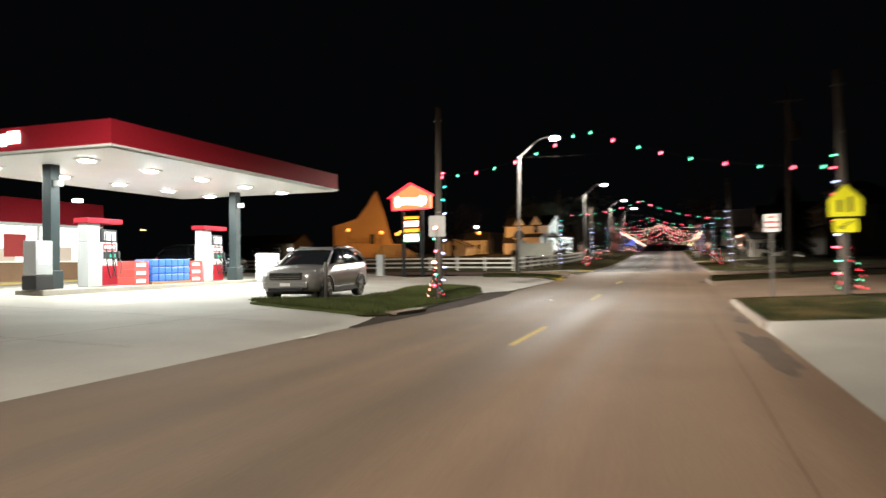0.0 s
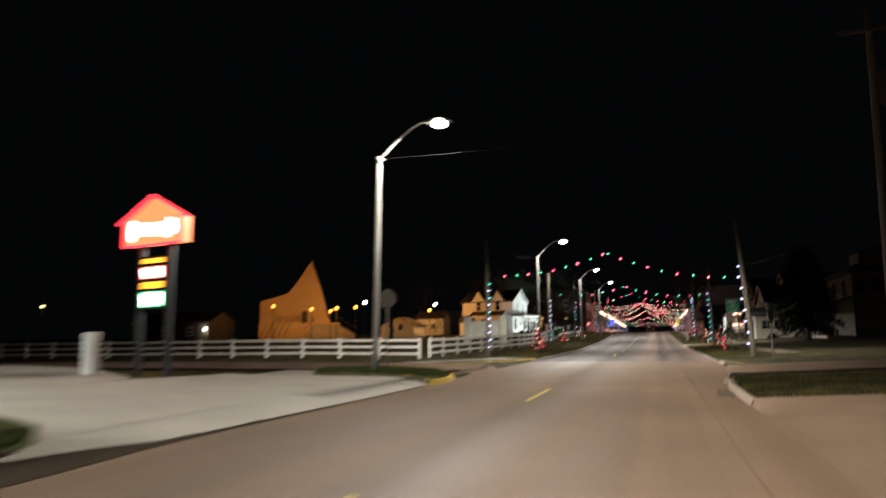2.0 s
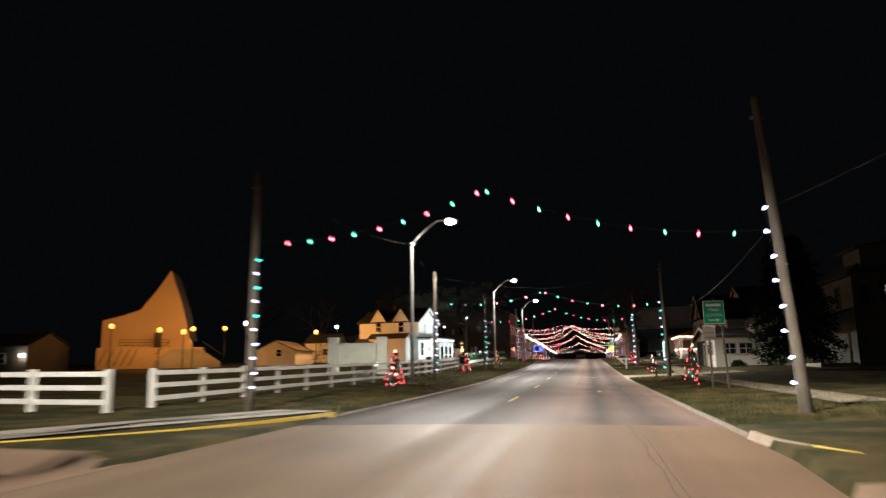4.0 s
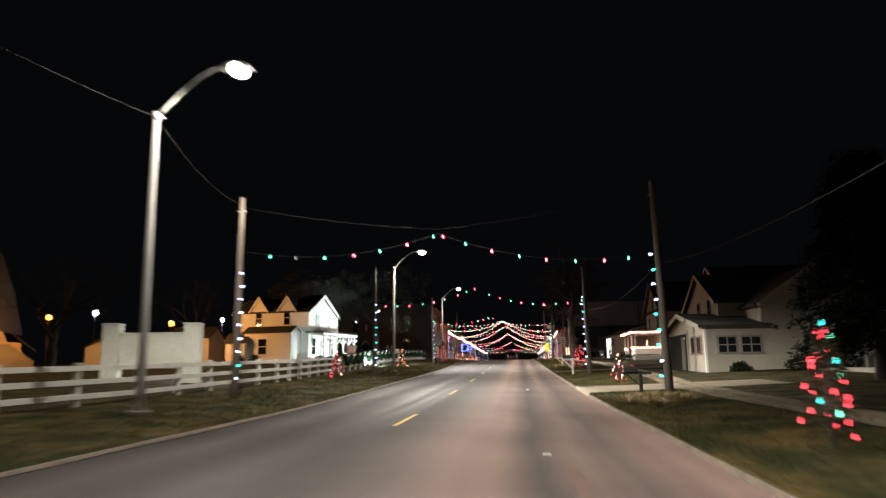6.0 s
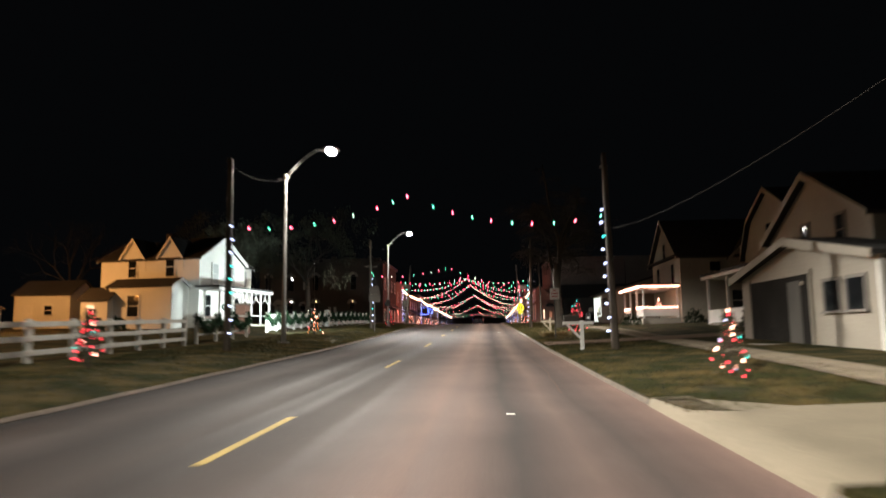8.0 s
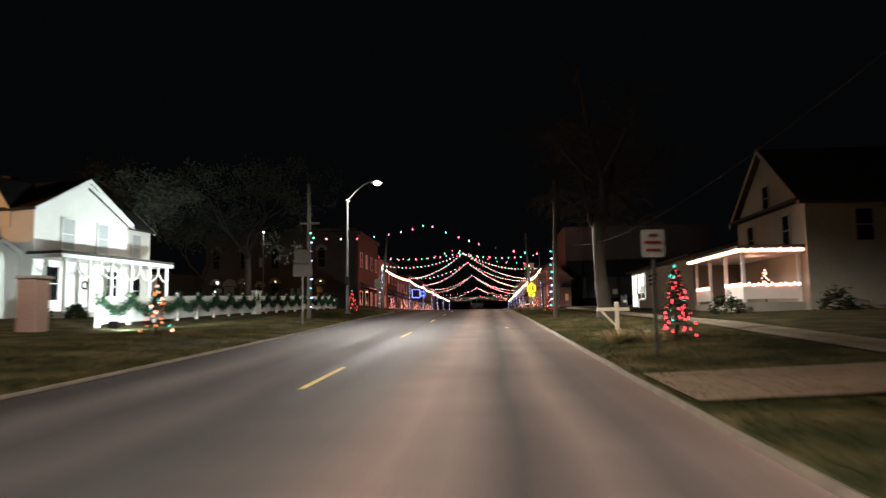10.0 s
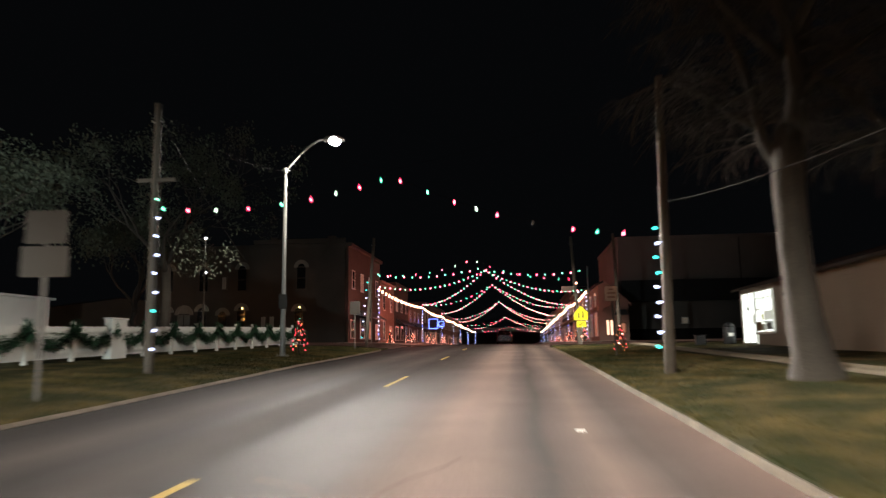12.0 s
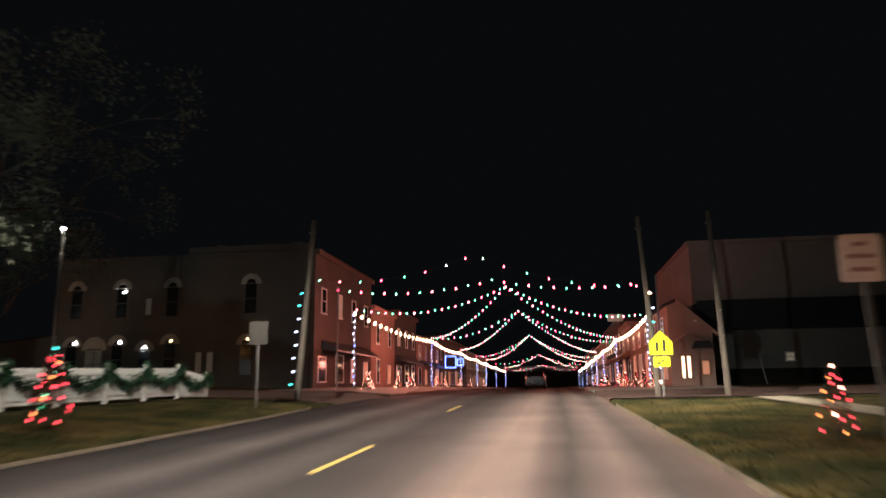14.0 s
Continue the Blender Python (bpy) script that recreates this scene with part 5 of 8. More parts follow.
for k, (x, w, h) in enumerate([(-0.82, 0.24, 0.46), (-0.52, 0.18, 0.30), (-0.28, 0.18, 0.30), (-0.04, 0.18, 0.30), (0.20, 0.18, 0.30), (0.44, 0.18, 0.32), (0.66, 0.1, 0.44), (0.86, 0.18, 0.34)]):
    ball(bm, (x * 1.05, -0.215, 4.28 + 0.02 * math.sin(k)), w * 0.74, h / w * 0.95, 10, 6)
for v in bm.verts:
    v.co.y = -0.215 + (v.co.y + 0.215) * 0.15
part("lettering", bm, SIGN_LETTER, hb, "white script lettering, drawn as plain rounded shapes")
for k, (z0, z1, m, text) in enumerate([(3.26, 3.46, PRICE_YELLOW, "yellow panel"), (2.80, 3.23, PRICE_RED, "red panel"), (2.52, 2.77, PRICE_YELLOW, "yellow panel"), (1.98, 2.49, PRICE_GREEN, "green panel")]):
    pn = part("price_panel", cbox(-0.52, 0.52, -0.12, 0.12, z0, z1, 0.015), BLACK, ob)
    part("price_face", cbox(-0.48, 0.48, -0.135, -0.122, z0 + 0.03, z1 - 0.03), m, pn, "glowing " + text)
    if k % 2:
        for j in range(4):
            part("digit", cbox(-0.43 + 0.22 * j, -0.23 + 0.22 * j, -0.142, -0.1355, z0 + 0.07, z1 - 0.07, 0.003), SIGN_LETTER, pn, "white lit digit, drawn as a plain block")
part("price_frame", cbox(-0.56, 0.56, -0.1, 0.1, 1.94, 3.5), BLACK, ob)

ob = thing("utility_cabinet", local(-15.8, 36.7), "slim white utility pedestal standing in the grass", "utility box")
part("body", cbox(-0.2, 0.2, -0.15, 0.15, 0, 1.25, 0.03), WHITE_PAINT, ob)
part("door", cbox(-0.16, 0.16, -0.165, -0.152, 0.15, 1.1, 0.005), WHITE_PAINT, ob)


# ---- signs on posts ----
def plate(w, h, r=0.04, n=4):
    pts = []
    for cx, cz_, a0 in ((w / 2 - r, h / 2 - r, 0), (-w / 2 + r, h / 2 - r, 90), (-w / 2 + r, -h / 2 + r, 180), (w / 2 - r, -h / 2 + r, 270)):
        for k in range(n + 1):
            a = radians(a0 + 90 * k / n)
            pts.append((cx + r * math.cos(a), cz_ + r * math.sin(a)))
    return pts


def post_sign(x, y, tall, w, h, face, label, turn=0.0, bars=(), ink=SIGN_RED, edge=None, shape=None, lean=0.0, off=0.0):
    ob = thing("road_sign", local(x, y), label, "road sign", turn=turn)
    part("post", cprism([(-0.035, -0.2), (0.035, -0.2), (0.035 + lean, tall), (-0.035 + lean, tall)], 0.03), DARK_POST, ob, "dull steel post")
    zc, lean = tall - h / 2, lean + off
    pts = shape or plate(w, h)
    pl = part("panel", cprism(pts, 0.006, Matrix.Translation((lean, -0.012, zc))), edge or face, ob)
    if edge:
        small = [(a * 0.95, b * 0.95) for a, b in pts]
        part("panel_face", cprism(small, 0.003, Matrix.Translation((lean, -0.016, zc))), face, pl)
    for (bx, bz, bw, bh) in bars:
        part("bar", cbox(lean + bx - bw / 2, lean + bx + bw / 2, -0.02, -0.0165, zc + bz - bh / 2, zc + bz + bh / 2), ink, pl)
    return ob, zc


NO_PARK = [(0, 0.16, 0.16, 0.05), (0, 0.02, 0.32, 0.05), (0, -0.13, 0.27, 0.05)]
post_sign(2.6, 21.4, 2.38, 0.38, 0.5, SIGN_WHITE, "white sign with three red lines of lettering on a steel post", 4, NO_PARK)
post_sign(3.22, 113.9, 2.45, 0.46, 0.54, SIGN_WHITE, "white sign with red lettering on a steel post", 4, NO_PARK)
post_sign(3.6, 146.2, 2.58, 0.46, 0.54, TAN_SIGN, "faded tan sign with worn red lettering on a leaning post", 4, NO_PARK, FADED_INK, lean=-0.12)
post_sign(4.4, 67.6, 2.34, 0.46, 0.57, DULL_SIGN, "small white sign with faint grey lettering on a steel post", 6, [(0, 0.18, 0.18, 0.05), (0, 0.0, 0.34, 0.05), (0, -0.18, 0.3, 0.05)], GREY_BLOCK)
post_sign(-9.4, 159.5, 2.75, 0.6, 0.75, ALU, "grey back of a road sign on a steel post", 8)
post_sign(-6.98, 20.75, 2.74, 0.52, 0.66, PALE_ALU, "pale grey back of a road sign on a post", 8)
post_sign(4.5, 51.8, 2.2, 0.7, 0.7, PALE_ALU, "grey back of an octagonal stop sign", 62, shape=[(0.36 * math.cos(radians(22.5 + 45 * k)), 0.36 * math.sin(radians(22.5 + 45 * k))) for k in range(8)])
post_sign(-9.2, 43.4, 2.95, 0.7, 0.7, ALU, "grey back of an octagonal stop sign", 20, shape=[(0.33 * math.cos(radians(22.5 + 45 * k)), 0.33 * math.sin(radians(22.5 + 45 * k))) for k in range(8)])
ob, zc = post_sign(-8.3, 131.0, 3.35, 0.75, 0.6, ALU, "two grey sign backs stacked on one post", 6)
part("panel", cprism(plate(0.85, 0.55), 0.006, Matrix.Translation((0.0, -0.012, zc - 0.62))), ALU, ob)


def words(text, size, material, parent, at):
    cu = bpy.data.curves.new("lettering", "FONT")
    cu.body, cu.size, cu.align_x, cu.align_y, cu.extrude = text, size, "CENTER", "CENTER", 0.002
    tmp = bpy.data.objects.new("tmp", cu)
    scene.collection.objects.link(tmp)
    bpy.context.view_layer.update()
    me = bpy.data.meshes.new_from_object(tmp.evaluated_get(bpy.context.evaluated_depsgraph_get()))
    bpy.data.objects.remove(tmp)
    me.materials.clear()
    me.materials.append(material)
    ob = part("lettering", me, material, parent)
    ob.matrix_basis = pose(*at, 90, 0, 0)
    return ob


ob, zc = post_sign(4.95, 67.5, 3.2, 0.76, 0.86, SIGN_GREEN, "green school direction sign with white border, lettering and arrow", 6, [(0, 0.27, 0.54, 0.09)], SIGN_WHITE, edge=SIGN_WHITE, lean=-0.12, off=-0.24)
words("HIGH", 0.15, SIGN_WHITE, ob, (-0.36, -0.022, zc + 0.09))
words("SCHOOL", 0.15, SIGN_WHITE, ob, (-0.36, -0.022, zc - 0.10))
part("arrow", cprism([(-0.22, -0.02), (0.06, -0.02), (0.06, -0.06), (0.2, 0.0), (0.06, 0.06), (0.06, 0.02), (-0.22, 0.02)], 0.003, Matrix.Translation((-0.34, -0.021, zc - 0.28))), SIGN_WHITE, ob, "white arrow")


def school_sign(x, y, tall, s=1.0, turn=0):
    pent = [(-0.45 * s, -0.45 * s), (0.45 * s, -0.45 * s), (0.45 * s, 0.05 * s), (0, 0.5 * s), (-0.45 * s, 0.05 * s)]
    ob, zc = post_sign(x, y, tall, 0.9 * s, 0.95 * s, SIGN_YELLOW, "yellow-green pentagon school sign with a small arrow plate", turn, [], SIGN_INK, edge=SIGN_INK, shape=pent)
    for bx, h in ((-0.14, 0.34), (0.12, 0.42)):
        part("pictogram", cbox((bx - 0.05) * s, (bx + 0.05) * s, -0.021, -0.017, zc - 0.3 * s, zc + (h - 0.3) * s, 0.0), SIGN_INK, ob, "plain dark upright shape")
    pl = part("lower_plate", cprism(plate(0.6 * s, 0.38 * s), 0.006, Matrix.Translation((0, -0.012, zc - 0.68 * s))), SIGN_YELLOW, ob)
    part("arrow", cprism([(-0.16, -0.1), (-0.02, -0.1), (-0.06, -0.06), (0.16, 0.1), (0.12, 0.13), (-0.1, -0.02), (-0.14, 0.03)], 0.003, Matrix.Translation((0, -0.018, zc - 0.68 * s))), SIGN_INK, pl, "black diagonal arrow")


school_sign(4.0, 165.0, 2.5, 1.0, 4)
school_sign(4.55, 22.0, 3.1, 1.0, 4)

pole_lights(-6.98, 20.72, ground_z(-6.98, 20.75), 0.5, 2.3, 6, "rgwrgw", "few red, green and white bulbs running down a sign post", (0.0, -0.06))


# ---- fences ----
POST_M = mesh_of(cbox(-0.07, 0.07, -0.07, 0.07, -0.2, 1.32, 0.012), "fence_post", RAIL_PAINT)
RAIL_POST = mesh_of(cbox(-0.075, 0.075, -0.075, 0.075, -0.2, 1.14, 0.012), "rail_fence_post", RAIL_PAINT)


def rail_fence(pts, label, spacing=2.5):
    """A three-rail fence along a line of (x, y) points."""
    base = Vector((*pts[0], ground_z(*pts[0])))
    ob = thing("rail_fence", base, label, "fence")
    marks = []
    for a, b in zip(pts, pts[1:]):
        a, b = Vector(a), Vector(b)
        n = max(1, round((b - a).length / spacing))
        marks += [a.lerp(b, i / n) for i in range(n)]
    marks.append(Vector(pts[-1]))
    spots = [Vector((m.x, m.y, ground_z(m.x, m.y))) for m in marks]
    for s in spots:
        po = part("post", RAIL_POST, None, ob)
        po.location = s - base
        po.rotation_euler = (0.01 * math.sin(s.y * 3), 0.012 * math.cos(s.x * 5 + s.y), 0)
    for a, b in zip(spots, spots[1:]):
        d = b - a
        flat = math.hypot(d.x, d.y)
        for h in (0.26, 0.63, 1.0):
            me = cbox(0, flat, -0.022, 0.022, -0.07, 0.07, 0.006)
            for v in me.verts:
                v.co.z += d.z * v.co.x / flat
            ra = part("rail", me, RAIL_PAINT, ob)
            ra.matrix_basis = Matrix.Translation(a - base + Vector((0, 0, h + 0.006 * math.sin(a.y * 9 + h * 5)))) @ Matrix.Rotation(math.atan2(d.y, d.x), 4, "Z") @ Matrix.Translation((0, -0.093, 0))
    return ob


rail_fence([(-12.65, 57.0), (-25, 57.7), (-62, 60.0)], "white three-rail board fence along the side street")
rail_fence([(-12.72, 59.1), (-12.8, 62.0), (-12.0, 72.0), (-11.4, 80), (-11.7, 93), (-12.3, 102.0), (-12.6, 108.3)], "white three-rail board fence along the main street verge")


def swag_mesh(length, drop=0.5, thick=0.115, seed=1):
    """A garland swag with a rough outline of small sprigs."""
    rnd = random.Random(seed)
    bm = bmesh.new()
    for k in range(int(length * 330)):
        s = rnd.random()
        c = Vector((length * s, 0, -4 * drop * s * (1 - s)))
        fat = thick * (0.6 + 0.8 * math.sin(math.pi * s))
        p = c + Vector((rnd.gauss(0, 0.02), rnd.gauss(0, fat * 0.6), rnd.gauss(0, fat * 0.7)))
        d = Vector((rnd.gauss(0, 1), rnd.gauss(0, 1), rnd.gauss(-0.3, 1))).normalized() * rnd.uniform(0.09, 0.19)
        w = d.orthogonal().normalized() * 0.03
        vs = [bm.verts.new(q) for q in (p - w, p + w, p + d)]
        bm.faces.new(vs)
    return mesh_of(bm, "garland_swag", GARLAND)


def bow_mesh(seed=3):
    rnd = random.Random(seed)
    bm = bmesh.new()
    for k in range(140):
        d = Vector((rnd.gauss(0, 1), rnd.gauss(0, 0.6), rnd.gauss(0, 1.2))).normalized()
        p = d * rnd.uniform(0.03, 0.17)
        e = (d + Vector((0, 0, -0.4))).normalized() * 0.13
        w = e.orthogonal().normalized() * 0.022
        bm.faces.new([bm.verts.new(q) for q in (p - w, p + w, p + e)])
    return mesh_of(bm, "garland_bunch", GARLAND)


SWAGS = [swag_mesh(2.3, seed=s) for s in (1, 2, 3)]
BUNCH = bow_mesh()


def panel_fence(pts, label, solid=True, spacing=2.3, tall=1.15):
    base = Vector((*pts[0], ground_z(*pts[0])))
    ob = thing("panel_fence", base, label, "fence")
    gar = thing("fence_garland", base, "green garland swags with bunches tied along a white fence", "garland")
    marks = []
    for a, b in zip(pts, pts[1:]):
        a, b = Vector(a), Vector(b)
        n = max(1, round((b - a).length / spacing))
        marks += [a.lerp(b, i / n) for i in range(n)]
    marks.append(Vector(pts[-1]))
    spots = [Vector((m.x, m.y, ground_z(m.x, m.y))) for m in marks]
    for s in spots:
        po = part("post", POST_M, None, ob)
        po.location = s - base
        bu = part("garland_knot", BUNCH, None, gar)
        bu["kind"] = "stuff"
        bu.location = s - base + Vector((0.12, -0.05, 1.02))
        bu.rotation_euler = (0, 0.3 * math.sin(s.y), 1.3 + s.y)
        bu.scale = (1.15, 1.15, 1.75)
    for i, (a, b) in enumerate(zip(spots, spots[1:])):
        d = b - a
        flat = math.hypot(d.x, d.y)
        turn = math.atan2(d.y, d.x)
        if solid:
            n = 12
            for k in range(n):
                bm = cbox(flat * k / n + 0.004, flat * (k + 1) / n - 0.004, -0.012, 0.012, 0.12, tall + (0.02 if k % 2 else 0), 0.003)
                for v in bm.verts:
                    v.co.z += d.z * v.co.x / flat
                pk = part("board", bm, WHITE_PAINT, ob)
                pk.matrix_basis = Matrix.Translation(a - base) @ Matrix.Rotation(turn, 4, "Z")
        for h in ((0.3, 1.0) if solid else (0.38, 0.76, 1.14)):
            bm = cbox(0, flat, -0.04, -0.014, h - 0.05, h + 0.05, 0.004)
            for v in bm.verts:
                v.co.z += d.z * v.co.x / flat
            ra = part("rail", bm, WHITE_PAINT, ob)
            ra.matrix_basis = Matrix.Translation(a - base) @ Matrix.Rotation(turn, 4, "Z")
        sw = part("swag", SWAGS[i % 3], None, gar)
        sw["kind"] = "stuff"
        sw.matrix_basis = Matrix.Translation(a - base + Vector((0.1, 0, 1.1))) @ Matrix.Rotation(turn, 4, "Z") @ Matrix.Rotation(-math.atan2(d.z, flat), 4, "Y") @ Matrix.Diagonal((flat / 2.3, 1, 1, 1))


panel_fence([(-12.75, 109.9), (-13.2, 117.6)], "white board fence hung with garland before the farmhouse", False)
panel_fence([(-14.6, 125.5), (-14.9, 144.0), (-14.5, 166.0)], "white picket panel fence hung with green garland")
ob = thing("gate_post", local(-14.85, 144.2), "broad white gate post in the garlanded fence", "gate post")
part("shaft", cbox(-0.16, 0.16, -0.5, 0.5, -0.1, 1.42, 0.02), WHITE_PAINT, ob)
part("cap", cbox(-0.2, 0.2, -0.54, 0.54, 1.422, 1.48, 0.02), WHITE_PAINT, ob)

# low stone entrance wall with two pillars
ob = thing("entrance_wall", local(-17.1, 91.2), "pale stone entrance sign wall between two square pillars", "wall sign", turn=9)
for sx in (-1.85, 1.85):
    pi = part("pillar", cbox(sx - 0.36, sx + 0.36, -0.36, 0.36, -0.2, 2.62, 0.03), STONE_WALL, ob, "square pale stone pillar")
    part("pillar_cap", cbox(sx - 0.385, sx + 0.385, -0.385, 0.385, 2.622, 2.72, 0.03), STONE_WALL, pi)
part("panel", cbox(-1.48, 1.48, -0.14, 0.14, 0.62, 2.2, 0.02), STONE_WALL, ob, "pale blank wall panel")
part("coping", cbox(-1.49, 1.49, -0.18, 0.18, 2.202, 2.28, 0.015), STONE_WALL, ob)


# ---- houses ----
def gable_block(parent, x0, x1, y0, y1, z0, ze, zr, axis, wall, over=0.3, roof=SHINGLE, trim=True, profile=None):
    """Walls under a gabled roof. axis: the way the ridge runs."""
    if axis == "y":
        a, b, c, d = x0, x1, y0, y1
        m = Matrix.Translation((0, c, 0))
    else:
        a, b, c, d = y0, y1, x0, x1
        m = Matrix.Translation((c, 0, 0)) @ Matrix(((0, 1, 0, 0), (1, 0, 0, 0), (0, 0, 1, 0), (0, 0, 0, 1)))
    mid = (a + b) / 2
    slope = profile or [(a, ze), (mid, zr), (b, ze)]
    part("wall", cprism([(a, z0), (b, z0)] + list(reversed(slope)), d - c, m), wall, parent)
    t = 0.14
    first, last = slope[0], slope[-1]
    run = [Vector(p) for p in slope]
    lo = run[0] + (run[0] - run[1]).normalized() * over
    hi = run[-1] + (run[-1] - run[-2]).normalized() * over
    line = [lo] + run[1:-1] + [hi]
    rf = part("roof", cprism([(p.x, p.y + 0.01) for p in line] + [(p.x, p.y + t) for p in reversed(line)], d - c + 2 * over, m @ Matrix.Translation((0, -over, 0))), roof, parent, "dark shingled roof")
    if trim:
        for s in (0, 1):
            for p, q in zip(line, line[1:]):
                off = -over - 0.025 if s == 0 else d - c + over + 0.003
                part("rake_trim", cprism([(p.x, p.y - 0.08), (q.x, q.y - 0.13), (q.x, q.y + t + 0.01), (p.x, p.y + t + 0.01)], 0.022, m @ Matrix.Translation((0, off, 0))), OLD_SIDING if wall is OLD_SIDING else TRIM, rf, "pale rake board")
    return rf


def window(parent, side, plane, u, z, w, h, pane=None, name="window", rails=True, frame_mat=None, split=False):
    """A sash window on a wall face; u: its middle along the wall."""
    turn = {"S": 0, "E": 90, "N": 180, "W": -90}[side]
    at = (u, plane, z) if side in "SN" else (plane, u, z)
    f = 0.09
    bm = bmesh.new()
    outer = [(-w / 2 - f, 0.0), (w / 2 + f, 0.0), (w / 2 + f, h + f), (-w / 2 - f, h + f)]
    inner = [(-w / 2, 0.001), (w / 2, 0.001), (w / 2, h), (-w / 2, h)]
    for depth in (-0.05, 0.02):
        ring_a = [bm.verts.new((px, depth, pz)) for px, pz in outer]
        ring_b = [bm.verts.new((px, depth, pz)) for px, pz in inner]
        for k in range(4):
            bm.faces.new((ring_a[k], ring_a[(k + 1) % 4], ring_b[(k + 1) % 4], ring_b[k]))
    bm.verts.ensure_lookup_table()
    for s in (0, 4):
        for k in range(4):
            j = (k + 1) % 4
            bm.faces.new((bm.verts[s + k], bm.verts[s + j], bm.verts[8 + s + j], bm.verts[8 + s + k]))
    frame_mat = frame_mat or TRIM
    ob = part(name, bm, frame_mat, parent, "white sash window" if frame_mat is TRIM else "old sash window in a dull frame")
    ob.matrix_basis = pose(*at, 0, 0, turn)
    part("pane", cbox(-w / 2, w / 2, -0.02, -0.008, 0, h), pane or GLASS_DARK, ob, "dark glass pane" if not pane else "pane with a pale blind drawn" if pane is BLIND else "lit pane")
    part("sill", cbox(-w / 2 - f - 0.04, w / 2 + f + 0.04, -0.1, 0.02, -0.07, -0.002), frame_mat, ob)
    if rails:
        part("sash_rail", cbox(-w / 2, w / 2, -0.035, -0.021, h * 0.5 - 0.025, h * 0.5 + 0.025), frame_mat, ob)
        if w > 1.1 or split:
            part("mullion", cbox(-0.03, 0.03, -0.04, -0.021, 0, h), frame_mat, ob)
    return ob


def porch(parent, x0, x1, y0, y1, z0, zt, posts, roof_mat=SHINGLE, arches=False, slope=0.12):
    part("porch_floor", cbox(x0, x1, y0, y1, -0.2, z0, 0.01), CONCRETE, parent)
    part("porch_roof", cbox(x0 - 0.25, x1 + 0.05, y0 - 0.25, y1 + 0.25, zt + 0.2, zt + 0.34, 0.02), roof_mat, parent)
    part("porch_fascia", cbox(x0 - 0.2, x1 + 0.02, y0 - 0.2, y1 + 0.2, zt, zt + 0.195, 0.01), TRIM, parent, "white porch beam")
    for px, py in posts:
        part("porch_post", cbox(px - 0.07, px + 0.07, py - 0.07, py + 0.07, z0, zt, 0.012), TRIM, parent, "white porch post")


# farmhouse
fz = ground_z(-22.6, 133.4)
fh = thing("farmhouse", (-22.6, 133.4, fz), "white two-storey farmhouse with steep gables and arched porch", "house", turn=-10)
gable_block(fh, -9.0, 0.0, 0.0, 6.6, -0.3, 5.5, 7.2, "x", SIDING)
gable_block(fh, -4.0, 0.02, 0.02, 6.9, -0.3, 5.5, 7.45, "x", SIDING, 0.25)
for gx in (-6.0, -2.55):
    gable_block(fh, gx - 1.15, gx + 1.15, -0.06, 2.4, 4.6, 5.5, 7.15, "y", SIDING, 0.18)
    window(fh, "S", -0.07, gx, 4.1, 0.75, 1.5)
gable_block(fh, -6.4, -0.9, -2.2, -0.02, -0.3, 3.2, 3.75, "x", SIDING, 0.2)
window(fh, "S", -2.21, -4.2, 0.9, 1.0, 1.6)
window(fh, "E", 0.05, 2.2, 3.6, 0.8, 1.6, BLIND)
window(fh, "E", 0.05, 4.8, 3.6, 0.8, 1.6, BLIND)
window(fh, "E", 0.05, 1.2, 0.9, 0.8, 1.7)
window(fh, "E", 0.05, 5.6, 0.9, 0.8, 1.7)
gable_block(fh, -5.0, -1.9, 6.9, 11.6, -0.3, 5.7, 7.0, "y", SIDING, 0.25)
for wy in (8.1, 10.2):
    window(fh, "E", -1.88, wy, 3.7, 0.8, 1.6, BLIND)
    window(fh, "E", -1.88, wy, 0.9, 0.8, 1.6)
dr = part("door", cbox(0.03, 0.09, 3.0, 3.95, 0.3, 2.4, 0.01), TRIM, fh, "white panelled front door")
part("wreath", tube(bmesh.new(), [(0.12, 3.47 + 0.2 * math.cos(a), 1.75 + 0.2 * math.sin(a)) for a in (2 * math.pi * k / 16 for k in range(17))], 0.05, 6), GARLAND, dr, "green wreath")
posts = [(1.75, y) for y in (0.2, 1.9, 3.5, 5.1, 6.7, 8.3)]
porch(fh, 0.06, 1.9, 0.0, 8.5, 0.3, 2.95, posts)
for (px, y0), (_, y1) in zip(posts, posts[1:]):
    bm = bmesh.new()
    for s in (0, 1):
        cy, sg = (y0, 1) if s == 0 else (y1, -1)
        tube(bm, [(1.75, cy + sg * (0.07 + 0.75 * math.sin(a)), 2.95 - 0.85 * math.cos(a) - 0.02) for a in (math.pi / 2 * k / 6 for k in range(7))], 0.045, 6)
    part("arch_brace", bm, TRIM, fh, "curved white arch brace")
    if y0 > 5:
        part("porch_rail", cbox(1.72, 1.78, y0 + 0.08, y1 - 0.08, 0.98, 1.06), TRIM, fh)
part("corner_board", cbox(-0.02, 0.06, -0.06, 0.06, -0.3, 5.45), TRIM, fh)
part("chimney", cbox(-5.2, -4.6, 3.0, 3.6, 6.6, 8.0, 0.02), BRICK, fh)

lantern = thing("lit_gate_pillar", local(-15.2, 122.6), "short stone gate pillar lit from the ground", "pillar")
part("shaft", cbox(-0.35, 0.35, -0.35, 0.35, -0.1, 1.75, 0.03), FACADE_WARM, lantern)
part("cap", cbox(-0.42, 0.42, -0.42, 0.42, 1.752, 1.86, 0.03), CONCRETE, lantern)


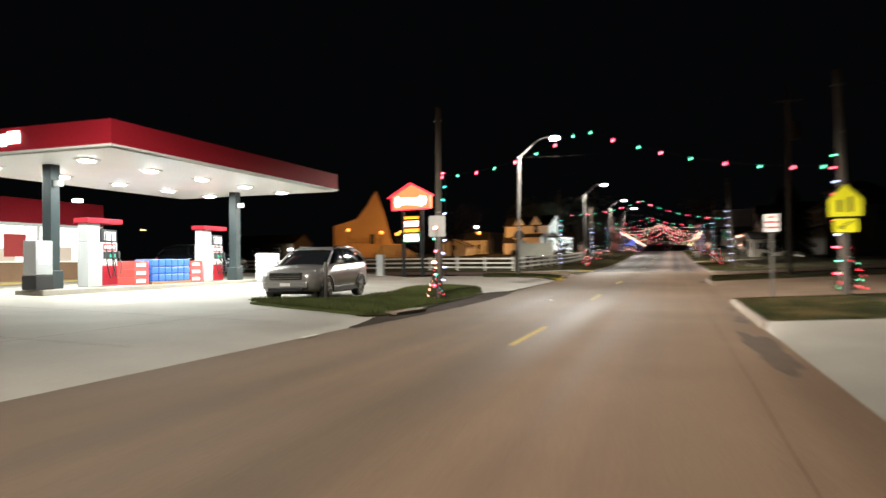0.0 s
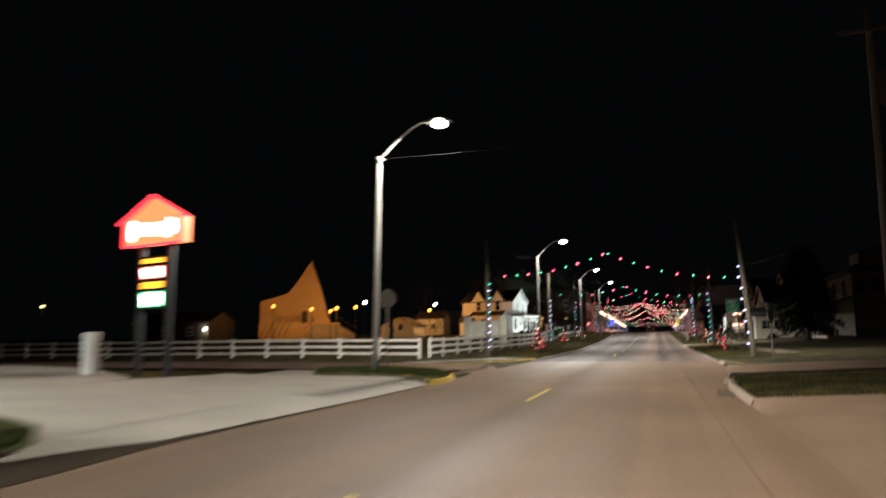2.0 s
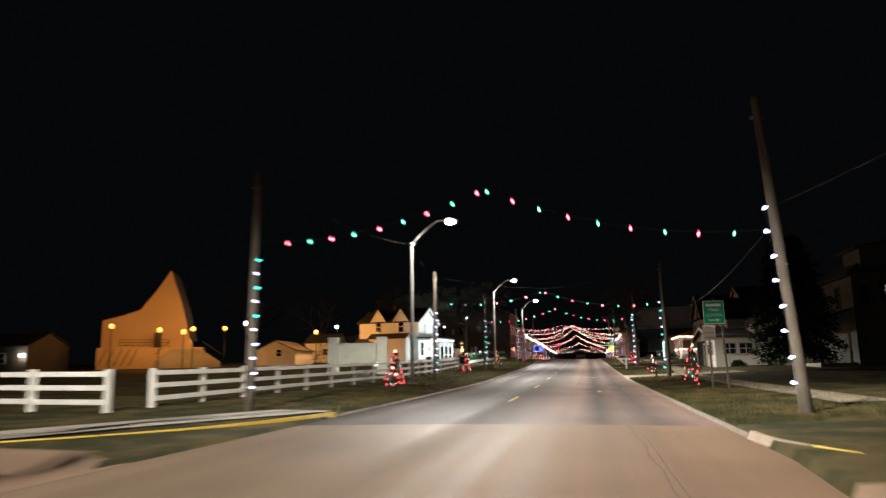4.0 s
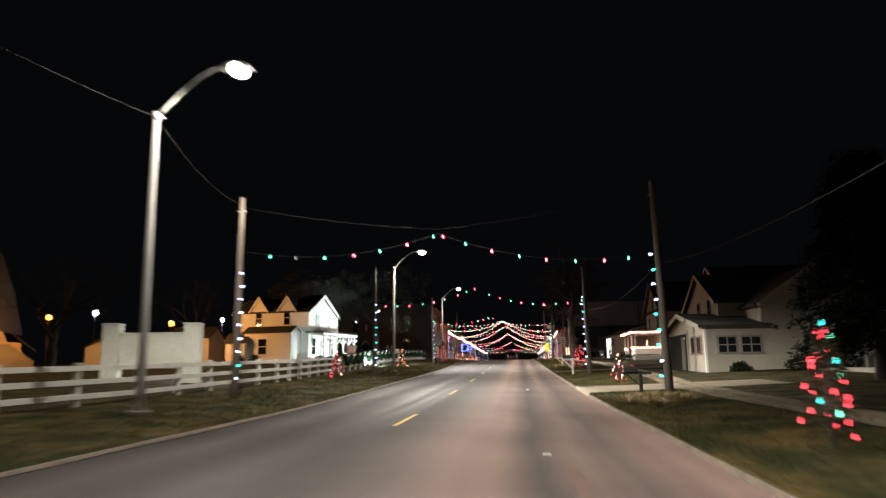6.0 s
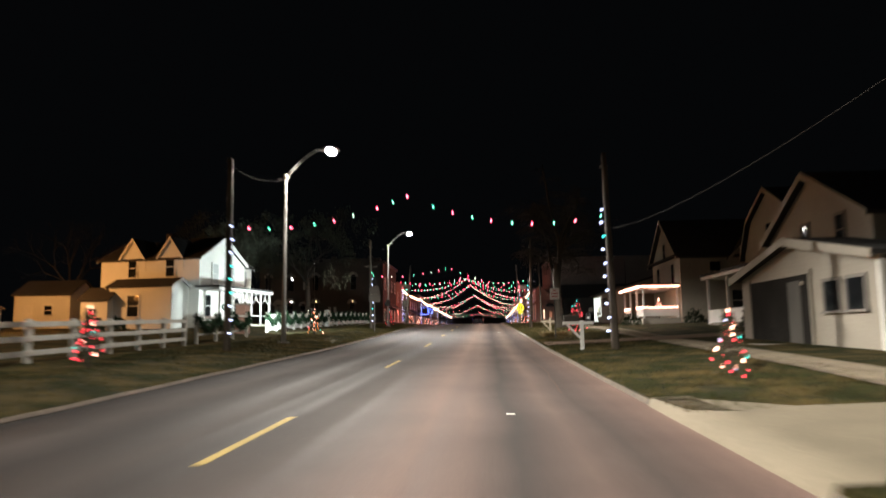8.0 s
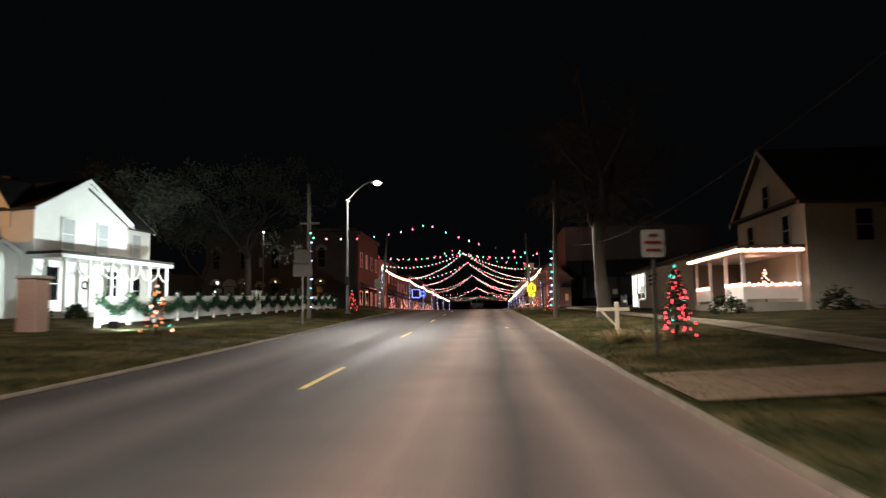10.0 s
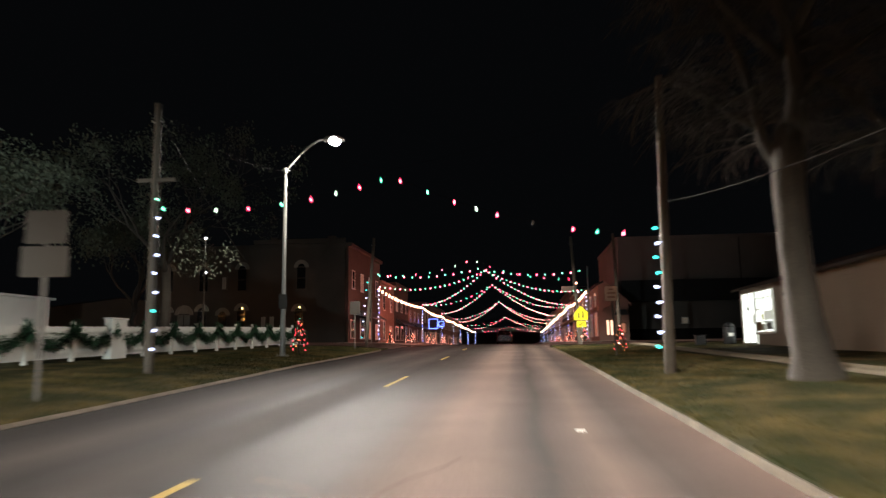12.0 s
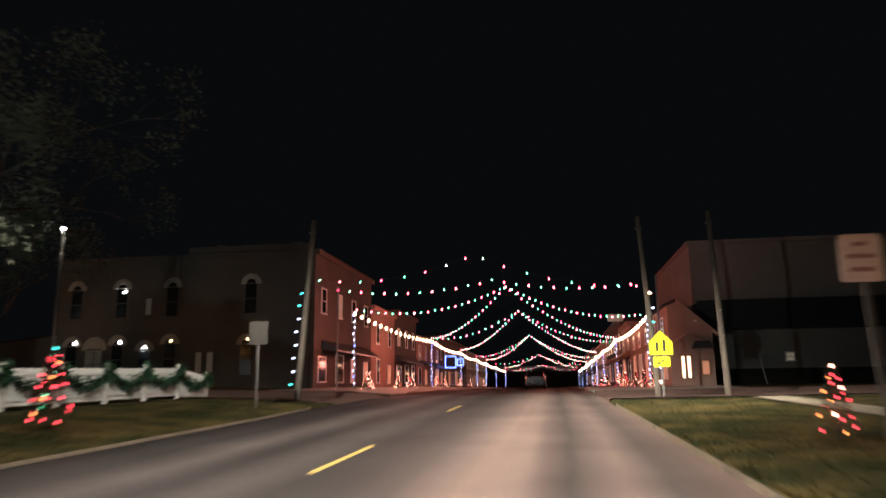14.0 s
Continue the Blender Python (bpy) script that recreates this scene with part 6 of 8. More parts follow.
def flood_light(x, y, aim, power, cone, label, up=0.0):
    """A small flood light on a stake, turned towards its aim in the plan."""
    z = ground_z(x, y) + up
    d = Vector((aim[0] - x, aim[1] - y, 0)).normalized()
    ob = thing("flood_light", (x, y, z), label, "flood light", turn=math.degrees(math.atan2(d.y, d.x)))
    part("housing", cbox(-0.1, 0.1, -0.16, 0.16, 0.12, 0.36, 0.02), BLACK, ob)
    part("stake", ctube([(0, 0, -0.1 - (up if up < 1 else 0.0)), (0, 0, 0.13)], 0.02, 6), BLACK, ob)
    part("lens", cbox(0.102, 0.12, -0.13, 0.13, 0.15, 0.33), LED_FACE, ob, "glowing lens")
    lamp("flood_lamp", "SPOT", (x + d.x * 0.2, y + d.y * 0.2, z + 0.34), power, (0.86, 1.0, 1.0), aim, 0.08, cone, 0.6)


fz2 = ground_z(-16, 130)
flood_light(-14.62, 137.2, (-22.2, 139.4, fz2 + 3.4), FLOOD_POWER * 0.4, 125, "small flood light clamped to a fence post, aimed at the farmhouse", 1.18)
flood_light(-12.6, 123.0, (-14.8, 133.0, fz2 + 0.7), FLOOD_POWER * 0.42, 90, "small ground flood light aimed along the garlanded fence")
flood_light(-16.8, 95.4, (-17.1, 92.0, ground_z(-17, 91) + 1.0), 300.0, 110, "bright light on a short stand beside the entrance wall", 0.4)

# low dark house far behind the fence with one bright wall light
ob = thing("background_house", local(-72.3, 117.0), "low dark house with one bright wall light", "house")
gable_block(ob, -8.0, 6.0, -3.5, 3.5, -0.3, 3.0, 4.6, "x", BRICK, 0.3, trim=False)
window(ob, "S", -3.51, 2.5, 0.9, 0.9, 1.2)
window(ob, "S", -3.51, -2.0, 0.9, 0.9, 1.2)
part("wall_light", cbox(5.2, 5.6, -3.7, -3.52, 1.7, 2.0, 0.02), LED_FACE, ob, "bright wall light")
lamp("house_wall_lamp", "POINT", (-66.9, 113.0, ground_z(-66.9, 113.0) + 1.8), 60, (1.0, 0.85, 0.6), size=0.1)

# yard light on a pole behind the fence
ob = thing("yard_light", local(-21.4, 165.5), "white yard light on a thin pole", "yard light")
part("pole", ctube([(0, 0, -0.2), (0, 0, 7.8)], [0.08, 0.05], 10), WOOD_POLE, ob)
part("head", ball(bmesh.new(), (0.05, -0.12, 7.72), 0.09, 0.7, 10, 8), LED_FACE, ob, "glowing white lamp head")
yz = ground_z(-21.4, 165.5)
lamp("yard_lamp", "POINT", (-21.2, 165.1, yz + 7.45), YARD_POWER, (0.88, 1.0, 1.0), size=0.2)

# outbuildings
for x, y, w, d, he, hr, axis, m, text in [(-39.4, 127.5, 5.6, 6.0, 1.8, 3.0, "y", SIDING, "white garage with a low gable"), (-38.3, 140.0, 5.0, 4.2, 2.85, 4.1, "x", SIDING, "long white shed lit orange by the car-park lamps"), (-29.95, 132.9, 2.1, 2.8, 2.2, 3.1, "x", SIDING, "small white shed lit orange beside the farmhouse")]:
    ob = thing("outbuilding", local(x, y), text, "outbuilding")
    gable_block(ob, -w / 2, w / 2, -d / 2, d / 2, -0.3, he, hr, axis, m, 0.2, trim=False)
    if w > 3:
        window(ob, "S", -d / 2 - 0.01, 0.6, 1.1, 0.7, 0.8)
    part("door", cbox(-w * 0.35, -w * 0.35 + 0.9, -d / 2 - 0.03, -d / 2 + 0.02, 0, 1.95, 0.01), TRIM, ob)

# white shed past the farmhouse
ob = thing("outbuilding", local(-32.9, 158.6), "low white shed with a pale flat roof", "outbuilding")
part("wall", cbox(-3, 3, -3, 3, -0.3, 3.0), SIDING, ob)
part("roof", cbox(-3.25, 3.25, -3.25, 3.25, 3.0, 3.14, 0.01), TRIM, ob)

# church with a steep sweeping gable
chz = ground_z(-54, 124)
ch = thing("church", (-54.0, 124.0, chz), "modern tan church with a tall sweeping gable over broad steps", "church", turn=25)
front = [(3.5, -0.5), (3.3, 1.6), (2.4, 3.7), (1.3, 8.3), (-0.3, 12.8), (-1.2, 11.4), (-2.0, 10.1), (-3.0, 8.7), (-3.9, 7.5), (-6.0, 6.75), (-8.4, 6.1), (-8.4, -0.5)]
part("wall", cprism(front, 1.2), TAN_WALL, ch, "broad tan gable wall")
for p, q in zip(front[2:10], front[3:11]):
    part("roof", cprism([(p[0], p[1] + 0.01), (q[0], q[1] + 0.01), (q[0] + 0.05, q[1] + 0.16), (p[0] + 0.05, p[1] + 0.16)], 9.0, Matrix.Translation((0, 0.15, 0))), SHINGLE, ch, "dark shingled roof slope")
part("plinth", cbox(-8.2, 4.4, -3.0, -0.02, -0.5, 2.5, 0.02), TAN_WALL, ch)
for k in range(9):
    part("step", cbox(0.4 - 0.17 * k, 4.2 + 0.33 * k, -3.4 - 0.36 * k, -3.02 - 0.36 * k, -0.4, 2.3 - 0.2 * k, 0.01), CONCRETE, ch, "broad pale step")
for x0, x1 in ((-5.6, -3.2), (-2.8, 0.2)):
    for k in range(4):
        x = x0 + (x1 - x0) * k / 3
        part("rail_post", ctube([(x, -2.9, 2.4), (x, -2.9, 3.5)], 0.035, 6), BLACK, ch)
    for z in (2.8, 3.15, 3.5):
        part("hand_rail", ctube([(x0, -2.9, z), (x1, -2.9, z)], 0.03, 6), BLACK, ch)
for k, xk in enumerate((-0.9, 7.0)):
    part("stair_rail", ctube([(0.4 if k == 0 else 4.3, -3.1, 3.3), (xk, -6.2, 1.5)], 0.035, 6), BLACK, ch)
part("dark_sign", cbox(-1.6, -0.7, -2.7, -2.5, 2.4, 4.4, 0.02), BLACK, ch, "dark upright sign block")
for k in range(5):
    part("ramp_brace", ctube([(-8.0 + k * 0.9, -3.05, 0.2), (-7.0 + k * 0.9, -3.05, 2.4)], 0.05, 6), BLACK, ch)


def globe_lamp(x, y, h, colour_mat, colour, power):
    ob = thing("lot_lamp", local(x, y), "slim car-park lamp post with a lit globe", "lamp post", "car-park lamps by the church")
    part("post", ctube([(0, 0, -0.2), (0, 0, h)], [0.07, 0.05], 8), BLACK, ob)
    part("globe", ball(bmesh.new(), (0, 0, h + 0.25), 0.27, 1.0, 12, 8), colour_mat, ob, "glowing globe")
    lamp("lot_light", "POINT", (x, y - 0.05, ground_z(x, y) + h + 0.8), power, colour, size=0.25)


for x, y, h, k in [(-55.4, 114.0, 4.9, 0.55), (-49.0, 114.0, 4.3, 0.6), (-45.9, 114.0, 4.0, 0.6), (-45.9, 116.0, 4.4, 0.6), (-47.0, 125.5, 4.7, 0.8)]:
    globe_lamp(x, y, h, SODIUM_FACE, SODIUM, SODIUM_POWER * k)
globe_lamp(-34.8, 127.0, 6.3 - ground_z(-34.8, 127.0), SODIUM_FACE, (1.0, 0.44, 0.13), SODIUM_POWER * 2.6)
globe_lamp(-52.0, 141.0, 6.0, LED_FACE, (0.9, 1, 1), SODIUM_POWER * 0.3)
globe_lamp(-44.8, 161.9, 9.25 - ground_z(-44.8, 161.9), LED_FACE, (0.95, 1, 0.95), SODIUM_POWER * 0.4)

# white house with a low front extension
z1 = 1.42
h1 = thing("white_house", (9.45, 97.3, z1), "white clapboard house with a low enclosed porch and steep gables", "house")
gable_block(h1, 0.0, 2.95, 0.0, 9.2, -0.1, 2.3, 3.15, "x", OLD_SIDING, 0.35)
window(h1, "S", -0.01, 1.1, 0.98, 0.84, 0.76, frame_mat=GREY_BLOCK, split=True)
window(h1, "S", -0.01, 2.28, 0.98, 0.9, 0.76, frame_mat=GREY_BLOCK, split=True)
window(h1, "W", -0.01, 2.4, 0.98, 0.82, 0.82, frame_mat=GREY_BLOCK, rails=False)
window(h1, "W", -0.01, 1.12, 0.98, 0.86, 0.82, frame_mat=GREY_BLOCK, rails=False)
# flat dark panel on the wall stands in for the bay's shaded inside
bay = part("porch_shade_panel", cbox(-0.03, 0.03, 3.65, 8.3, -0.1, 2.12), DARK_AND_SHADE, h1, "dark panel painted as the shaded porch bay")
part("door", cbox(-0.05, -0.032, 4.3, 5.2, -0.08, 1.95), DIM_SIDING, bay, "dim front door inside the porch bay")
part("porch_lamp", ball(bmesh.new(), (-0.1, 4.05, 1.85), 0.05, 1.2, 8, 6), WINDOW_DIM, bay, "small pale porch lamp")
for y in (3.62, 8.35):
    part("porch_post", cbox(-0.08, 0.02, y - 0.05, y + 0.05, -0.2, 2.25, 0.01), OLD_SIDING, h1)
part("corner_board", cbox(-0.03, 0.09, -0.03, 0.09, -0.1, 2.28), TRIM, h1, "pale corner board")
part("stair", cbox(-1.2, -0.02, 4.6, 6.2, -0.4, 0.05, 0.01), CONCRETE, h1)
part("stair", cbox(-1.6, -1.22, 4.6, 6.2, -0.4, -0.12, 0.01), CONCRETE, h1)
gable_block(h1, 1.65, 8.4, 3.2, 10.6, -0.1, 3.85, 5.72, "x", OLD_SIDING, 0.28)
window(h1, "W", 1.64, 5.0, 3.1, 0.5, 0.95, frame_mat=GREY_BLOCK)
window(h1, "W", 1.64, 7.4, 3.1, 0.5, 0.95, frame_mat=GREY_BLOCK)
gable_block(h1, 2.95, 8.1, 0.02, 6.0, -0.1, 3.5, 5.32, "y", OLD_SIDING, 0.3)
window(h1, "S", 0.01, 5.0, 3.05, 0.42, 1.12, frame_mat=GREY_BLOCK)
window(h1, "S", 0.01, 5.15, 0.7, 0.5, 1.15, frame_mat=GREY_BLOCK)
window(h1, "S", 0.01, 7.1, 0.7, 0.6, 1.15, frame_mat=GREY_BLOCK)
part("foundation", cbox(-0.04, 8.2, -0.03, 9.24, -0.9, -0.1), DARK_AND_SHADE, h1, "dark foundation course")

# gambrel house
z2 = ground_z(16, 119)
hg = thing("white_house", (15.75, 119.4, z2 - 0.2), "white gambrel-roofed house with a front porch", "house")
gab = [(-4.0, 4.3), (-2.8, 6.25), (0, 7.7), (2.8, 6.25), (4.0, 4.3)]
gable_block(hg, 0.0, 9.0, -4.0, 4.0, -0.3, 4.3, 7.7, "x", OLD_SIDING, 0.3, profile=gab)
window(hg, "W", -0.01, 0.0, 4.4, 0.9, 1.4, frame_mat=OLD_SIDING)
window(hg, "S", -4.01, 3.0, 0.9, 0.8, 1.5, frame_mat=OLD_SIDING)
porch(hg, -2.6, -0.02, -3.6, 3.6, 0.3, 2.9, [(-2.5, -3.4), (-2.5, 0.0), (-2.5, 3.4)])
part("porch_rail", cbox(-2.54, -2.46, -3.3, 3.3, 0.35, 1.1), TRIM, hg, "white solid porch parapet")
window(hg, "W", -0.01, -1.8, 0.9, 1.2, 1.4, frame_mat=OLD_SIDING)
part("porch_lamp", ball(bmesh.new(), (-0.3, 1.8, 2.3), 0.08, 1.0, 8, 6), BULB_WARM, hg, "small warm porch lamp")

# house with the lit porch
z3 = 2.48
h2 = thing("white_house", (14.1, 136.0, z3), "tall white house with a porch edged in warm lights", "house")
gable_block(h2, 0.0, 10.0, -4.2, 4.2, -0.3, 4.85, 8.0, "x", OLD_SIDING, 0.35)
window(h2, "W", -0.01, 0.0, 5.0, 0.7, 1.2, frame_mat=OLD_SIDING)
window(h2, "W", -0.01, -2.2, 3.0, 0.75, 1.4, frame_mat=OLD_SIDING)
window(h2, "W", -0.01, 2.2, 3.0, 0.75, 1.4, frame_mat=OLD_SIDING)
window(h2, "S", -4.21, 2.5, 3.0, 0.75, 1.4, frame_mat=OLD_SIDING)
window(h2, "S", -4.21, 4.0, 0.8, 0.8, 1.5, frame_mat=OLD_SIDING)
part("pent_roof", cbox(-0.45, -0.01, -4.4, 4.4, 4.8, 4.95, 0.02), SHINGLE, h2)
gable_block(h2, 3.5, 7.5, -4.3, -1.0, 4.0, 4.6, 6.6, "y", OLD_SIDING, 0.25)
window(h2, "S", -4.31, 5.5, 4.9, 0.7, 0.8, frame_mat=OLD_SIDING)
pp = [(-2.6, -3.6), (-2.6, -1.3), (-2.6, 1.1), (-2.6, 3.4), (-0.15, -3.6)]
porch(h2, -2.7, -0.02, -3.8, 3.6, 0.35, 2.55, pp)
for (xa, ya), (xb, yb) in (((-2.6, -3.6), (-2.6, -1.3)), ((-2.6, 1.1), (-2.6, 3.4)), ((-2.6, -3.6), (-0.15, -3.6))):
    part("porch_rail", cbox(min(xa, xb) - 0.03, max(xa, xb) + 0.03, min(ya, yb) - 0.03, max(ya, yb) + 0.03, 0.5, 1.15), TRIM, h2, "white slatted porch rail")


def light_run(name, pts, spacing, mesh, label, at, limit=300):
    ob = thing(name, at, label, "light string")
    at = Vector(at)
    pts = [Vector(p) for p in pts]
    part("cord", ctube([p - at for p in pts], 0.008, 4), WIRE, ob)
    k = 0
    for a, b in zip(pts, pts[1:]):
        n = max(1, round((b - a).length / spacing))
        for i in range(n):
            p = a.lerp(b, (i + 0.5) / n)
            bu = part("bulb", mesh, None, ob)
            bu.location = p - at + Vector((0, 0, 0.03 * math.sin(k * 2.4)))
            k += 1
    return ob


o = Vector((14.1, 136.0, z3))
light_run("porch_light_string", [o + Vector(p) for p in ((-0.1, -4.1, 2.72), (-2.95, -4.1, 2.72), (-2.95, 3.9, 2.72))], 0.16, WARM_B, "dense row of warm white bulbs along the porch eave", o)
light_run("porch_light_string", [o + Vector(p) for p in ((-0.1, -3.66, 1.2), (-2.68, -3.66, 1.2), (-2.68, -1.3, 1.2))], 0.2, WARM_B, "row of warm white bulbs on the porch rail", o)
light_run("porch_light_string", [o + Vector(p) for p in ((-2.68, 1.1, 1.2), (-2.68, 3.4, 1.2))], 0.2, WARM_B, "row of warm white bulbs on the porch rail", o)
lamp("porch_glow", "POINT", (o.x - 1.5, o.y - 2.0, o.z + 2.3), 22, (1.0, 0.45, 0.28), size=0.3)

# dark corner house
czz = ground_z(18, 90) - 0.1
ob = thing("corner_house", (16.0, 87.0, czz), "two-storey grey corner house with a hipped roof and dormer", "house")
part("wall", cbox(0.0, 9.0, 0.0, 9.0, -0.4, 5.5), DIM_SIDING, ob)


def hip_roof(parent, x0, x1, y0, y1, z, zr, over, name="roof"):
    """A low hipped roof with a soffit board."""
    bm = bmesh.new()
    w, d = x1 - x0 + 2 * over, y1 - y0 + 2 * over
    run = min(w, d) / 2 * 0.9
    base = [(x0 - over, y0 - over), (x1 + over, y0 - over), (x1 + over, y1 + over), (x0 - over, y1 + over)]
    top = [(x0 - over + run, y0 - over + run), (x1 + over - run, y0 - over + run), (x1 + over - run, y1 + over - run), (x0 - over + run, y1 + over - run)]
    a = [bm.verts.new((x, y, z + 0.14)) for x, y in base]
    b = [bm.verts.new((x, y, zr)) for x, y in top]
    c = [bm.verts.new((x, y, z)) for x, y in base]
    bm.faces.new(b)
    bm.faces.new(list(reversed(c)))
    for i in range(4):
        j = (i + 1) % 4
        bm.faces.new((a[i], a[j], b[j], b[i]))
        bm.faces.new((c[i], c[j], a[j], a[i]))
    rf = part(name, bm, SHINGLE, parent, "dark hipped roof")
    part("soffit", cbox(x0 - over + 0.01, x1 + over - 0.01, y0 - over - 0.01, y1 + over + 0.01, z - 0.02, z + 0.12), DIM_SIDING, rf, "pale eave board")
    return rf


hip_roof(ob, 0.0, 9.0, 0.0, 9.0, 5.5, 8.6, 0.4)
part("dormer", cbox(0.75, 3.6, 0.3, 3.2, 5.6, 7.25), DIM_SIDING, ob, "grey dormer box")
hip_roof(ob, 0.75, 3.6, 0.3, 3.2, 7.25, 7.8, 0.35, "dormer_roof")
window(ob, "S", -0.01, 0.65, 3.75, 0.5, 1.1, frame_mat=DIM_SIDING)
window(ob, "S", -0.01, 1.75, 3.95, 0.5, 1.2, frame_mat=DIM_SIDING)
window(ob, "S", -0.01, 5.6, 3.8, 0.7, 1.2, frame_mat=DIM_SIDING)
window(ob, "W", -0.01, 2.6, 3.7, 0.8, 1.3, frame_mat=DIM_SIDING)
window(ob, "W", -0.01, 6.2, 3.7, 0.8, 1.3, frame_mat=DIM_SIDING)
part("porch_roof", cprism([(-2.2, 2.75), (0.0, 3.5), (0.0, 3.6), (-2.3, 2.88)], 8.6, Matrix.Translation((0, 0.2, 0))), SHINGLE, ob, "dark sloping porch roof")
part("porch_floor", cbox(-2.1, -0.01, 0.3, 8.7, -0.4, 0.25, 0.01), CONCRETE, ob)
for y in (0.45, 3.2, 5.9, 8.6):
    part("porch_post", cbox(-2.05, -1.85, y - 0.1, y + 0.1, 0.25, 2.76, 0.012), DIM_SIDING, ob, "pale porch post")
part("porch_rail", cbox(-2.0, -1.9, 0.5, 8.5, 0.75, 0.85), DIM_SIDING, ob)

# low shop with the bright glass front
zs = ground_z(11.8, 154) - 0.06
ob = thing("roadside_shop", (11.75, 150.0, zs), "low grey shop with one brightly lit glass front", "shop")
gable_block(ob, 0.0, 10.0, -9.0, 8.2, -0.3, 2.95, 4.4, "y", SHOP_WALL, 0.35, trim=False)
dr = part("door", cbox(-0.05, -0.012, 5.7, 7.7, 0.08, 2.68), SHOP_FRONT, ob, "bright white lit door bay")
for y in (5.7, 6.7, 7.7):
    part("door_frame", cbox(-0.09, -0.052, y - 0.05, y + 0.05, 0.08, 2.72), TRIM, dr, "white door frame")
part("kick_plate", cbox(-0.08, -0.052, 5.75, 7.65, 0.08, 0.2), GREY_BLOCK, dr)
part("notice", cbox(-0.07, -0.052, 6.6, 6.95, 1.85, 2.0), SIGN_INK, dr, "dark door notice")
part("notice", cbox(-0.07, -0.052, 5.85, 6.2, 1.1, 1.6), SHOP_DIM, dr, "softly glowing pale notice")
win = part("show_window", cbox(-0.05, -0.012, 3.3, 5.64, 0.72, 2.66), SHOP_FRONT, ob, "bright glazed show window")
part("window_sill", cbox(-0.14, -0.052, 3.2, 5.66, 0.6, 0.7, 0.01), TRIM, win)
part("head_rail", cbox(-0.09, -0.052, 3.3, 5.64, 2.3, 2.36), SHOP_DIM, win)
for y in (3.26, 4.45, 5.6):
    part("mullion", cbox(-0.09, -0.052, y - 0.04, y + 0.04, 0.72, 2.7), TRIM, win)
for y, z, w, h, m in [(3.1, 1.25, 1.6, 0.45, SHOP_DIM), (3.2, 0.8, 1.3, 0.35, GREY_BLOCK), (4.9, 0.78, 0.5, 0.3, STONE_WALL), (5.5, 0.76, 1.1, 0.42, WOODFRONT), (5.2, 1.25, 0.3, 0.3, SIGN_YELLOW), (5.6, 1.75, 0.8, 0.1, SHOP_DIM)]:
    part("display_item", cbox(-0.085, -0.052, 3.35 + (y - 3.0) * 0.62, 3.35 + (y + w - 3.0) * 0.62, z, z + h, 0.005), m, win, "goods on the window shelf")
part("shelf", cbox(-0.09, -0.052, 3.3, 5.64, 1.16, 1.2), GREY_BLOCK, win)
for k, z in enumerate((2.25, 1.95, 1.65)):
    part("wall_sign_bar", cbox(-0.03, -0.005, -0.4 + 0.2 * k, 2.2 - 0.15 * k, z, z + 0.16), DARK_AND_SHADE, ob, "dark wall lettering, drawn as plain bars")
barrel = thing("litter_barrel", (11.0, 157.9, ground_z(11.0, 157.9)), "dark domed litter barrel with a pale label by the shop door", "litter bin")
part("drum", ctube([(0, 0, 0), (0, 0, 0.05), (0, 0, 0.85), (0, 0, 0.88)], [0.29, 0.31, 0.31, 0.29], 18), BLACK, barrel)
part("dome", ctube([(0, 0, 0.885), (0, 0, 1.02), (0, 0, 1.12)], [0.3, 0.25, 0.1], 18), BLACK, barrel)
part("paper_label", cbox(-0.12, 0.12, -0.325, -0.312, 0.4, 0.58), SIGN_WHITE, barrel, "pale paper label")
lamp("shop_glow", "AREA", (11.55, 155.2, zs + 1.9), 30, (0.93, 1, 0.97), (5.0, 155.2, zs + 0.4), 2.0)
ob = thing("litter_bin", local(9.4, 157.5), "dark square litter bin on the footpath", "bin")
part("body", cbox(-0.24, 0.24, -0.24, 0.24, 0, 0.46, 0.04), BLACK, ob)
part("lid", cbox(-0.27, 0.27, -0.27, 0.27, 0.462, 0.52, 0.02), BLACK, ob)

# mailboxes
def mailbox(x, y, turn, m=BLACK, wood=WOOD_POLE, plank=False):
    ob = thing("mailbox", local(x, y), "pale timber mailbox post with a diagonal brace" if plank else "dark mailbox on a wooden post by the kerb", "mailbox", turn=turn)
    part("post", cbox(-0.06, 0.06, -0.06, 0.06, -0.2, 1.15 if plank else 1.0, 0.01), wood, ob)
    part("arm", cbox(-0.65, 0.4, -0.045, 0.045, 0.86, 0.97, 0.01), wood, ob)
    part("brace", ctube([(-0.5, 0, 0.86), (-0.05, 0, 0.4)], 0.045, 4), wood, ob)
    if not plank:
        bm = bmesh.new()
        prism(bm, [(-0.1, 0), (0.1, 0), (0.1, 0.12)] + [(0.1 * math.cos(a), 0.12 + 0.1 * math.sin(a)) for a in (math.pi * k / 8 for k in range(1, 8))] + [(-0.1, 0.12)], 0.5, Matrix.Translation((-0.6, 0, 0.975)) @ pose(0, 0, 0, 0, 0, -90))
        bx = part("box", bm, m, ob)
        part("flag", cbox(-0.3, -0.2, 0.101, 0.107, 1.1, 1.25), SIGN_RED, bx)
    return ob


mailbox(3.8, 83.0, 0, DARK_AND_SHADE, DARK_AND_SHADE).scale = (0.85, 0.85, 0.75)
mailbox(3.2, 104.3, 0, ALU, WHITE_PAINT)
mailbox(3.45, 119.3, 0, BLACK, PALE_WOOD, True).scale = (0.82, 0.82, 0.84)


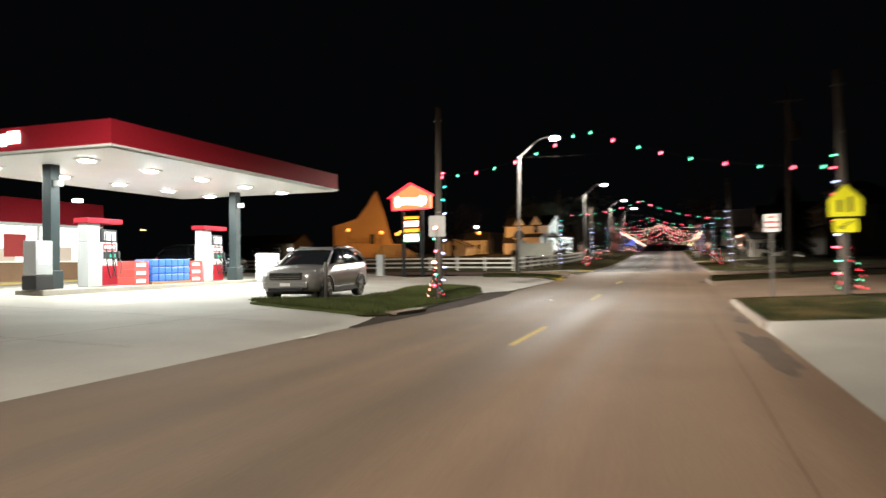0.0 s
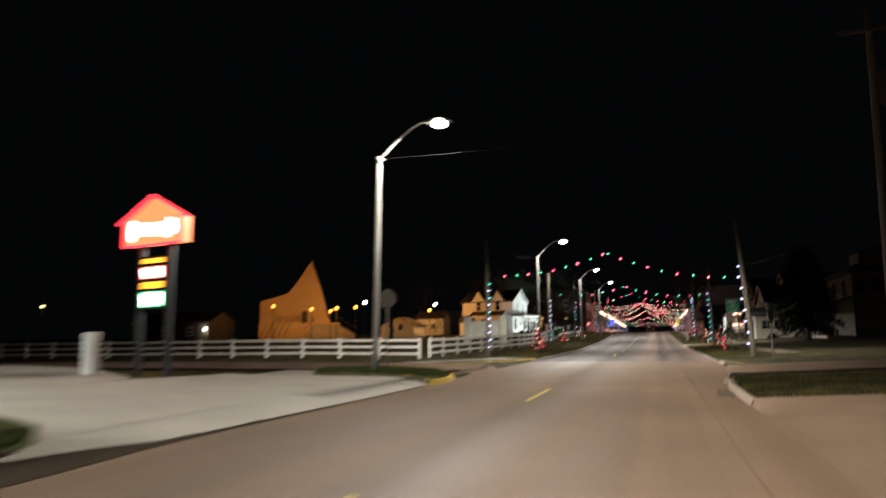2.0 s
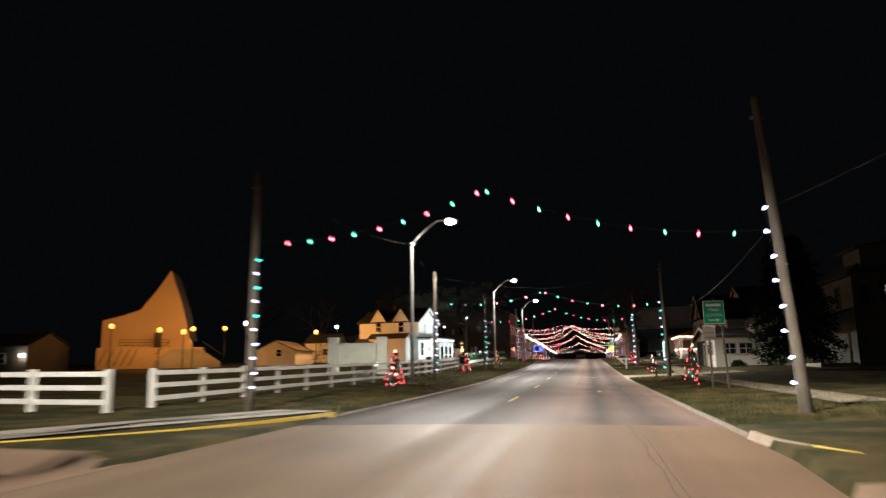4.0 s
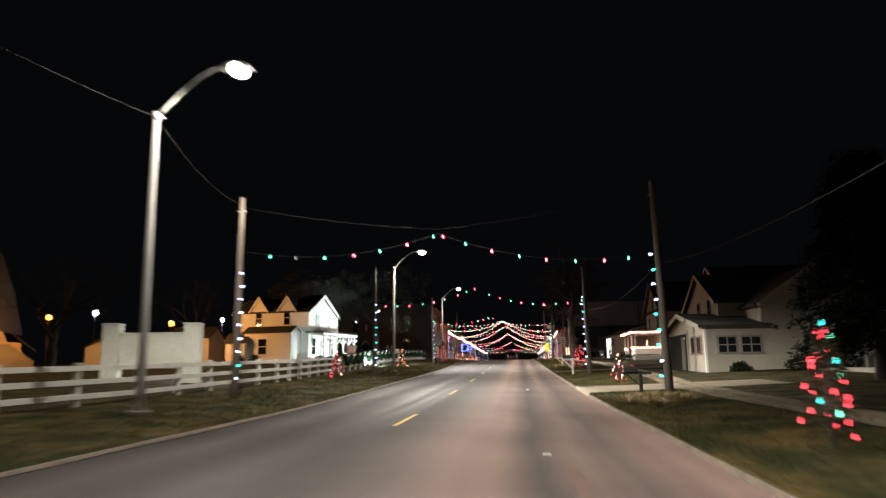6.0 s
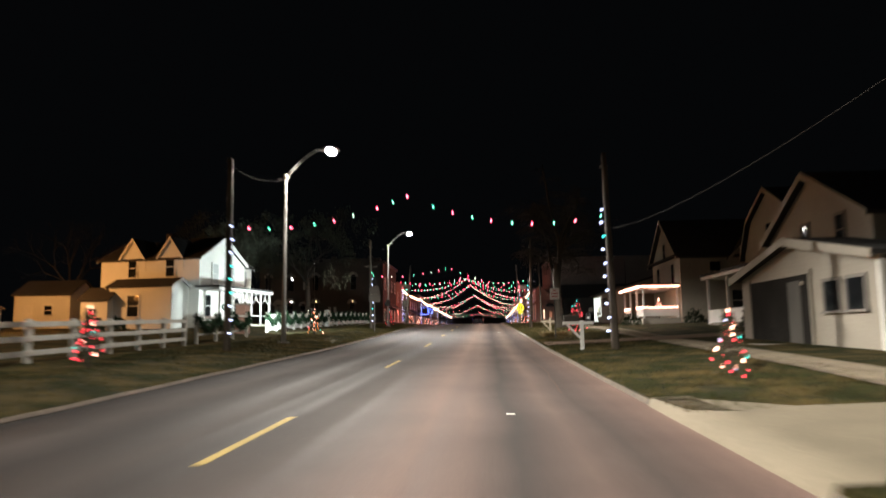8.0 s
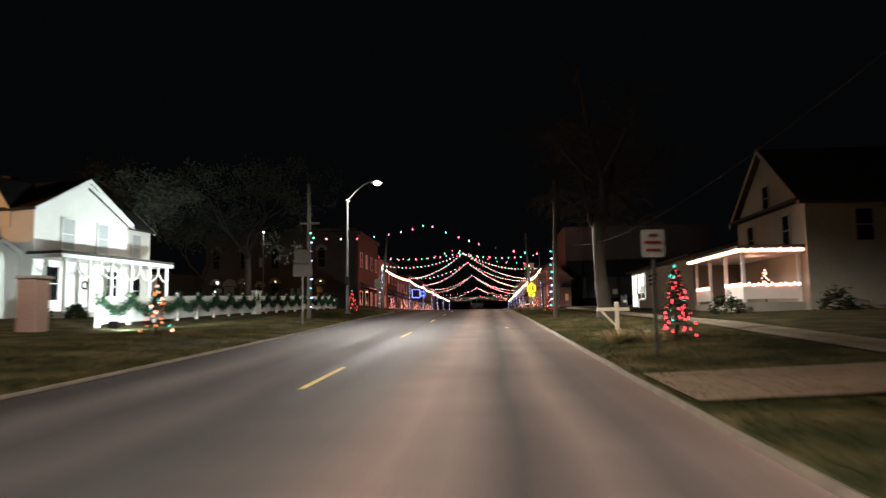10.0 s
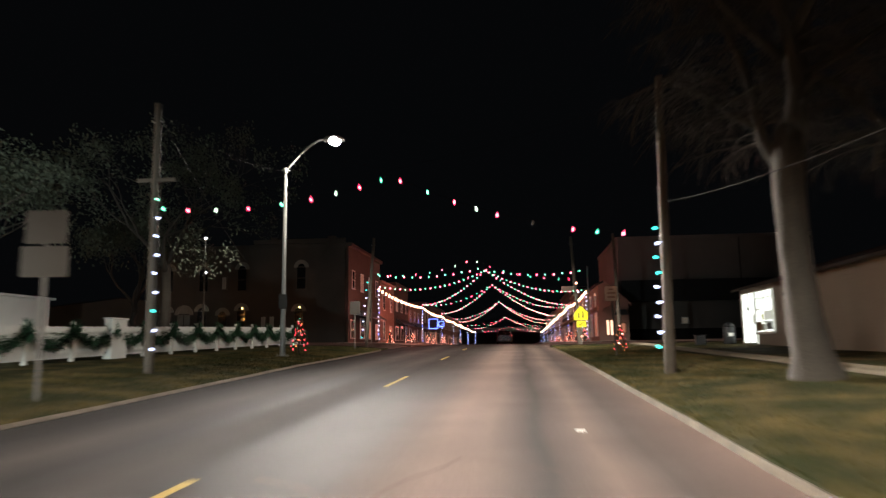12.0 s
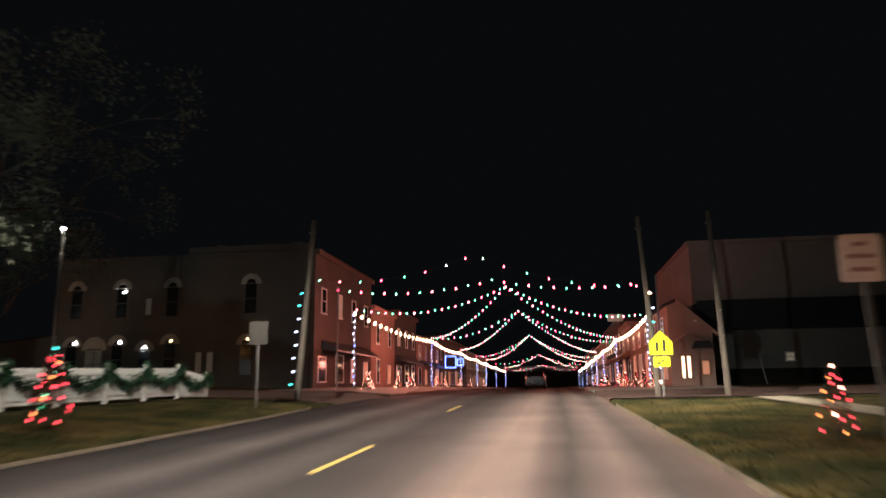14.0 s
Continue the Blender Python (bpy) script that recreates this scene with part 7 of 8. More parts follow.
# ---- trees ----
def bare_tree(x, y, tall, r0, seed, label, spread=0.55, fork=0.42, lean=(0, 0), depth=5, leafy=False):
    rnd = random.Random(seed)
    ob = thing("tree", local(x, y), label, "tree")
    trunk, limbs = bmesh.new(), bmesh.new()
    leaves = bmesh.new()
    top = Vector((lean[0], lean[1], tall * fork))
    pts = [Vector((0, 0, -0.3)), Vector((0, 0, 0.15)), Vector((0.02, 0, 0.8))] + [Vector((0.0, 0, 0.8)).lerp(top, k / 4) + Vector((rnd.gauss(0, 0.06), rnd.gauss(0, 0.06), 0)) for k in range(1, 5)]
    tube(trunk, pts, [r0 * 1.7, r0 * 1.35, r0 * 1.08, r0, r0 * 0.95, r0 * 0.9, r0 * 0.85], 14)

    def grow(p, d, length, r, level):
        n = 4
        run, q = [p], p.copy()
        dd = d.copy()
        for k in range(n):
            dd = (dd + Vector((rnd.gauss(0, 0.16), rnd.gauss(0, 0.16), rnd.gauss(0.03, 0.10)))).normalized()
            q = q + dd * length / n
            run.append(q.copy())
        end = r * 0.55
        tube(limbs, run, [r + (end - r) * k / n for k in range(n + 1)], 8 if level < 2 else (5 if level < 3 else 3), level < 3)
        if level >= depth:
            if leafy:
                for _ in range(26):
                    c = run[-1] + Vector((rnd.gauss(0, 0.3), rnd.gauss(0, 0.3), rnd.gauss(-0.25, 0.35)))
                    e = Vector((rnd.gauss(0, 1), rnd.gauss(0, 1), rnd.gauss(0, 1))).normalized() * rnd.uniform(0.07, 0.14)
                    w = e.orthogonal().normalized() * 0.05
                    leaves.faces.new([leaves.verts.new(c + s) for s in (-e, w, e, -w)])
            return
        kids = 3 if level < 2 else rnd.choice((2, 3, 3))
        for k in range(kids):
            start = run[-1] if k < 2 else run[rnd.choice((2, 3))]
            a = 2 * math.pi * (k / kids) + rnd.uniform(-0.6, 0.6)
            side = dd.orthogonal().normalized()
            side = Matrix.Rotation(a, 3, dd) @ side
            nd = (dd + side * spread * rnd.uniform(0.7, 1.3)).normalized()
            grow(start, nd, length * rnd.uniform(0.62, 0.82), end * rnd.uniform(0.7, 0.95), level + 1)

    main = 4
    for k in range(main):
        a = 2 * math.pi * k / main + rnd.uniform(-0.4, 0.4)
        d = Vector((math.cos(a) * spread, math.sin(a) * spread, 1.0)).normalized()
        grow(pts[-1] - Vector((0, 0, 0.2 * k)), d, tall * 0.24, r0 * 0.55, 1)
    part("trunk", trunk, BARK, ob, "thick ridged trunk")
    tw = part("crown", limbs, BARK, ob, "bare limbs and fine twigs")
    tw["kind"] = "stuff"
    if leafy:
        lv = part("leaves", leaves, PALE_LEAF, ob, "grey-green leaves hanging in loose sprays")
        lv["kind"] = "stuff"
    else:
        leaves.free()
    return ob


def street_tree():
    """The old street tree: a stout trunk that forks low, one limb snapped and hanging, and a haze of drooping twigs."""
    rnd = random.Random(5)
    x, y = 5.5, 133.4
    ob = thing("tree", local(x, y), "large bare street tree with a stout forked trunk, drooping twigs", "tree")
    ob.scale = (0.86, 0.86, 0.83)
    trunk, twigs = bmesh.new(), bmesh.new()
    pts = [(0, 0, -0.3), (0, 0, 0.12), (-0.06, 0, 0.6), (-0.16, 0, 1.4), (-0.25, 0, 3.0), (-0.26, 0.03, 4.4), (-0.2, 0.05, 5.3), (-0.12, 0.05, 5.9)]
    tube(trunk, pts, [0.68, 0.56, 0.42, 0.37, 0.335, 0.34, 0.36, 0.24], 16)
    for v in trunk.verts:
        a = math.atan2(v.co.y, v.co.x + 0.1)
        v.co += Vector((v.co.x + 0.15, v.co.y, 0)) * (0.07 * math.sin(7 * a + v.co.z) + 0.08 * noise.noise(v.co * 1.8))
    runs = [
        ([(-0.1, 0.05, 5.0), (0.02, 0.05, 6.0), (0.1, 0.0, 6.8), (-0.02, -0.1, 8.2), (-0.3, -0.1, 9.4), (-0.66, 0.1, 11.3), (-0.95, 0.2, 13.4), (-1.2, 0.3, 15.2)], 0.26, 0.05),
        ([(-0.35, 0.1, 4.9), (-0.66, 0.2, 5.6), (-0.78, 0.3, 6.6), (-0.95, 0.5, 7.9), (-1.5, 0.8, 9.6), (-2.2, 1.0, 11.6)], 0.17, 0.03),
        ([(0.08, 0.0, 6.5), (0.48, -0.1, 7.05), (0.85, -0.15, 6.85), (1.25, -0.2, 6.4), (1.72, -0.25, 5.72), (1.6, -0.25, 5.2), (1.48, -0.2, 4.7)], 0.13, 0.03),
        ([(0.1, 0.1, 6.6), (0.5, 0.6, 7.8), (1.0, 1.2, 9.2), (1.8, 1.9, 10.9), (2.4, 2.4, 12.8)], 0.18, 0.03),
        ([(0.0, 0.0, 8.0), (0.6, -0.7, 9.2), (1.3, -1.5, 10.6), (1.8, -2.2, 12.4)], 0.13, 0.025),
        ([(-0.1, 0.1, 7.6), (-1.0, -0.4, 8.1), (-2.1, -0.8, 9.3), (-3.0, -1.0, 10.8)], 0.12, 0.025),
        ([(-0.3, 0.1, 9.2), (-1.2, 0.9, 10.4), (-2.0, 1.7, 12.0)], 0.1, 0.02),
        ([(0.3, 0.3, 7.2), (1.6, 0.5, 7.9), (2.9, 0.7, 8.9), (4.0, 0.8, 10.0)], 0.11, 0.02),
        ([(-0.66, 0.3, 5.9), (-1.4, 0.1, 6.3), (-2.2, 0.0, 6.9), (-3.0, -0.1, 7.2)], 0.08, 0.015),
    ]
    for run, r0, r1 in runs:
        run = [Vector(p) for p in run]
        n = len(run) - 1
        limb = bmesh.new()
        tube(limb, run, [r0 + (r1 - r0) * k / n for k in range(n + 1)], 9)
        part("limb", limb, BARK, ob)
        for _ in range(34):
            k = rnd.uniform(0.8, n - 0.01)
            p = run[int(k)].lerp(run[int(k) + 1], k - int(k))
            a, rise, length = rnd.uniform(0, 2 * math.pi), rnd.uniform(0.0, 0.6), rnd.uniform(1.0, 2.2)
            d = Vector((math.cos(a), math.sin(a), rise)).normalized()
            bough = [p]
            for j in range(5):
                d = (d + Vector((rnd.gauss(0, 0.12), rnd.gauss(0, 0.12), -0.13))).normalized()
                bough.append(bough[-1] + d * length / 5)
            tube(twigs, bough, [0.022, 0.018, 0.014, 0.010, 0.007, 0.004], 4, False)
            for q in bough[1:]:
                for _ in range(5):
                    e = (d + Vector((rnd.gauss(0, 0.6), rnd.gauss(0, 0.6), rnd.gauss(-0.35, 0.5)))).normalized() * rnd.uniform(0.35, 0.9)
                    tube(twigs, [q, q + e * 0.55 + Vector((0, 0, 0.03)), q + e - Vector((0, 0, 0.16))], [0.006, 0.005, 0.003], 3, False)
    part("trunk", trunk, BARK, ob, "stout ridged trunk")
    part("crown", twigs, BARK, ob, "haze of fine drooping twigs")["kind"] = "stuff"


street_tree()
bare_tree(-20.4, 158.2, 14.0, 0.30, 8, "tall tree with drooping grey-green leaves behind the garlanded fence", 0.6, 0.34, leafy=True)
bare_tree(-26.0, 150.0, 12.0, 0.26, 12, "dark tree with loose grey-green leaves", 0.7, 0.3, leafy=True)
bare_tree(-29.5, 171.0, 12.0, 0.24, 14, "dark leafy tree beside the brick building", 0.6, 0.3, leafy=True)
bare_tree(-31.0, 157.0, 13.0, 0.28, 31, "dark leafy tree behind the farmhouse", 0.6, 0.3, leafy=True)
bare_tree(-34.0, 108.0, 11.0, 0.25, 21, "bare tree in the field by the church", 0.8, 0.28)
bare_tree(-43.0, 150.0, 13.0, 0.28, 23, "bare tree behind the outbuildings", 0.7, 0.3)


def evergreen(x, y, tall, r, seed, label, low=0.12):
    """A dense evergreen: tapered trunk, drooping boughs and sprays of small leaves."""
    rnd = random.Random(seed)
    ob = thing("evergreen_tree", local(x, y), label, "tree")
    part("trunk", ctube([(0, 0, -0.3), (0.02, 0, 0.6), (0.0, 0.03, tall * 0.5), (0.03, 0, tall * 0.94)], [0.24, 0.19, 0.11, 0.02], 10), BARK, ob)
    boughs, leaves = bmesh.new(), bmesh.new()
    for k in range(95):
        s = low + (0.96 - low) * (k + rnd.random()) / 95
        a = k * 2.4 + rnd.uniform(-0.4, 0.4)
        reach = r * (1 - s) ** 0.6 * min(1.0, 0.62 + 2.2 * (s - low)) * rnd.uniform(0.72, 1.08) + 0.15
        out = Vector((math.cos(a), math.sin(a), 0))
        p0 = Vector((0, 0, tall * s))
        run = [p0 + out * reach * q + Vector((0, 0, reach * (0.16 * q - 0.42 * q * q))) for q in (0, 0.35, 0.7, 1.0)]
        tube(boughs, run, [0.045, 0.03, 0.018, 0.006], 4, False)
        for _ in range(int(40 + 70 * reach)):
            q = rnd.random() ** 0.6
            c = p0 + out * reach * q + Vector((0, 0, reach * (0.16 * q - 0.42 * q * q)))
            c += Vector((rnd.gauss(0, 0.2), rnd.gauss(0, 0.2), rnd.gauss(-0.06, 0.12)))
            e = (out * 0.7 + Vector((rnd.gauss(0, 0.6), rnd.gauss(0, 0.6), rnd.gauss(-0.35, 0.4)))).normalized() * rnd.uniform(0.09, 0.2)
            w = e.orthogonal().normalized() * 0.045
            leaves.faces.new([leaves.verts.new(c + t) for t in (-e, w, e, -w)])
    part("crown", boughs, BARK, ob)["kind"] = "stuff"
    part("crown", leaves, DARK_NEEDLES, ob, "dense dark green sprays")["kind"] = "stuff"
    return ob


evergreen(12.0, 85.0, 8.2, 3.2, 33, "large dense dark evergreen tree before the white house")


def shrub(x, y, r, h, seed, label="low dark shrub beside a wall"):
    rnd = random.Random(seed)
    ob = thing("shrub", local(x, y), label, "shrub", "garden shrubs")
    bm = bmesh.new()
    for k in range(420):
        d = Vector((rnd.gauss(0, 1), rnd.gauss(0, 1), abs(rnd.gauss(0, 1)))).normalized()
        p = Vector((d.x * r, d.y * r, d.z * h)) * rnd.uniform(0.55, 1.0) * (1 + 0.25 * noise.noise(d * 3 + Vector((seed, 0, 0))))
        e = (d + Vector((rnd.gauss(0, 0.6), rnd.gauss(0, 0.6), rnd.gauss(0, 0.6)))).normalized() * 0.09
        w = e.orthogonal().normalized() * 0.05
        bm.faces.new([bm.verts.new(p + s) for s in (-e, w, e, -w)])
    part("foliage", bm, SHRUB, ob)
    part("stem", ctube([(0, 0, -0.1), (0.02, 0, h * 0.5)], 0.03, 6), BARK, ob)


for i, (x, y, r, h) in enumerate([(13.4, 95.6, 0.7, 0.9), (15.6, 95.6, 0.8, 0.8), (11.0, 97.0, 0.5, 0.5), (12.4, 113.0, 0.9, 1.1), (10.2, 131.0, 0.8, 0.9), (14.5, 130.2, 0.8, 1.0), (-28.6, 129.6, 0.7, 0.9), (-27.0, 129.6, 0.7, 1.0), (-20.6, 131.0, 0.6, 0.8), (-20.0, 133.0, 0.6, 0.7), (-30.3, 118.0, 1.3, 3.3)]):
    shrub(x, y, r, h, 40 + i)


def grass_clump(x, y, r, h, seed):
    rnd = random.Random(seed)
    ob = thing("ornamental_grass", local(x, y), "clump of dry straw-coloured ornamental grass", "grass clump", "dry grass clumps")
    bm = bmesh.new()
    for k in range(260):
        a = rnd.uniform(0, 2 * math.pi)
        d = r * math.sqrt(rnd.random())
        b = Vector((math.cos(a) * d * 0.5, math.sin(a) * d * 0.5, -0.02))
        out = Vector((math.cos(a), math.sin(a), 0))
        hh = h * rnd.uniform(0.5, 1.0)
        m1 = b + out * d * 0.5 + Vector((0, 0, hh * 0.7))
        tip = b + out * d * rnd.uniform(0.9, 1.8) + Vector((rnd.gauss(0, 0.06), rnd.gauss(0, 0.06), hh * rnd.uniform(0.6, 1.0)))
        w = Vector((-out.y, out.x, 0)) * 0.008
        v = [bm.verts.new(q) for q in (b - w, b + w, m1 + w, m1 - w, tip)]
        bm.faces.new(v[:4])
        bm.faces.new((v[3], v[2], v[4]))
    part("blades", bm, DRY_GRASS, ob)


for i, (x, y, r, h) in enumerate([(3.0, 117.4, 0.4, 0.42), (3.4, 118.4, 0.4, 0.42), (3.9, 117.2, 0.45, 0.4), (4.6, 118.6, 0.4, 0.4), (3.0, 80.0, 0.6, 0.35), (3.7, 80.6, 0.6, 0.35), (4.3, 79.8, 0.6, 0.35), (3.3, 78.6, 0.5, 0.3)]):
    grass_clump(x, y, r, h, 60 + i)


# turf blades along the verges
def turf(name, side, a, b, d0, d1, count, seed):
    rnd = random.Random(seed)
    verts, faces = [], []
    for k in range(count):
        y = rnd.uniform(a, b)
        d = d0 + (d1 - d0) * rnd.random() ** 1.3
        x = kerb_l(y) - d if side < 0 else kerb_r(y) + d
        if noise.noise(Vector((x * 0.7, y * 0.7, 5))) < -0.5:
            continue
        z = ground_z(x, y) - 0.01
        ang = rnd.uniform(0, math.pi)
        h = rnd.uniform(0.035, 0.10)
        dx, dy = math.cos(ang) * 0.012, math.sin(ang) * 0.012
        lx, ly = rnd.gauss(0, 0.03), rnd.gauss(0, 0.03)
        i = len(verts)
        verts += [(x - dx, y - dy, z), (x + dx, y + dy, z), (x + lx, y + ly, z + h)]
        faces.append((i, i + 1, i + 2))
    me = bpy.data.meshes.new(name)
    me.from_pydata(verts, [], faces)
    me.materials.append(BLADE)
    tagged(new(name, me), "short winter grass blades on the verge", "grass", "", "stuff")


turf("verge_grass", 1, 54, 84.9, 0.06, 4.3, 42000, 1)
turf("verge_grass", 1, 88.7, 162, 0.06, 4.3, 70000, 2)
turf("verge_grass", -1, 58, 162, 0.06, 5.0, 80000, 3)
turf("verge_grass", 1, 14.3, 22, 0.15, 3.0, 9000, 4)
turf("verge_grass", 1, 34.4, 41.2, 0.15, 3.5, 9000, 5)


def island_turf(outline, count, seed, tall=0.14):
    """Short blades over a raised grass island."""
    rnd = random.Random(seed)
    xs, ys = [p[0] for p in outline], [p[1] for p in outline]
    cx, cy = sum(xs) / len(xs), sum(ys) / len(ys)
    verts, faces = [], []
    while len(faces) < count:
        x, y = rnd.uniform(min(xs), max(xs)), rnd.uniform(min(ys), max(ys))
        hits = 0
        for (xa, ya), (xb, yb) in zip(outline, outline[1:] + outline[:1]):
            if (ya > y) != (yb > y) and x < xa + (y - ya) * (xb - xa) / (yb - ya):
                hits += 1
        if hits % 2 == 0 or rnd.random() < 0.4 + noise.noise(Vector((x * 0.9, y * 0.9, 2))):
            continue
        z = ground_z(x, y) + tall - 0.01
        ang, h = rnd.uniform(0, math.pi), rnd.uniform(0.05, 0.12)
        dx, dy = math.cos(ang) * 0.012, math.sin(ang) * 0.012
        i = len(verts)
        verts += [(x - dx, y - dy, z), (x + dx, y + dy, z), (x + rnd.gauss(0, 0.03), y + rnd.gauss(0, 0.03), z + h)]
        faces.append((i, i + 1, i + 2))
    me = bpy.data.meshes.new("island_grass")
    me.from_pydata(verts, [], faces)
    me.materials.append(ISLAND_GRASS)
    tagged(new("island_grass", me), "short green grass blades on the raised island", "grass", "", "stuff")


island_turf(ISLAND_A, 26000, 11)
island_turf(ISLAND_B, 9000, 12)


# ---- small lit trees ----
def fir_mesh(tall, r, seed):
    rnd = random.Random(seed)
    bm = bmesh.new()
    for k in range(900):
        s = rnd.random() ** 0.8
        z = tall * (0.12 + 0.86 * s)
        rad = r * (1 - s) * rnd.uniform(0.5, 1.05) + 0.03
        a = rnd.uniform(0, 2 * math.pi)
        out = Vector((math.cos(a), math.sin(a), 0))
        p = out * rad * rnd.uniform(0.3, 1.0) + Vector((0, 0, z))
        e = (out + Vector((rnd.gauss(0, 0.3), rnd.gauss(0, 0.3), rnd.gauss(-0.15, 0.35)))).normalized() * rnd.uniform(0.07, 0.15)
        w = e.orthogonal().normalized() * 0.014
        bm.faces.new([bm.verts.new(q) for q in (p - w, p + w, p + e)])
    return mesh_of(bm, "fir_crown", LIT_NEEDLES)


FIRS = [fir_mesh(1.45, 0.42, s) for s in (1, 2, 3)]
STEM = mesh_of(ctube([(0, 0, -0.1), (0, 0, 0.5), (0, 0, 1.35)], [0.04, 0.035, 0.01], 8), "fir_stem", BARK)


# the trees whose own bulbs redden the grass beneath them
GLOWING = [(4.5, 93.4), (4.0, 69.6), (-7.9, 68.6), (4.2, 149.4), (-9.95, 150.8)]


def lit_tree(x, y, seed, order="rrwg", scale=1.0, count=32, label="small fir wound with red and green bulbs on the verge"):
    rnd = random.Random(seed)
    ob = thing("lit_fir_tree", local(x, y), label, "lit tree", "small lit trees along the road", turn=seed * 40)
    ob.scale = (scale, scale, scale)
    part("stem", STEM, None, ob)
    part("crown", FIRS[seed % 3], None, ob)
    kinds = {"o": AMBER_S, "b": BLUE_S, "r": RED_S, "g": GREEN_S, "t": TEAL_S, "w": WARM_S}
    for k in range(count):
        s = min(0.98, max(0.0, (k + 0.5) / count + rnd.gauss(0, 0.04)))
        a = k * 2.4 + rnd.uniform(-0.9, 0.9)
        rad = (0.42 * (1 - s) + 0.05) * rnd.uniform(0.6, 1.05)
        bu = part("bulb", kinds[order[k % len(order)]], None, ob)
        bu.location = (math.cos(a) * rad, math.sin(a) * rad, 0.16 + 1.25 * s)
    part("top_bulb", WARM_S if "w" in order else TEAL_S, None, ob).location = (0, 0, 1.48)
    if (x, y) in GLOWING:
        lamp("tree_glow", "POINT", (x, y, ob.location.z + 0.7 * scale), 9.0, (1.0, 0.16, 0.10), size=0.3)
    return ob


lit_tree(-7.12, 20.95, 1, "rgrtw", 0.75)
lit_tree(4.75, 22.7, 2, "rrrg", 1.1)
lit_tree(-7.9, 68.6, 3, "rrrrrwt", 1.15)
lit_tree(-9.6, 96.2, 4, "rrrrwrrrt", 1.0)
lit_tree(-10.4, 121.5, 5, "owootwowr", 1.05)
lit_tree(-9.95, 150.8, 6, "rrrorrrg", 1.1)
lit_tree(4.0, 69.6, 7, "rrrrrgrrrrt", 1.1, 30)
lit_tree(4.5, 93.4, 8, "rwrrwrbrtrw", 0.95).location.z -= 0.18
lit_tree(4.45, 117.2, 9, "rrrr", 1.05)
lit_tree(4.2, 149.4, 10, "orrorrow", 0.76, 22)
lit_tree(4.9, 118.8, 11, "rrrtrr", 1.25)
porch_tree = lit_tree(12.85, 133.45, 12, "w", 0.95, 34, "small indoor fir with warm white bulbs on the lit porch")
porch_tree.location.z = z3 + 0.45


# ---- decorated town street ----
def facade(parent, x, y0, y1, side, h, wall, seed, depth=14):
    """A shop block along the street; side -1: its front looks to +x."""
    rnd = random.Random(seed)
    xa, xb = (x - depth, x) if side < 0 else (x, x + depth)
    part("wall", cbox(xa, xb, y0, y1, -0.4, h), wall, parent)
    part("cornice", cbox(xa - 0.05, xb + 0.3 if side < 0 else xb + 0.05, y0 - 0.02, y1 + 0.02, h, h + 0.35, 0.03) if side < 0 else cbox(xa - 0.3, xb, y0 - 0.02, y1 + 0.02, h, h + 0.35, 0.03), wall, parent, "projecting cornice")
    front = x + 0.02 if side < 0 else x - 0.02
    face = "E" if side < 0 else "W"
    n = max(2, int((y1 - y0) / 3.6))
    for k in range(n):
        u = y0 + (k + 0.5) * (y1 - y0) / n
        if h > 5.5:
            window(parent, face, front, u, h * 0.58, 0.9, 1.6, WINDOW_DIM if rnd.random() < 0.2 else None)
        window(parent, face, front, u + rnd.uniform(-0.4, 0.4), 0.6, rnd.uniform(0.9, 2.2), rnd.uniform(1.5, 2.0), SHOP_WARM if rnd.random() < 0.35 else None, "shop_window", False)
    ax0, ax1 = (x + 0.03, x + 1.1) if side < 0 else (x - 1.1, x - 0.03)
    m = rnd.choice((DARK_STEEL, WOODFRONT))
    poly = [(0, 2.75), (1.05, 2.55), (1.05, 2.65), (0, 3.35)]
    if rnd.random() < 0.7:
        a = cprism(poly if side < 0 else [(-px, pz) for px, pz in poly], (y1 - y0) * 0.8, Matrix.Translation((x + 0.03 * -side, y0 + (y1 - y0) * 0.1, 0)))
        part("awning", a, m, parent, "sloping awning over the shop front")


LEFT_BLOCKS = [(181.5, 196, 8.9, BRICK, "two-storey dark brick corner building with arched windows"), (196.05, 205, 6.8, FACADE_WARM, "painted brick shop front lit red by the strings"), (205.05, 216, 7.4, BRICK, "brick shop block with lit windows"), (216.05, 232, 5.6, FACADE_WARM, "low shop front with lit windows"), (232.05, 262, 6.8, BRICK, "long brick shop block"), (262.05, 300, 6.2, FACADE_WARM, "far shop block at the street's end")]
RIGHT_BLOCKS = [(205.05, 214, 5.6, FACADE_WARM, "shop front lit red by the strings"), (214.05, 236, 6.8, BRICK, "brick shop block with lit windows"), (236.05, 262, 5.8, FACADE_WARM, "low shop block with warm windows"), (262.05, 300, 6.4, BRICK, "far shop block at the street's end")]
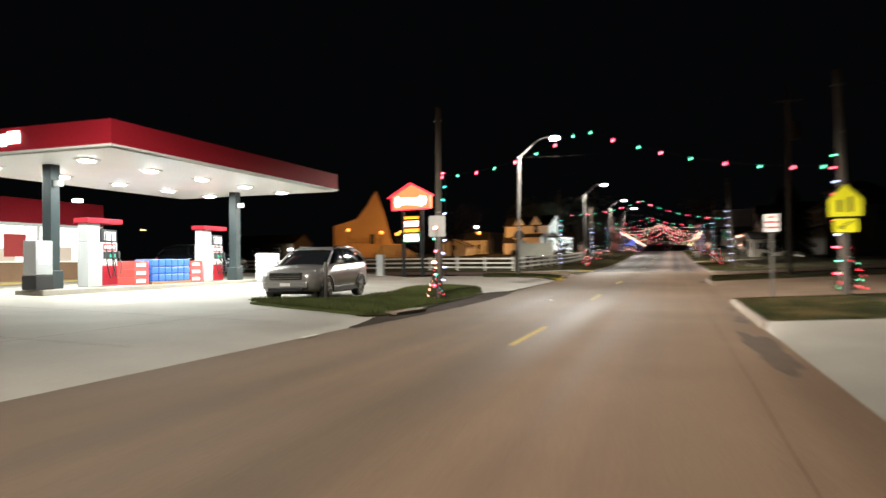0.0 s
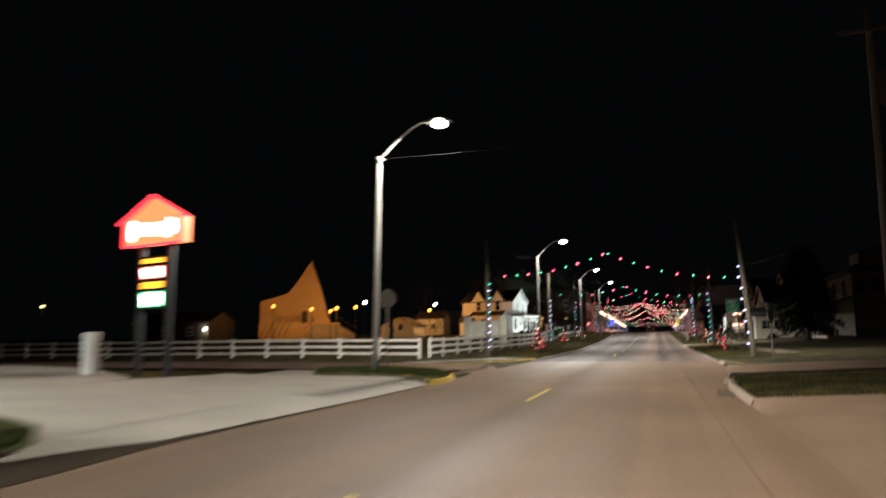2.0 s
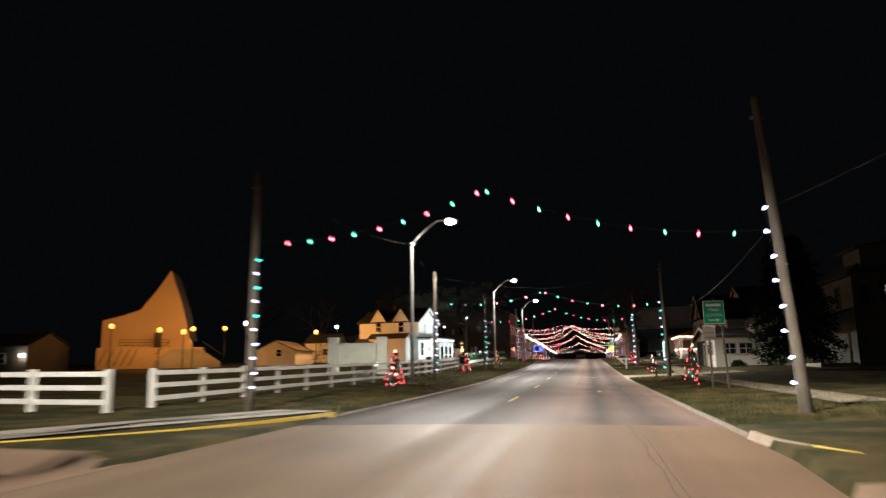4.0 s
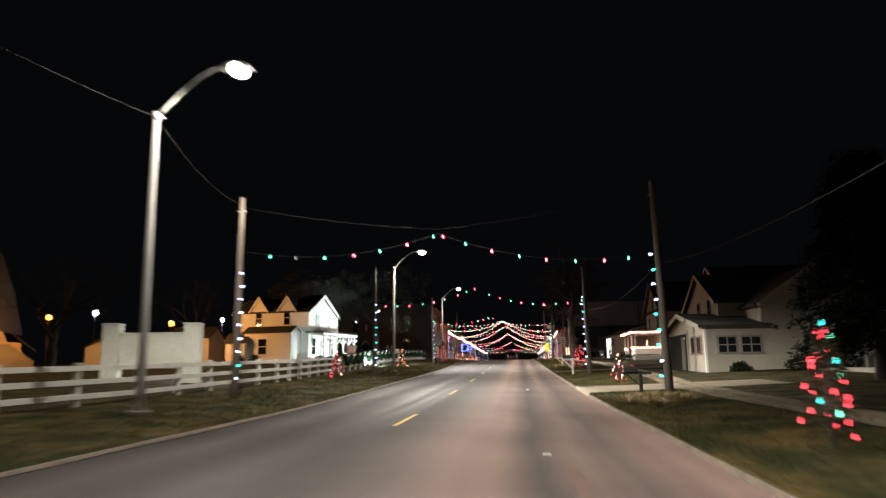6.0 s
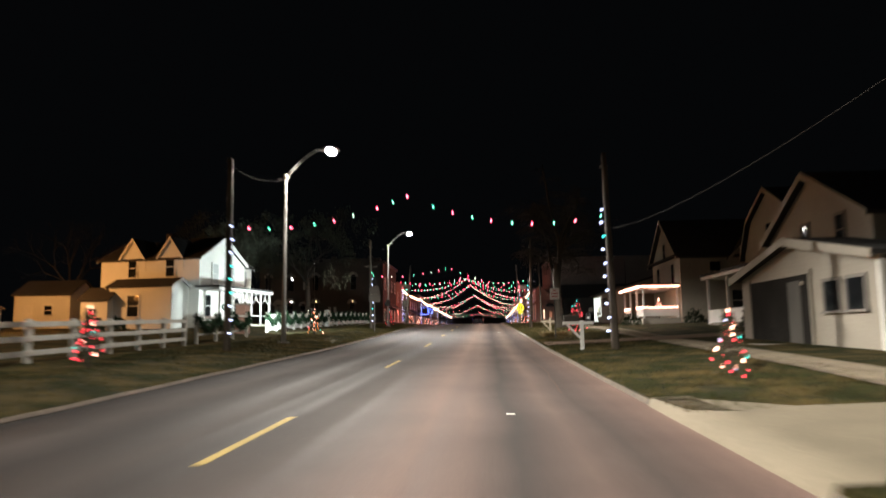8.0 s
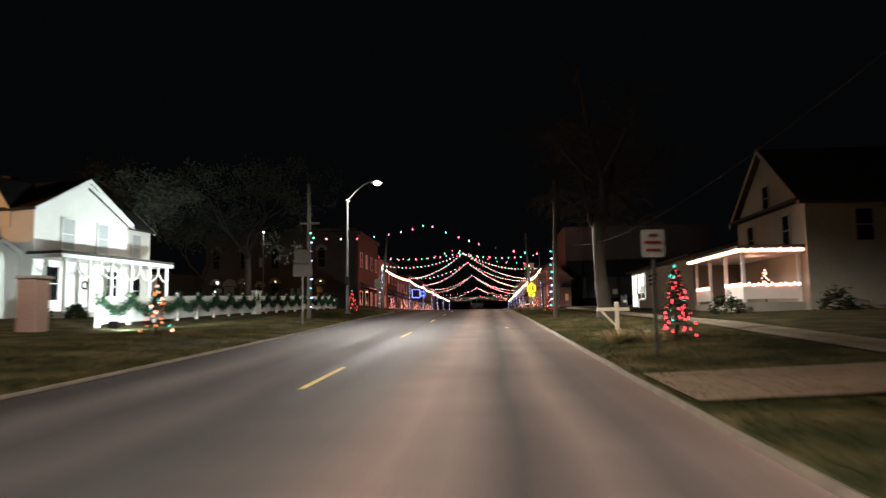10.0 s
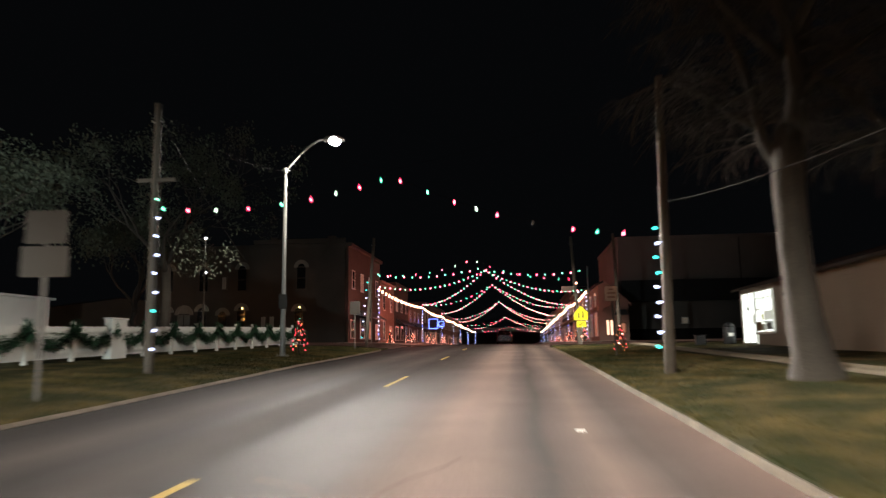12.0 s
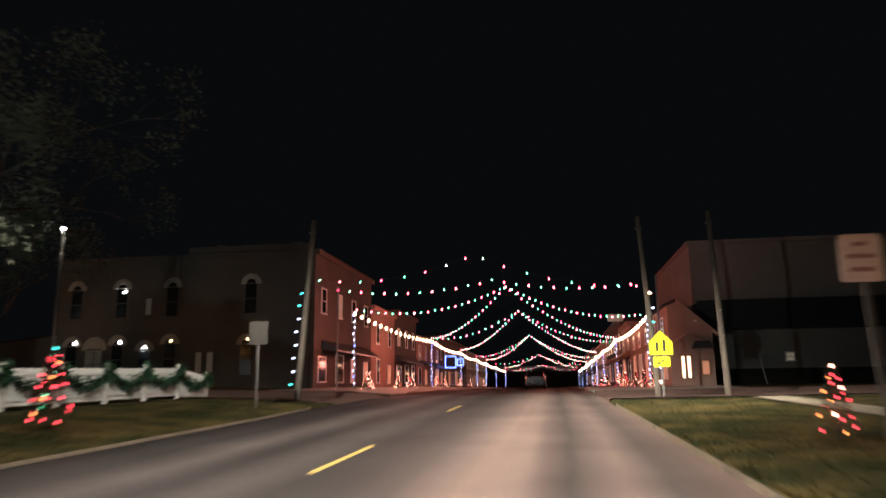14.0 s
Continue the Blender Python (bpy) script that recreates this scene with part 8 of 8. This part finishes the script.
for i, (a, b, h, m, text) in enumerate(LEFT_BLOCKS):
    mid = (a + b) / 2
    ob = thing("shop_building", (-15.2, mid, road_z(mid) + 0.15), text, "building")
    facade(ob, 0, a - mid, b - mid, -1, h, m, 70 + i, 18.4 if i == 0 else 15)
    if i == 0:
        south = a - mid - 0.01
        for wx, z, w, pane in [(-17.1, 5.05, 0.8, None), (-13.7, 5.05, 0.8, None), (-10.0, 5.05, 0.8, None), (-4.4, 5.1, 0.8, None), (-17.2, 1.2, 0.8, None), (-13.8, 1.25, 0.8, None), (-10.0, 1.25, 0.8, None), (-4.6, 1.1, 0.8, None), (-15.5, 0.95, 1.2, DULL_STONE), (-11.8, 0.85, 0.8, None)]:
            wi = window(ob, "S", south, wx, z, w, 1.95, pane, "arched_window", True, BRICK)
            ro, ri = w / 2 + 0.3, w / 2 - 0.05
            arch = [(ro * math.cos(t), ro * math.sin(t)) for t in (math.pi * q / 12 for q in range(13))] + [(ri * math.cos(t), ri * math.sin(t)) for t in (math.pi * q / 12 for q in range(12, -1, -1))]
            part("arch", cprism(arch, 0.09, Matrix.Translation((0, -0.08, 1.95))), DULL_STONE, wi, "pale stone arch hood")
            fan = [(ri * math.cos(t), ri * math.sin(t)) for t in (math.pi * q / 12 for q in range(13))]
            part("fanlight", cprism(fan, 0.03, Matrix.Translation((0, -0.03, 1.955))), GLASS_DARK if pane is None else DULL_STONE, wi, "dark fanlight")
        # reflections on the glass, added as small glowing balls
        for wx, z, m in ((-16.9, 3.4, LED_FACE), (-13.5, 6.8, LED_FACE), (-13.6, 3.4, LED_FACE), (-9.9, 3.4, LAMP_AND_GLINT), (-4.5, 3.4, LAMP_AND_GLINT)):
            part("pane_glint", ball(bmesh.new(), (wx, south - 0.06, z), 0.1, 0.8, 8, 6), m, ob, "small glowing ball put in for a glint on glass")
        for wx, z in ((-7.9, 1.3), (-7.1, 1.3)):
            window(ob, "S", south, wx, z, 0.42, 1.3, BLIND, "window", False, BRICK)
        window(ob, "S", south, -11.7, 5.2, 0.4, 1.1, BLIND, "window", False, BRICK)
        part("downpipe", ctube([(-0.25, a - mid - 0.08, 0), (-0.25, a - mid - 0.08, 8.7)], 0.05, 8), ALU, ob)
        part("parapet", cbox(-9.0, -0.3, a - mid - 0.03, a - mid + 0.3, 9.3, 9.7, 0.02), BRICK, ob, "raised parapet")
        for cx in (-8.2, -2.6):
            part("chimney", cbox(cx, cx + 0.7, -5, -4.2, 9.2, 10.3, 0.02), BRICK, ob)
for i, (a, b, h, m, text) in enumerate(RIGHT_BLOCKS):
    mid = (a + b) / 2
    ob = thing("shop_building", (7.2, mid, road_z(mid) + 0.15), text, "building")
    facade(ob, 0, a - mid, b - mid, 1, h, m, 90 + i, 15)

# grey corner block on the right
gz = road_z(186) + 0.15
ob = thing("corner_block", (9.8, 196.5, gz), "tall grey block building with a dark canopy band", "building")
part("wall", cbox(0, 18, -8, 8, -0.4, 9.75), GREY_BLOCK, ob)
part("parapet", cbox(-0.12, 18.1, -8.12, 8.02, 9.752, 10.05, 0.02), GREY_BLOCK, ob)
part("flat_canopy", cbox(-0.05, 18.3, -9.6, -8.02, 3.7, 5.65, 0.03), BLACK, ob, "deep dark band over the lower wall")
part("plinth", cbox(0.0, 18.0, -8.15, -8.02, -0.3, 1.1, 0.01), DARK_AND_SHADE, ob, "dark base course")
window(ob, "S", -8.02, 6.0, 1.6, 0.5, 0.5, WINDOW_DIM)
part("downpipe", ctube([(11.4, -8.1, 0), (11.4, -8.1, 9.7)], 0.05, 8), ALU, ob)
part("yard_post", ctube([(3.6, -11.0, -0.2), (3.2, -11.0, 1.9)], 0.05, 8), STEEL, ob, "leaning grey post by the wall")

# brick shop with a lean-to gable, built against the corner block
ob = thing("gabled_shop", (7.15, 183.0, gz), "red-lit brick shop with a sloping gable end and lit windows", "shop")
part("wall", cprism([(0, -0.4), (0, 4.95), (0.55, 5.15), (2.6, 3.3), (2.6, -0.4)], 22.0), FACADE_WARM, ob, "brick wall under a sloping gable")
rf = part("roof", cprism([(-0.25, 4.85), (0.5, 5.16), (2.85, 3.08), (2.85, 3.2), (0.52, 5.34), (-0.3, 5.0)], 22.4, Matrix.Translation((0, -0.3, 0))), SHINGLE, ob, "dark sloping roof")
part("rake_trim", cprism([(0.5, 5.0), (2.85, 2.95), (2.85, 3.22), (0.5, 5.34)], 0.03, Matrix.Translation((0, -0.335, 0))), FACADE_WARM, rf, "reddish rake board")
for k in range(2):
    wi = window(ob, "S", -0.01, 0.74 + 0.34 * k, 0.5, 0.2, 1.3, BULB_SHOP, "shop_window", False, WOODFRONT)
window(ob, "S", -0.01, 2.05, 0.7, 0.4, 0.8, SHOP_WARM, "shop_window", False, WOODFRONT)
part("awning", cprism([(0.35, 2.75), (1.05, 3.2), (1.75, 2.75), (1.75, 2.68), (1.05, 3.08), (0.35, 2.68)], 0.7, Matrix.Translation((0, -0.72, 0))), FACADE_WARM, ob, "small gabled door hood")
part("awning", cprism([(1.3, 2.25), (2.5, 2.25), (2.3, 2.7), (1.5, 2.7)], 0.5, Matrix.Translation((0, -0.52, 0))), BLACK, ob, "dark fabric awning")
for k in range(2):
    part("wall_light", cbox(1.55 + 0.3 * k, 1.72 + 0.3 * k, -0.12, -0.02, 3.9, 4.0, 0.01), WINDOW_DIM, ob, "small pale wall light")
for k in range(5):
    window(ob, "W", -0.01, 2.2 + 4.2 * k, 0.5, 1.8, 2.0, SHOP_WARM if k % 2 == 0 else WINDOW_DIM, "shop_window", False)
    window(ob, "W", -0.01, 2.2 + 4.2 * k, 3.2, 0.8, 1.1)
part("fascia_board", cbox(-0.06, -0.01, 0.2, 21.6, 2.75, 3.05), WOODFRONT, ob, "brown shop fascia board")

# large dark closing blocks beyond the town
for x, y, w, d, h in [(-2, 420, 80, 10, 7), (-60, 250, 40, 60, 7), (55, 250, 40, 60, 7), (40, 120, 14, 20, 6)]:
    ob = thing("background_building", (x, y, 0), "dark distant building without lit windows", "building")
    gable_block(ob, -w / 2, w / 2, -d / 2, d / 2, -1, h + 2, h + 4, "x" if w > d else "y", GREY_BLOCK, 0.3, trim=False)


def round_bulb(name, material, r, seg=6):
    """A small plump bulb, tip down."""
    bm = bmesh.new()
    tube(bm, [(0, 0, r * 1.2), (0, 0, r * 0.55), (0, 0, -r * 0.25), (0, 0, -r), (0, 0, -r * 1.5)], [r * 0.3, r * 0.8, r, r * 0.65, r * 0.1], seg)
    return mesh_of(bm, name, material)


FAR_RED, FAR_GREEN = hot_bulb("far_red_bulb", FAR_RED_GLASS, FAR_PINK, 0.062, 0.15, 8), hot_bulb("far_green_bulb", FAR_GREEN_GLASS, FAR_MINT, 0.054, 0.135, 8)
FAR_WARM = round_bulb("large_warm_bulb", BULB_WARM_LIT, 0.11)
FAR_BLUE, FAR_DEEP = round_bulb("far_pale_blue_bulb", BULB_BLUE, 0.052), round_bulb("far_blue_bulb", BULB_DEEP, 0.052)


def along(pts, spacing):
    """Places at even steps along a line of points."""
    out, carry = [], 0.0
    for a, b in zip(pts, pts[1:]):
        run = (b - a).length
        while carry < run:
            out.append(a.lerp(b, carry / run))
            carry += spacing
        carry -= run
    return out


def town_string(a, peak, b, sag, spacing=0.55, green=5):
    ob = thing("town_light_string", peak, "long string of red and green bulbs over the town street", "light string", "light strings over the town street")
    pts = sag_points(a, peak, sag, 12) + sag_points(peak, b, sag, 12)[1:]
    loc = [p - peak for p in pts]
    part("cord", ctube(loc, 0.006, 4), WIRE, ob)
    spots = along(loc, spacing)
    for i, p in enumerate(spots):
        bu = part("bulb", FAR_GREEN if i % green == 1 else FAR_RED, None, ob)
        bu.location = p + Vector((0, 0, -0.05 - 0.02 * math.sin(i * 2.7)))


XL, XR = -12.2, 6.6
# each raised middle with the far ends of its strings on either side of the street
PEAKS = [(184.0, 6.9, (181.0, 209.0), (189.0, 214.0)), (200.0, 6.95, (209.0, 232.0), (220.0, 246.0)), (229.0, 6.85, (252.0, 268.0), (264.0, 284.0)), (284.0, 6.9, (290.0, 320.0), (300.0, 330.0)), (325.0, 6.1, (330.0, 350.0), (335.0, 355.0))]
STEPS = [(0.46, 1.15), (0.95, 1.35), (1.3, 1.6), (1.2, 1.7), (1.9, 1.9)]
for i, (y, hp, left_ends, right_ends) in enumerate(PEAKS):
    peak = Vector((-2.9, y, road_z(y) + hp))
    for ya, yb, step in zip(left_ends, right_ends, STEPS[i]):
        a = Vector((XL, ya, road_z(ya) + 5.35))
        b = Vector((XR, yb, road_z(yb) + 5.3))
        town_string(a, peak, b, 0.85 if i < 3 else 0.6, step, green=2)
town_string(Vector((-11.9, 176.0, road_z(176) + 6.0)), Vector((-3.1, 176.0, road_z(176) + 6.25)), Vector((5.6, 176.0, road_z(176) + 5.95)), 0.45, 0.68, green=2)
for x in (-11.9, 5.6):
    post = thing("decor_pole", local(x, 176.0), "slim grey pole holding a light string", "pole", "decorated poles in the town street")
    part("shaft", ctube([(0, 0, -0.2), (0, 0, 6.0 + road_z(176) - ground_z(x, 176.0) + 0.1)], [0.06, 0.045], 8), STEEL, post)


def garland_lights(x, stops_y, heights, label):
    stops = [Vector((x, yy, road_z(yy) + h)) for yy, h in zip(stops_y, heights)]
    base = stops[0]
    ob = thing("street_garland", base, label, "light garland")
    pts = []
    for a, b in zip(stops, stops[1:]):
        pts += sag_points(a, b, 0.3, 6)[:-1]
    pts.append(stops[-1])
    loc = [p - base for p in pts]
    part("cord", ctube(loc, 0.02, 4), WIRE, ob)
    for p in along(loc, 1.7):
        part("bulb", FAR_WARM, None, ob).location = p - Vector((0, 0, 0.1))
    for k, p in enumerate(stops):
        yp = p.y
        zb = ground_z(x, yp)
        post = thing("decor_pole", (x, yp, zb), "slim pole wound with blue and white lights", "pole", "decorated poles in the town street")
        part("shaft", ctube([(0, 0, -0.2), (0, 0, p.z - zb + 0.2)], [0.06, 0.045], 8), STEEL, post)
        spots = [Vector((0.05 * math.cos(2 * j), -0.1, 0.4 + (p.z - zb - 0.6) * j / 11)) for j in range(12)]
        for j, q in enumerate(spots):
            part("bulb", FAR_DEEP if (j + k) % 5 == 1 else FAR_BLUE, None, post).location = q


garland_lights(XL, (180.5, 209.0, 232.0, 252.0, 268.0, 290.0, 320.0), (5.05, 5.0, 4.9, 4.8, 4.7, 4.6, 4.5), "row of large warm bulbs along the shop fronts")
garland_lights(XR, (188.5, 214.0, 234.0, 250.0, 264.0, 284.0, 306.0, 330.0), (5.0, 5.0, 4.9, 4.8, 4.7, 4.6, 4.5, 4.5), "row of large warm bulbs along the shop fronts")

for i, (x, y) in enumerate([(-10.6, 177.5), (-10.2, 184), (-10.6, 189.5), (-10.0, 199), (-10.4, 206), (-10.0, 215), (-10.3, 226), (-10, 240), (5.2, 176), (5.5, 183), (5.0, 190), (5.4, 198), (5.0, 207), (5.3, 218), (5.2, 231), (-11.2, 180.5), (-11.0, 193), (-10.8, 203), (-10.9, 220), (5.6, 179.5), (5.4, 186.5), (5.5, 194), (5.6, 202.5), (5.3, 212), (5.5, 224)]):
    lit_tree(x, y, 20 + i, "wwrwo" if x < 0 else "rwrwo", 0.72, 26, "small fir wound with warm and red bulbs on the pavement")

ob = thing("neon_sign", (-13.4, 232.0, road_z(232) + 2.9), "blue neon outline sign on a shop front", "neon sign")
for x0, x1, z0, z1 in ((-0.9, 0.5, 0.0, 1.5), (0.7, 1.5, 0.3, 1.1)):
    part("neon_tube", ctube([(x0, 0, z0), (x1, 0, z0), (x1, 0, z1), (x0, 0, z1), (x0, 0, z0)], 0.07, 6), BULB_DEEP, ob, "blue neon tube")
part("bracket", cbox(-1.0, 1.6, 0.08, 0.16, -0.1, 1.6), BLACK, ob)
ob = thing("hanging_sign", (6.6, 214.0, road_z(214) + 6.9), "pale lit sign board hung over the pavement", "sign")
part("board", cbox(-0.7, 0.9, -0.06, 0.06, 0, 0.75, 0.02), WINDOW_DIM, ob)
part("bracket", cbox(0.9, 2.6, -0.03, 0.03, 0.65, 0.72), BLACK, ob)

# the strings' own red light on the shop fronts
for y in (182.0, 199.0, 218.0, 242.0):
    for x, power in ((-9.6, 560.0 if y < 200 else 260.0), (4.4, 100.0)):
        lamp("string_glow", "POINT", (x, y, road_z(y) + 4.0), power, (1.0, 0.26, 0.20), size=0.6)
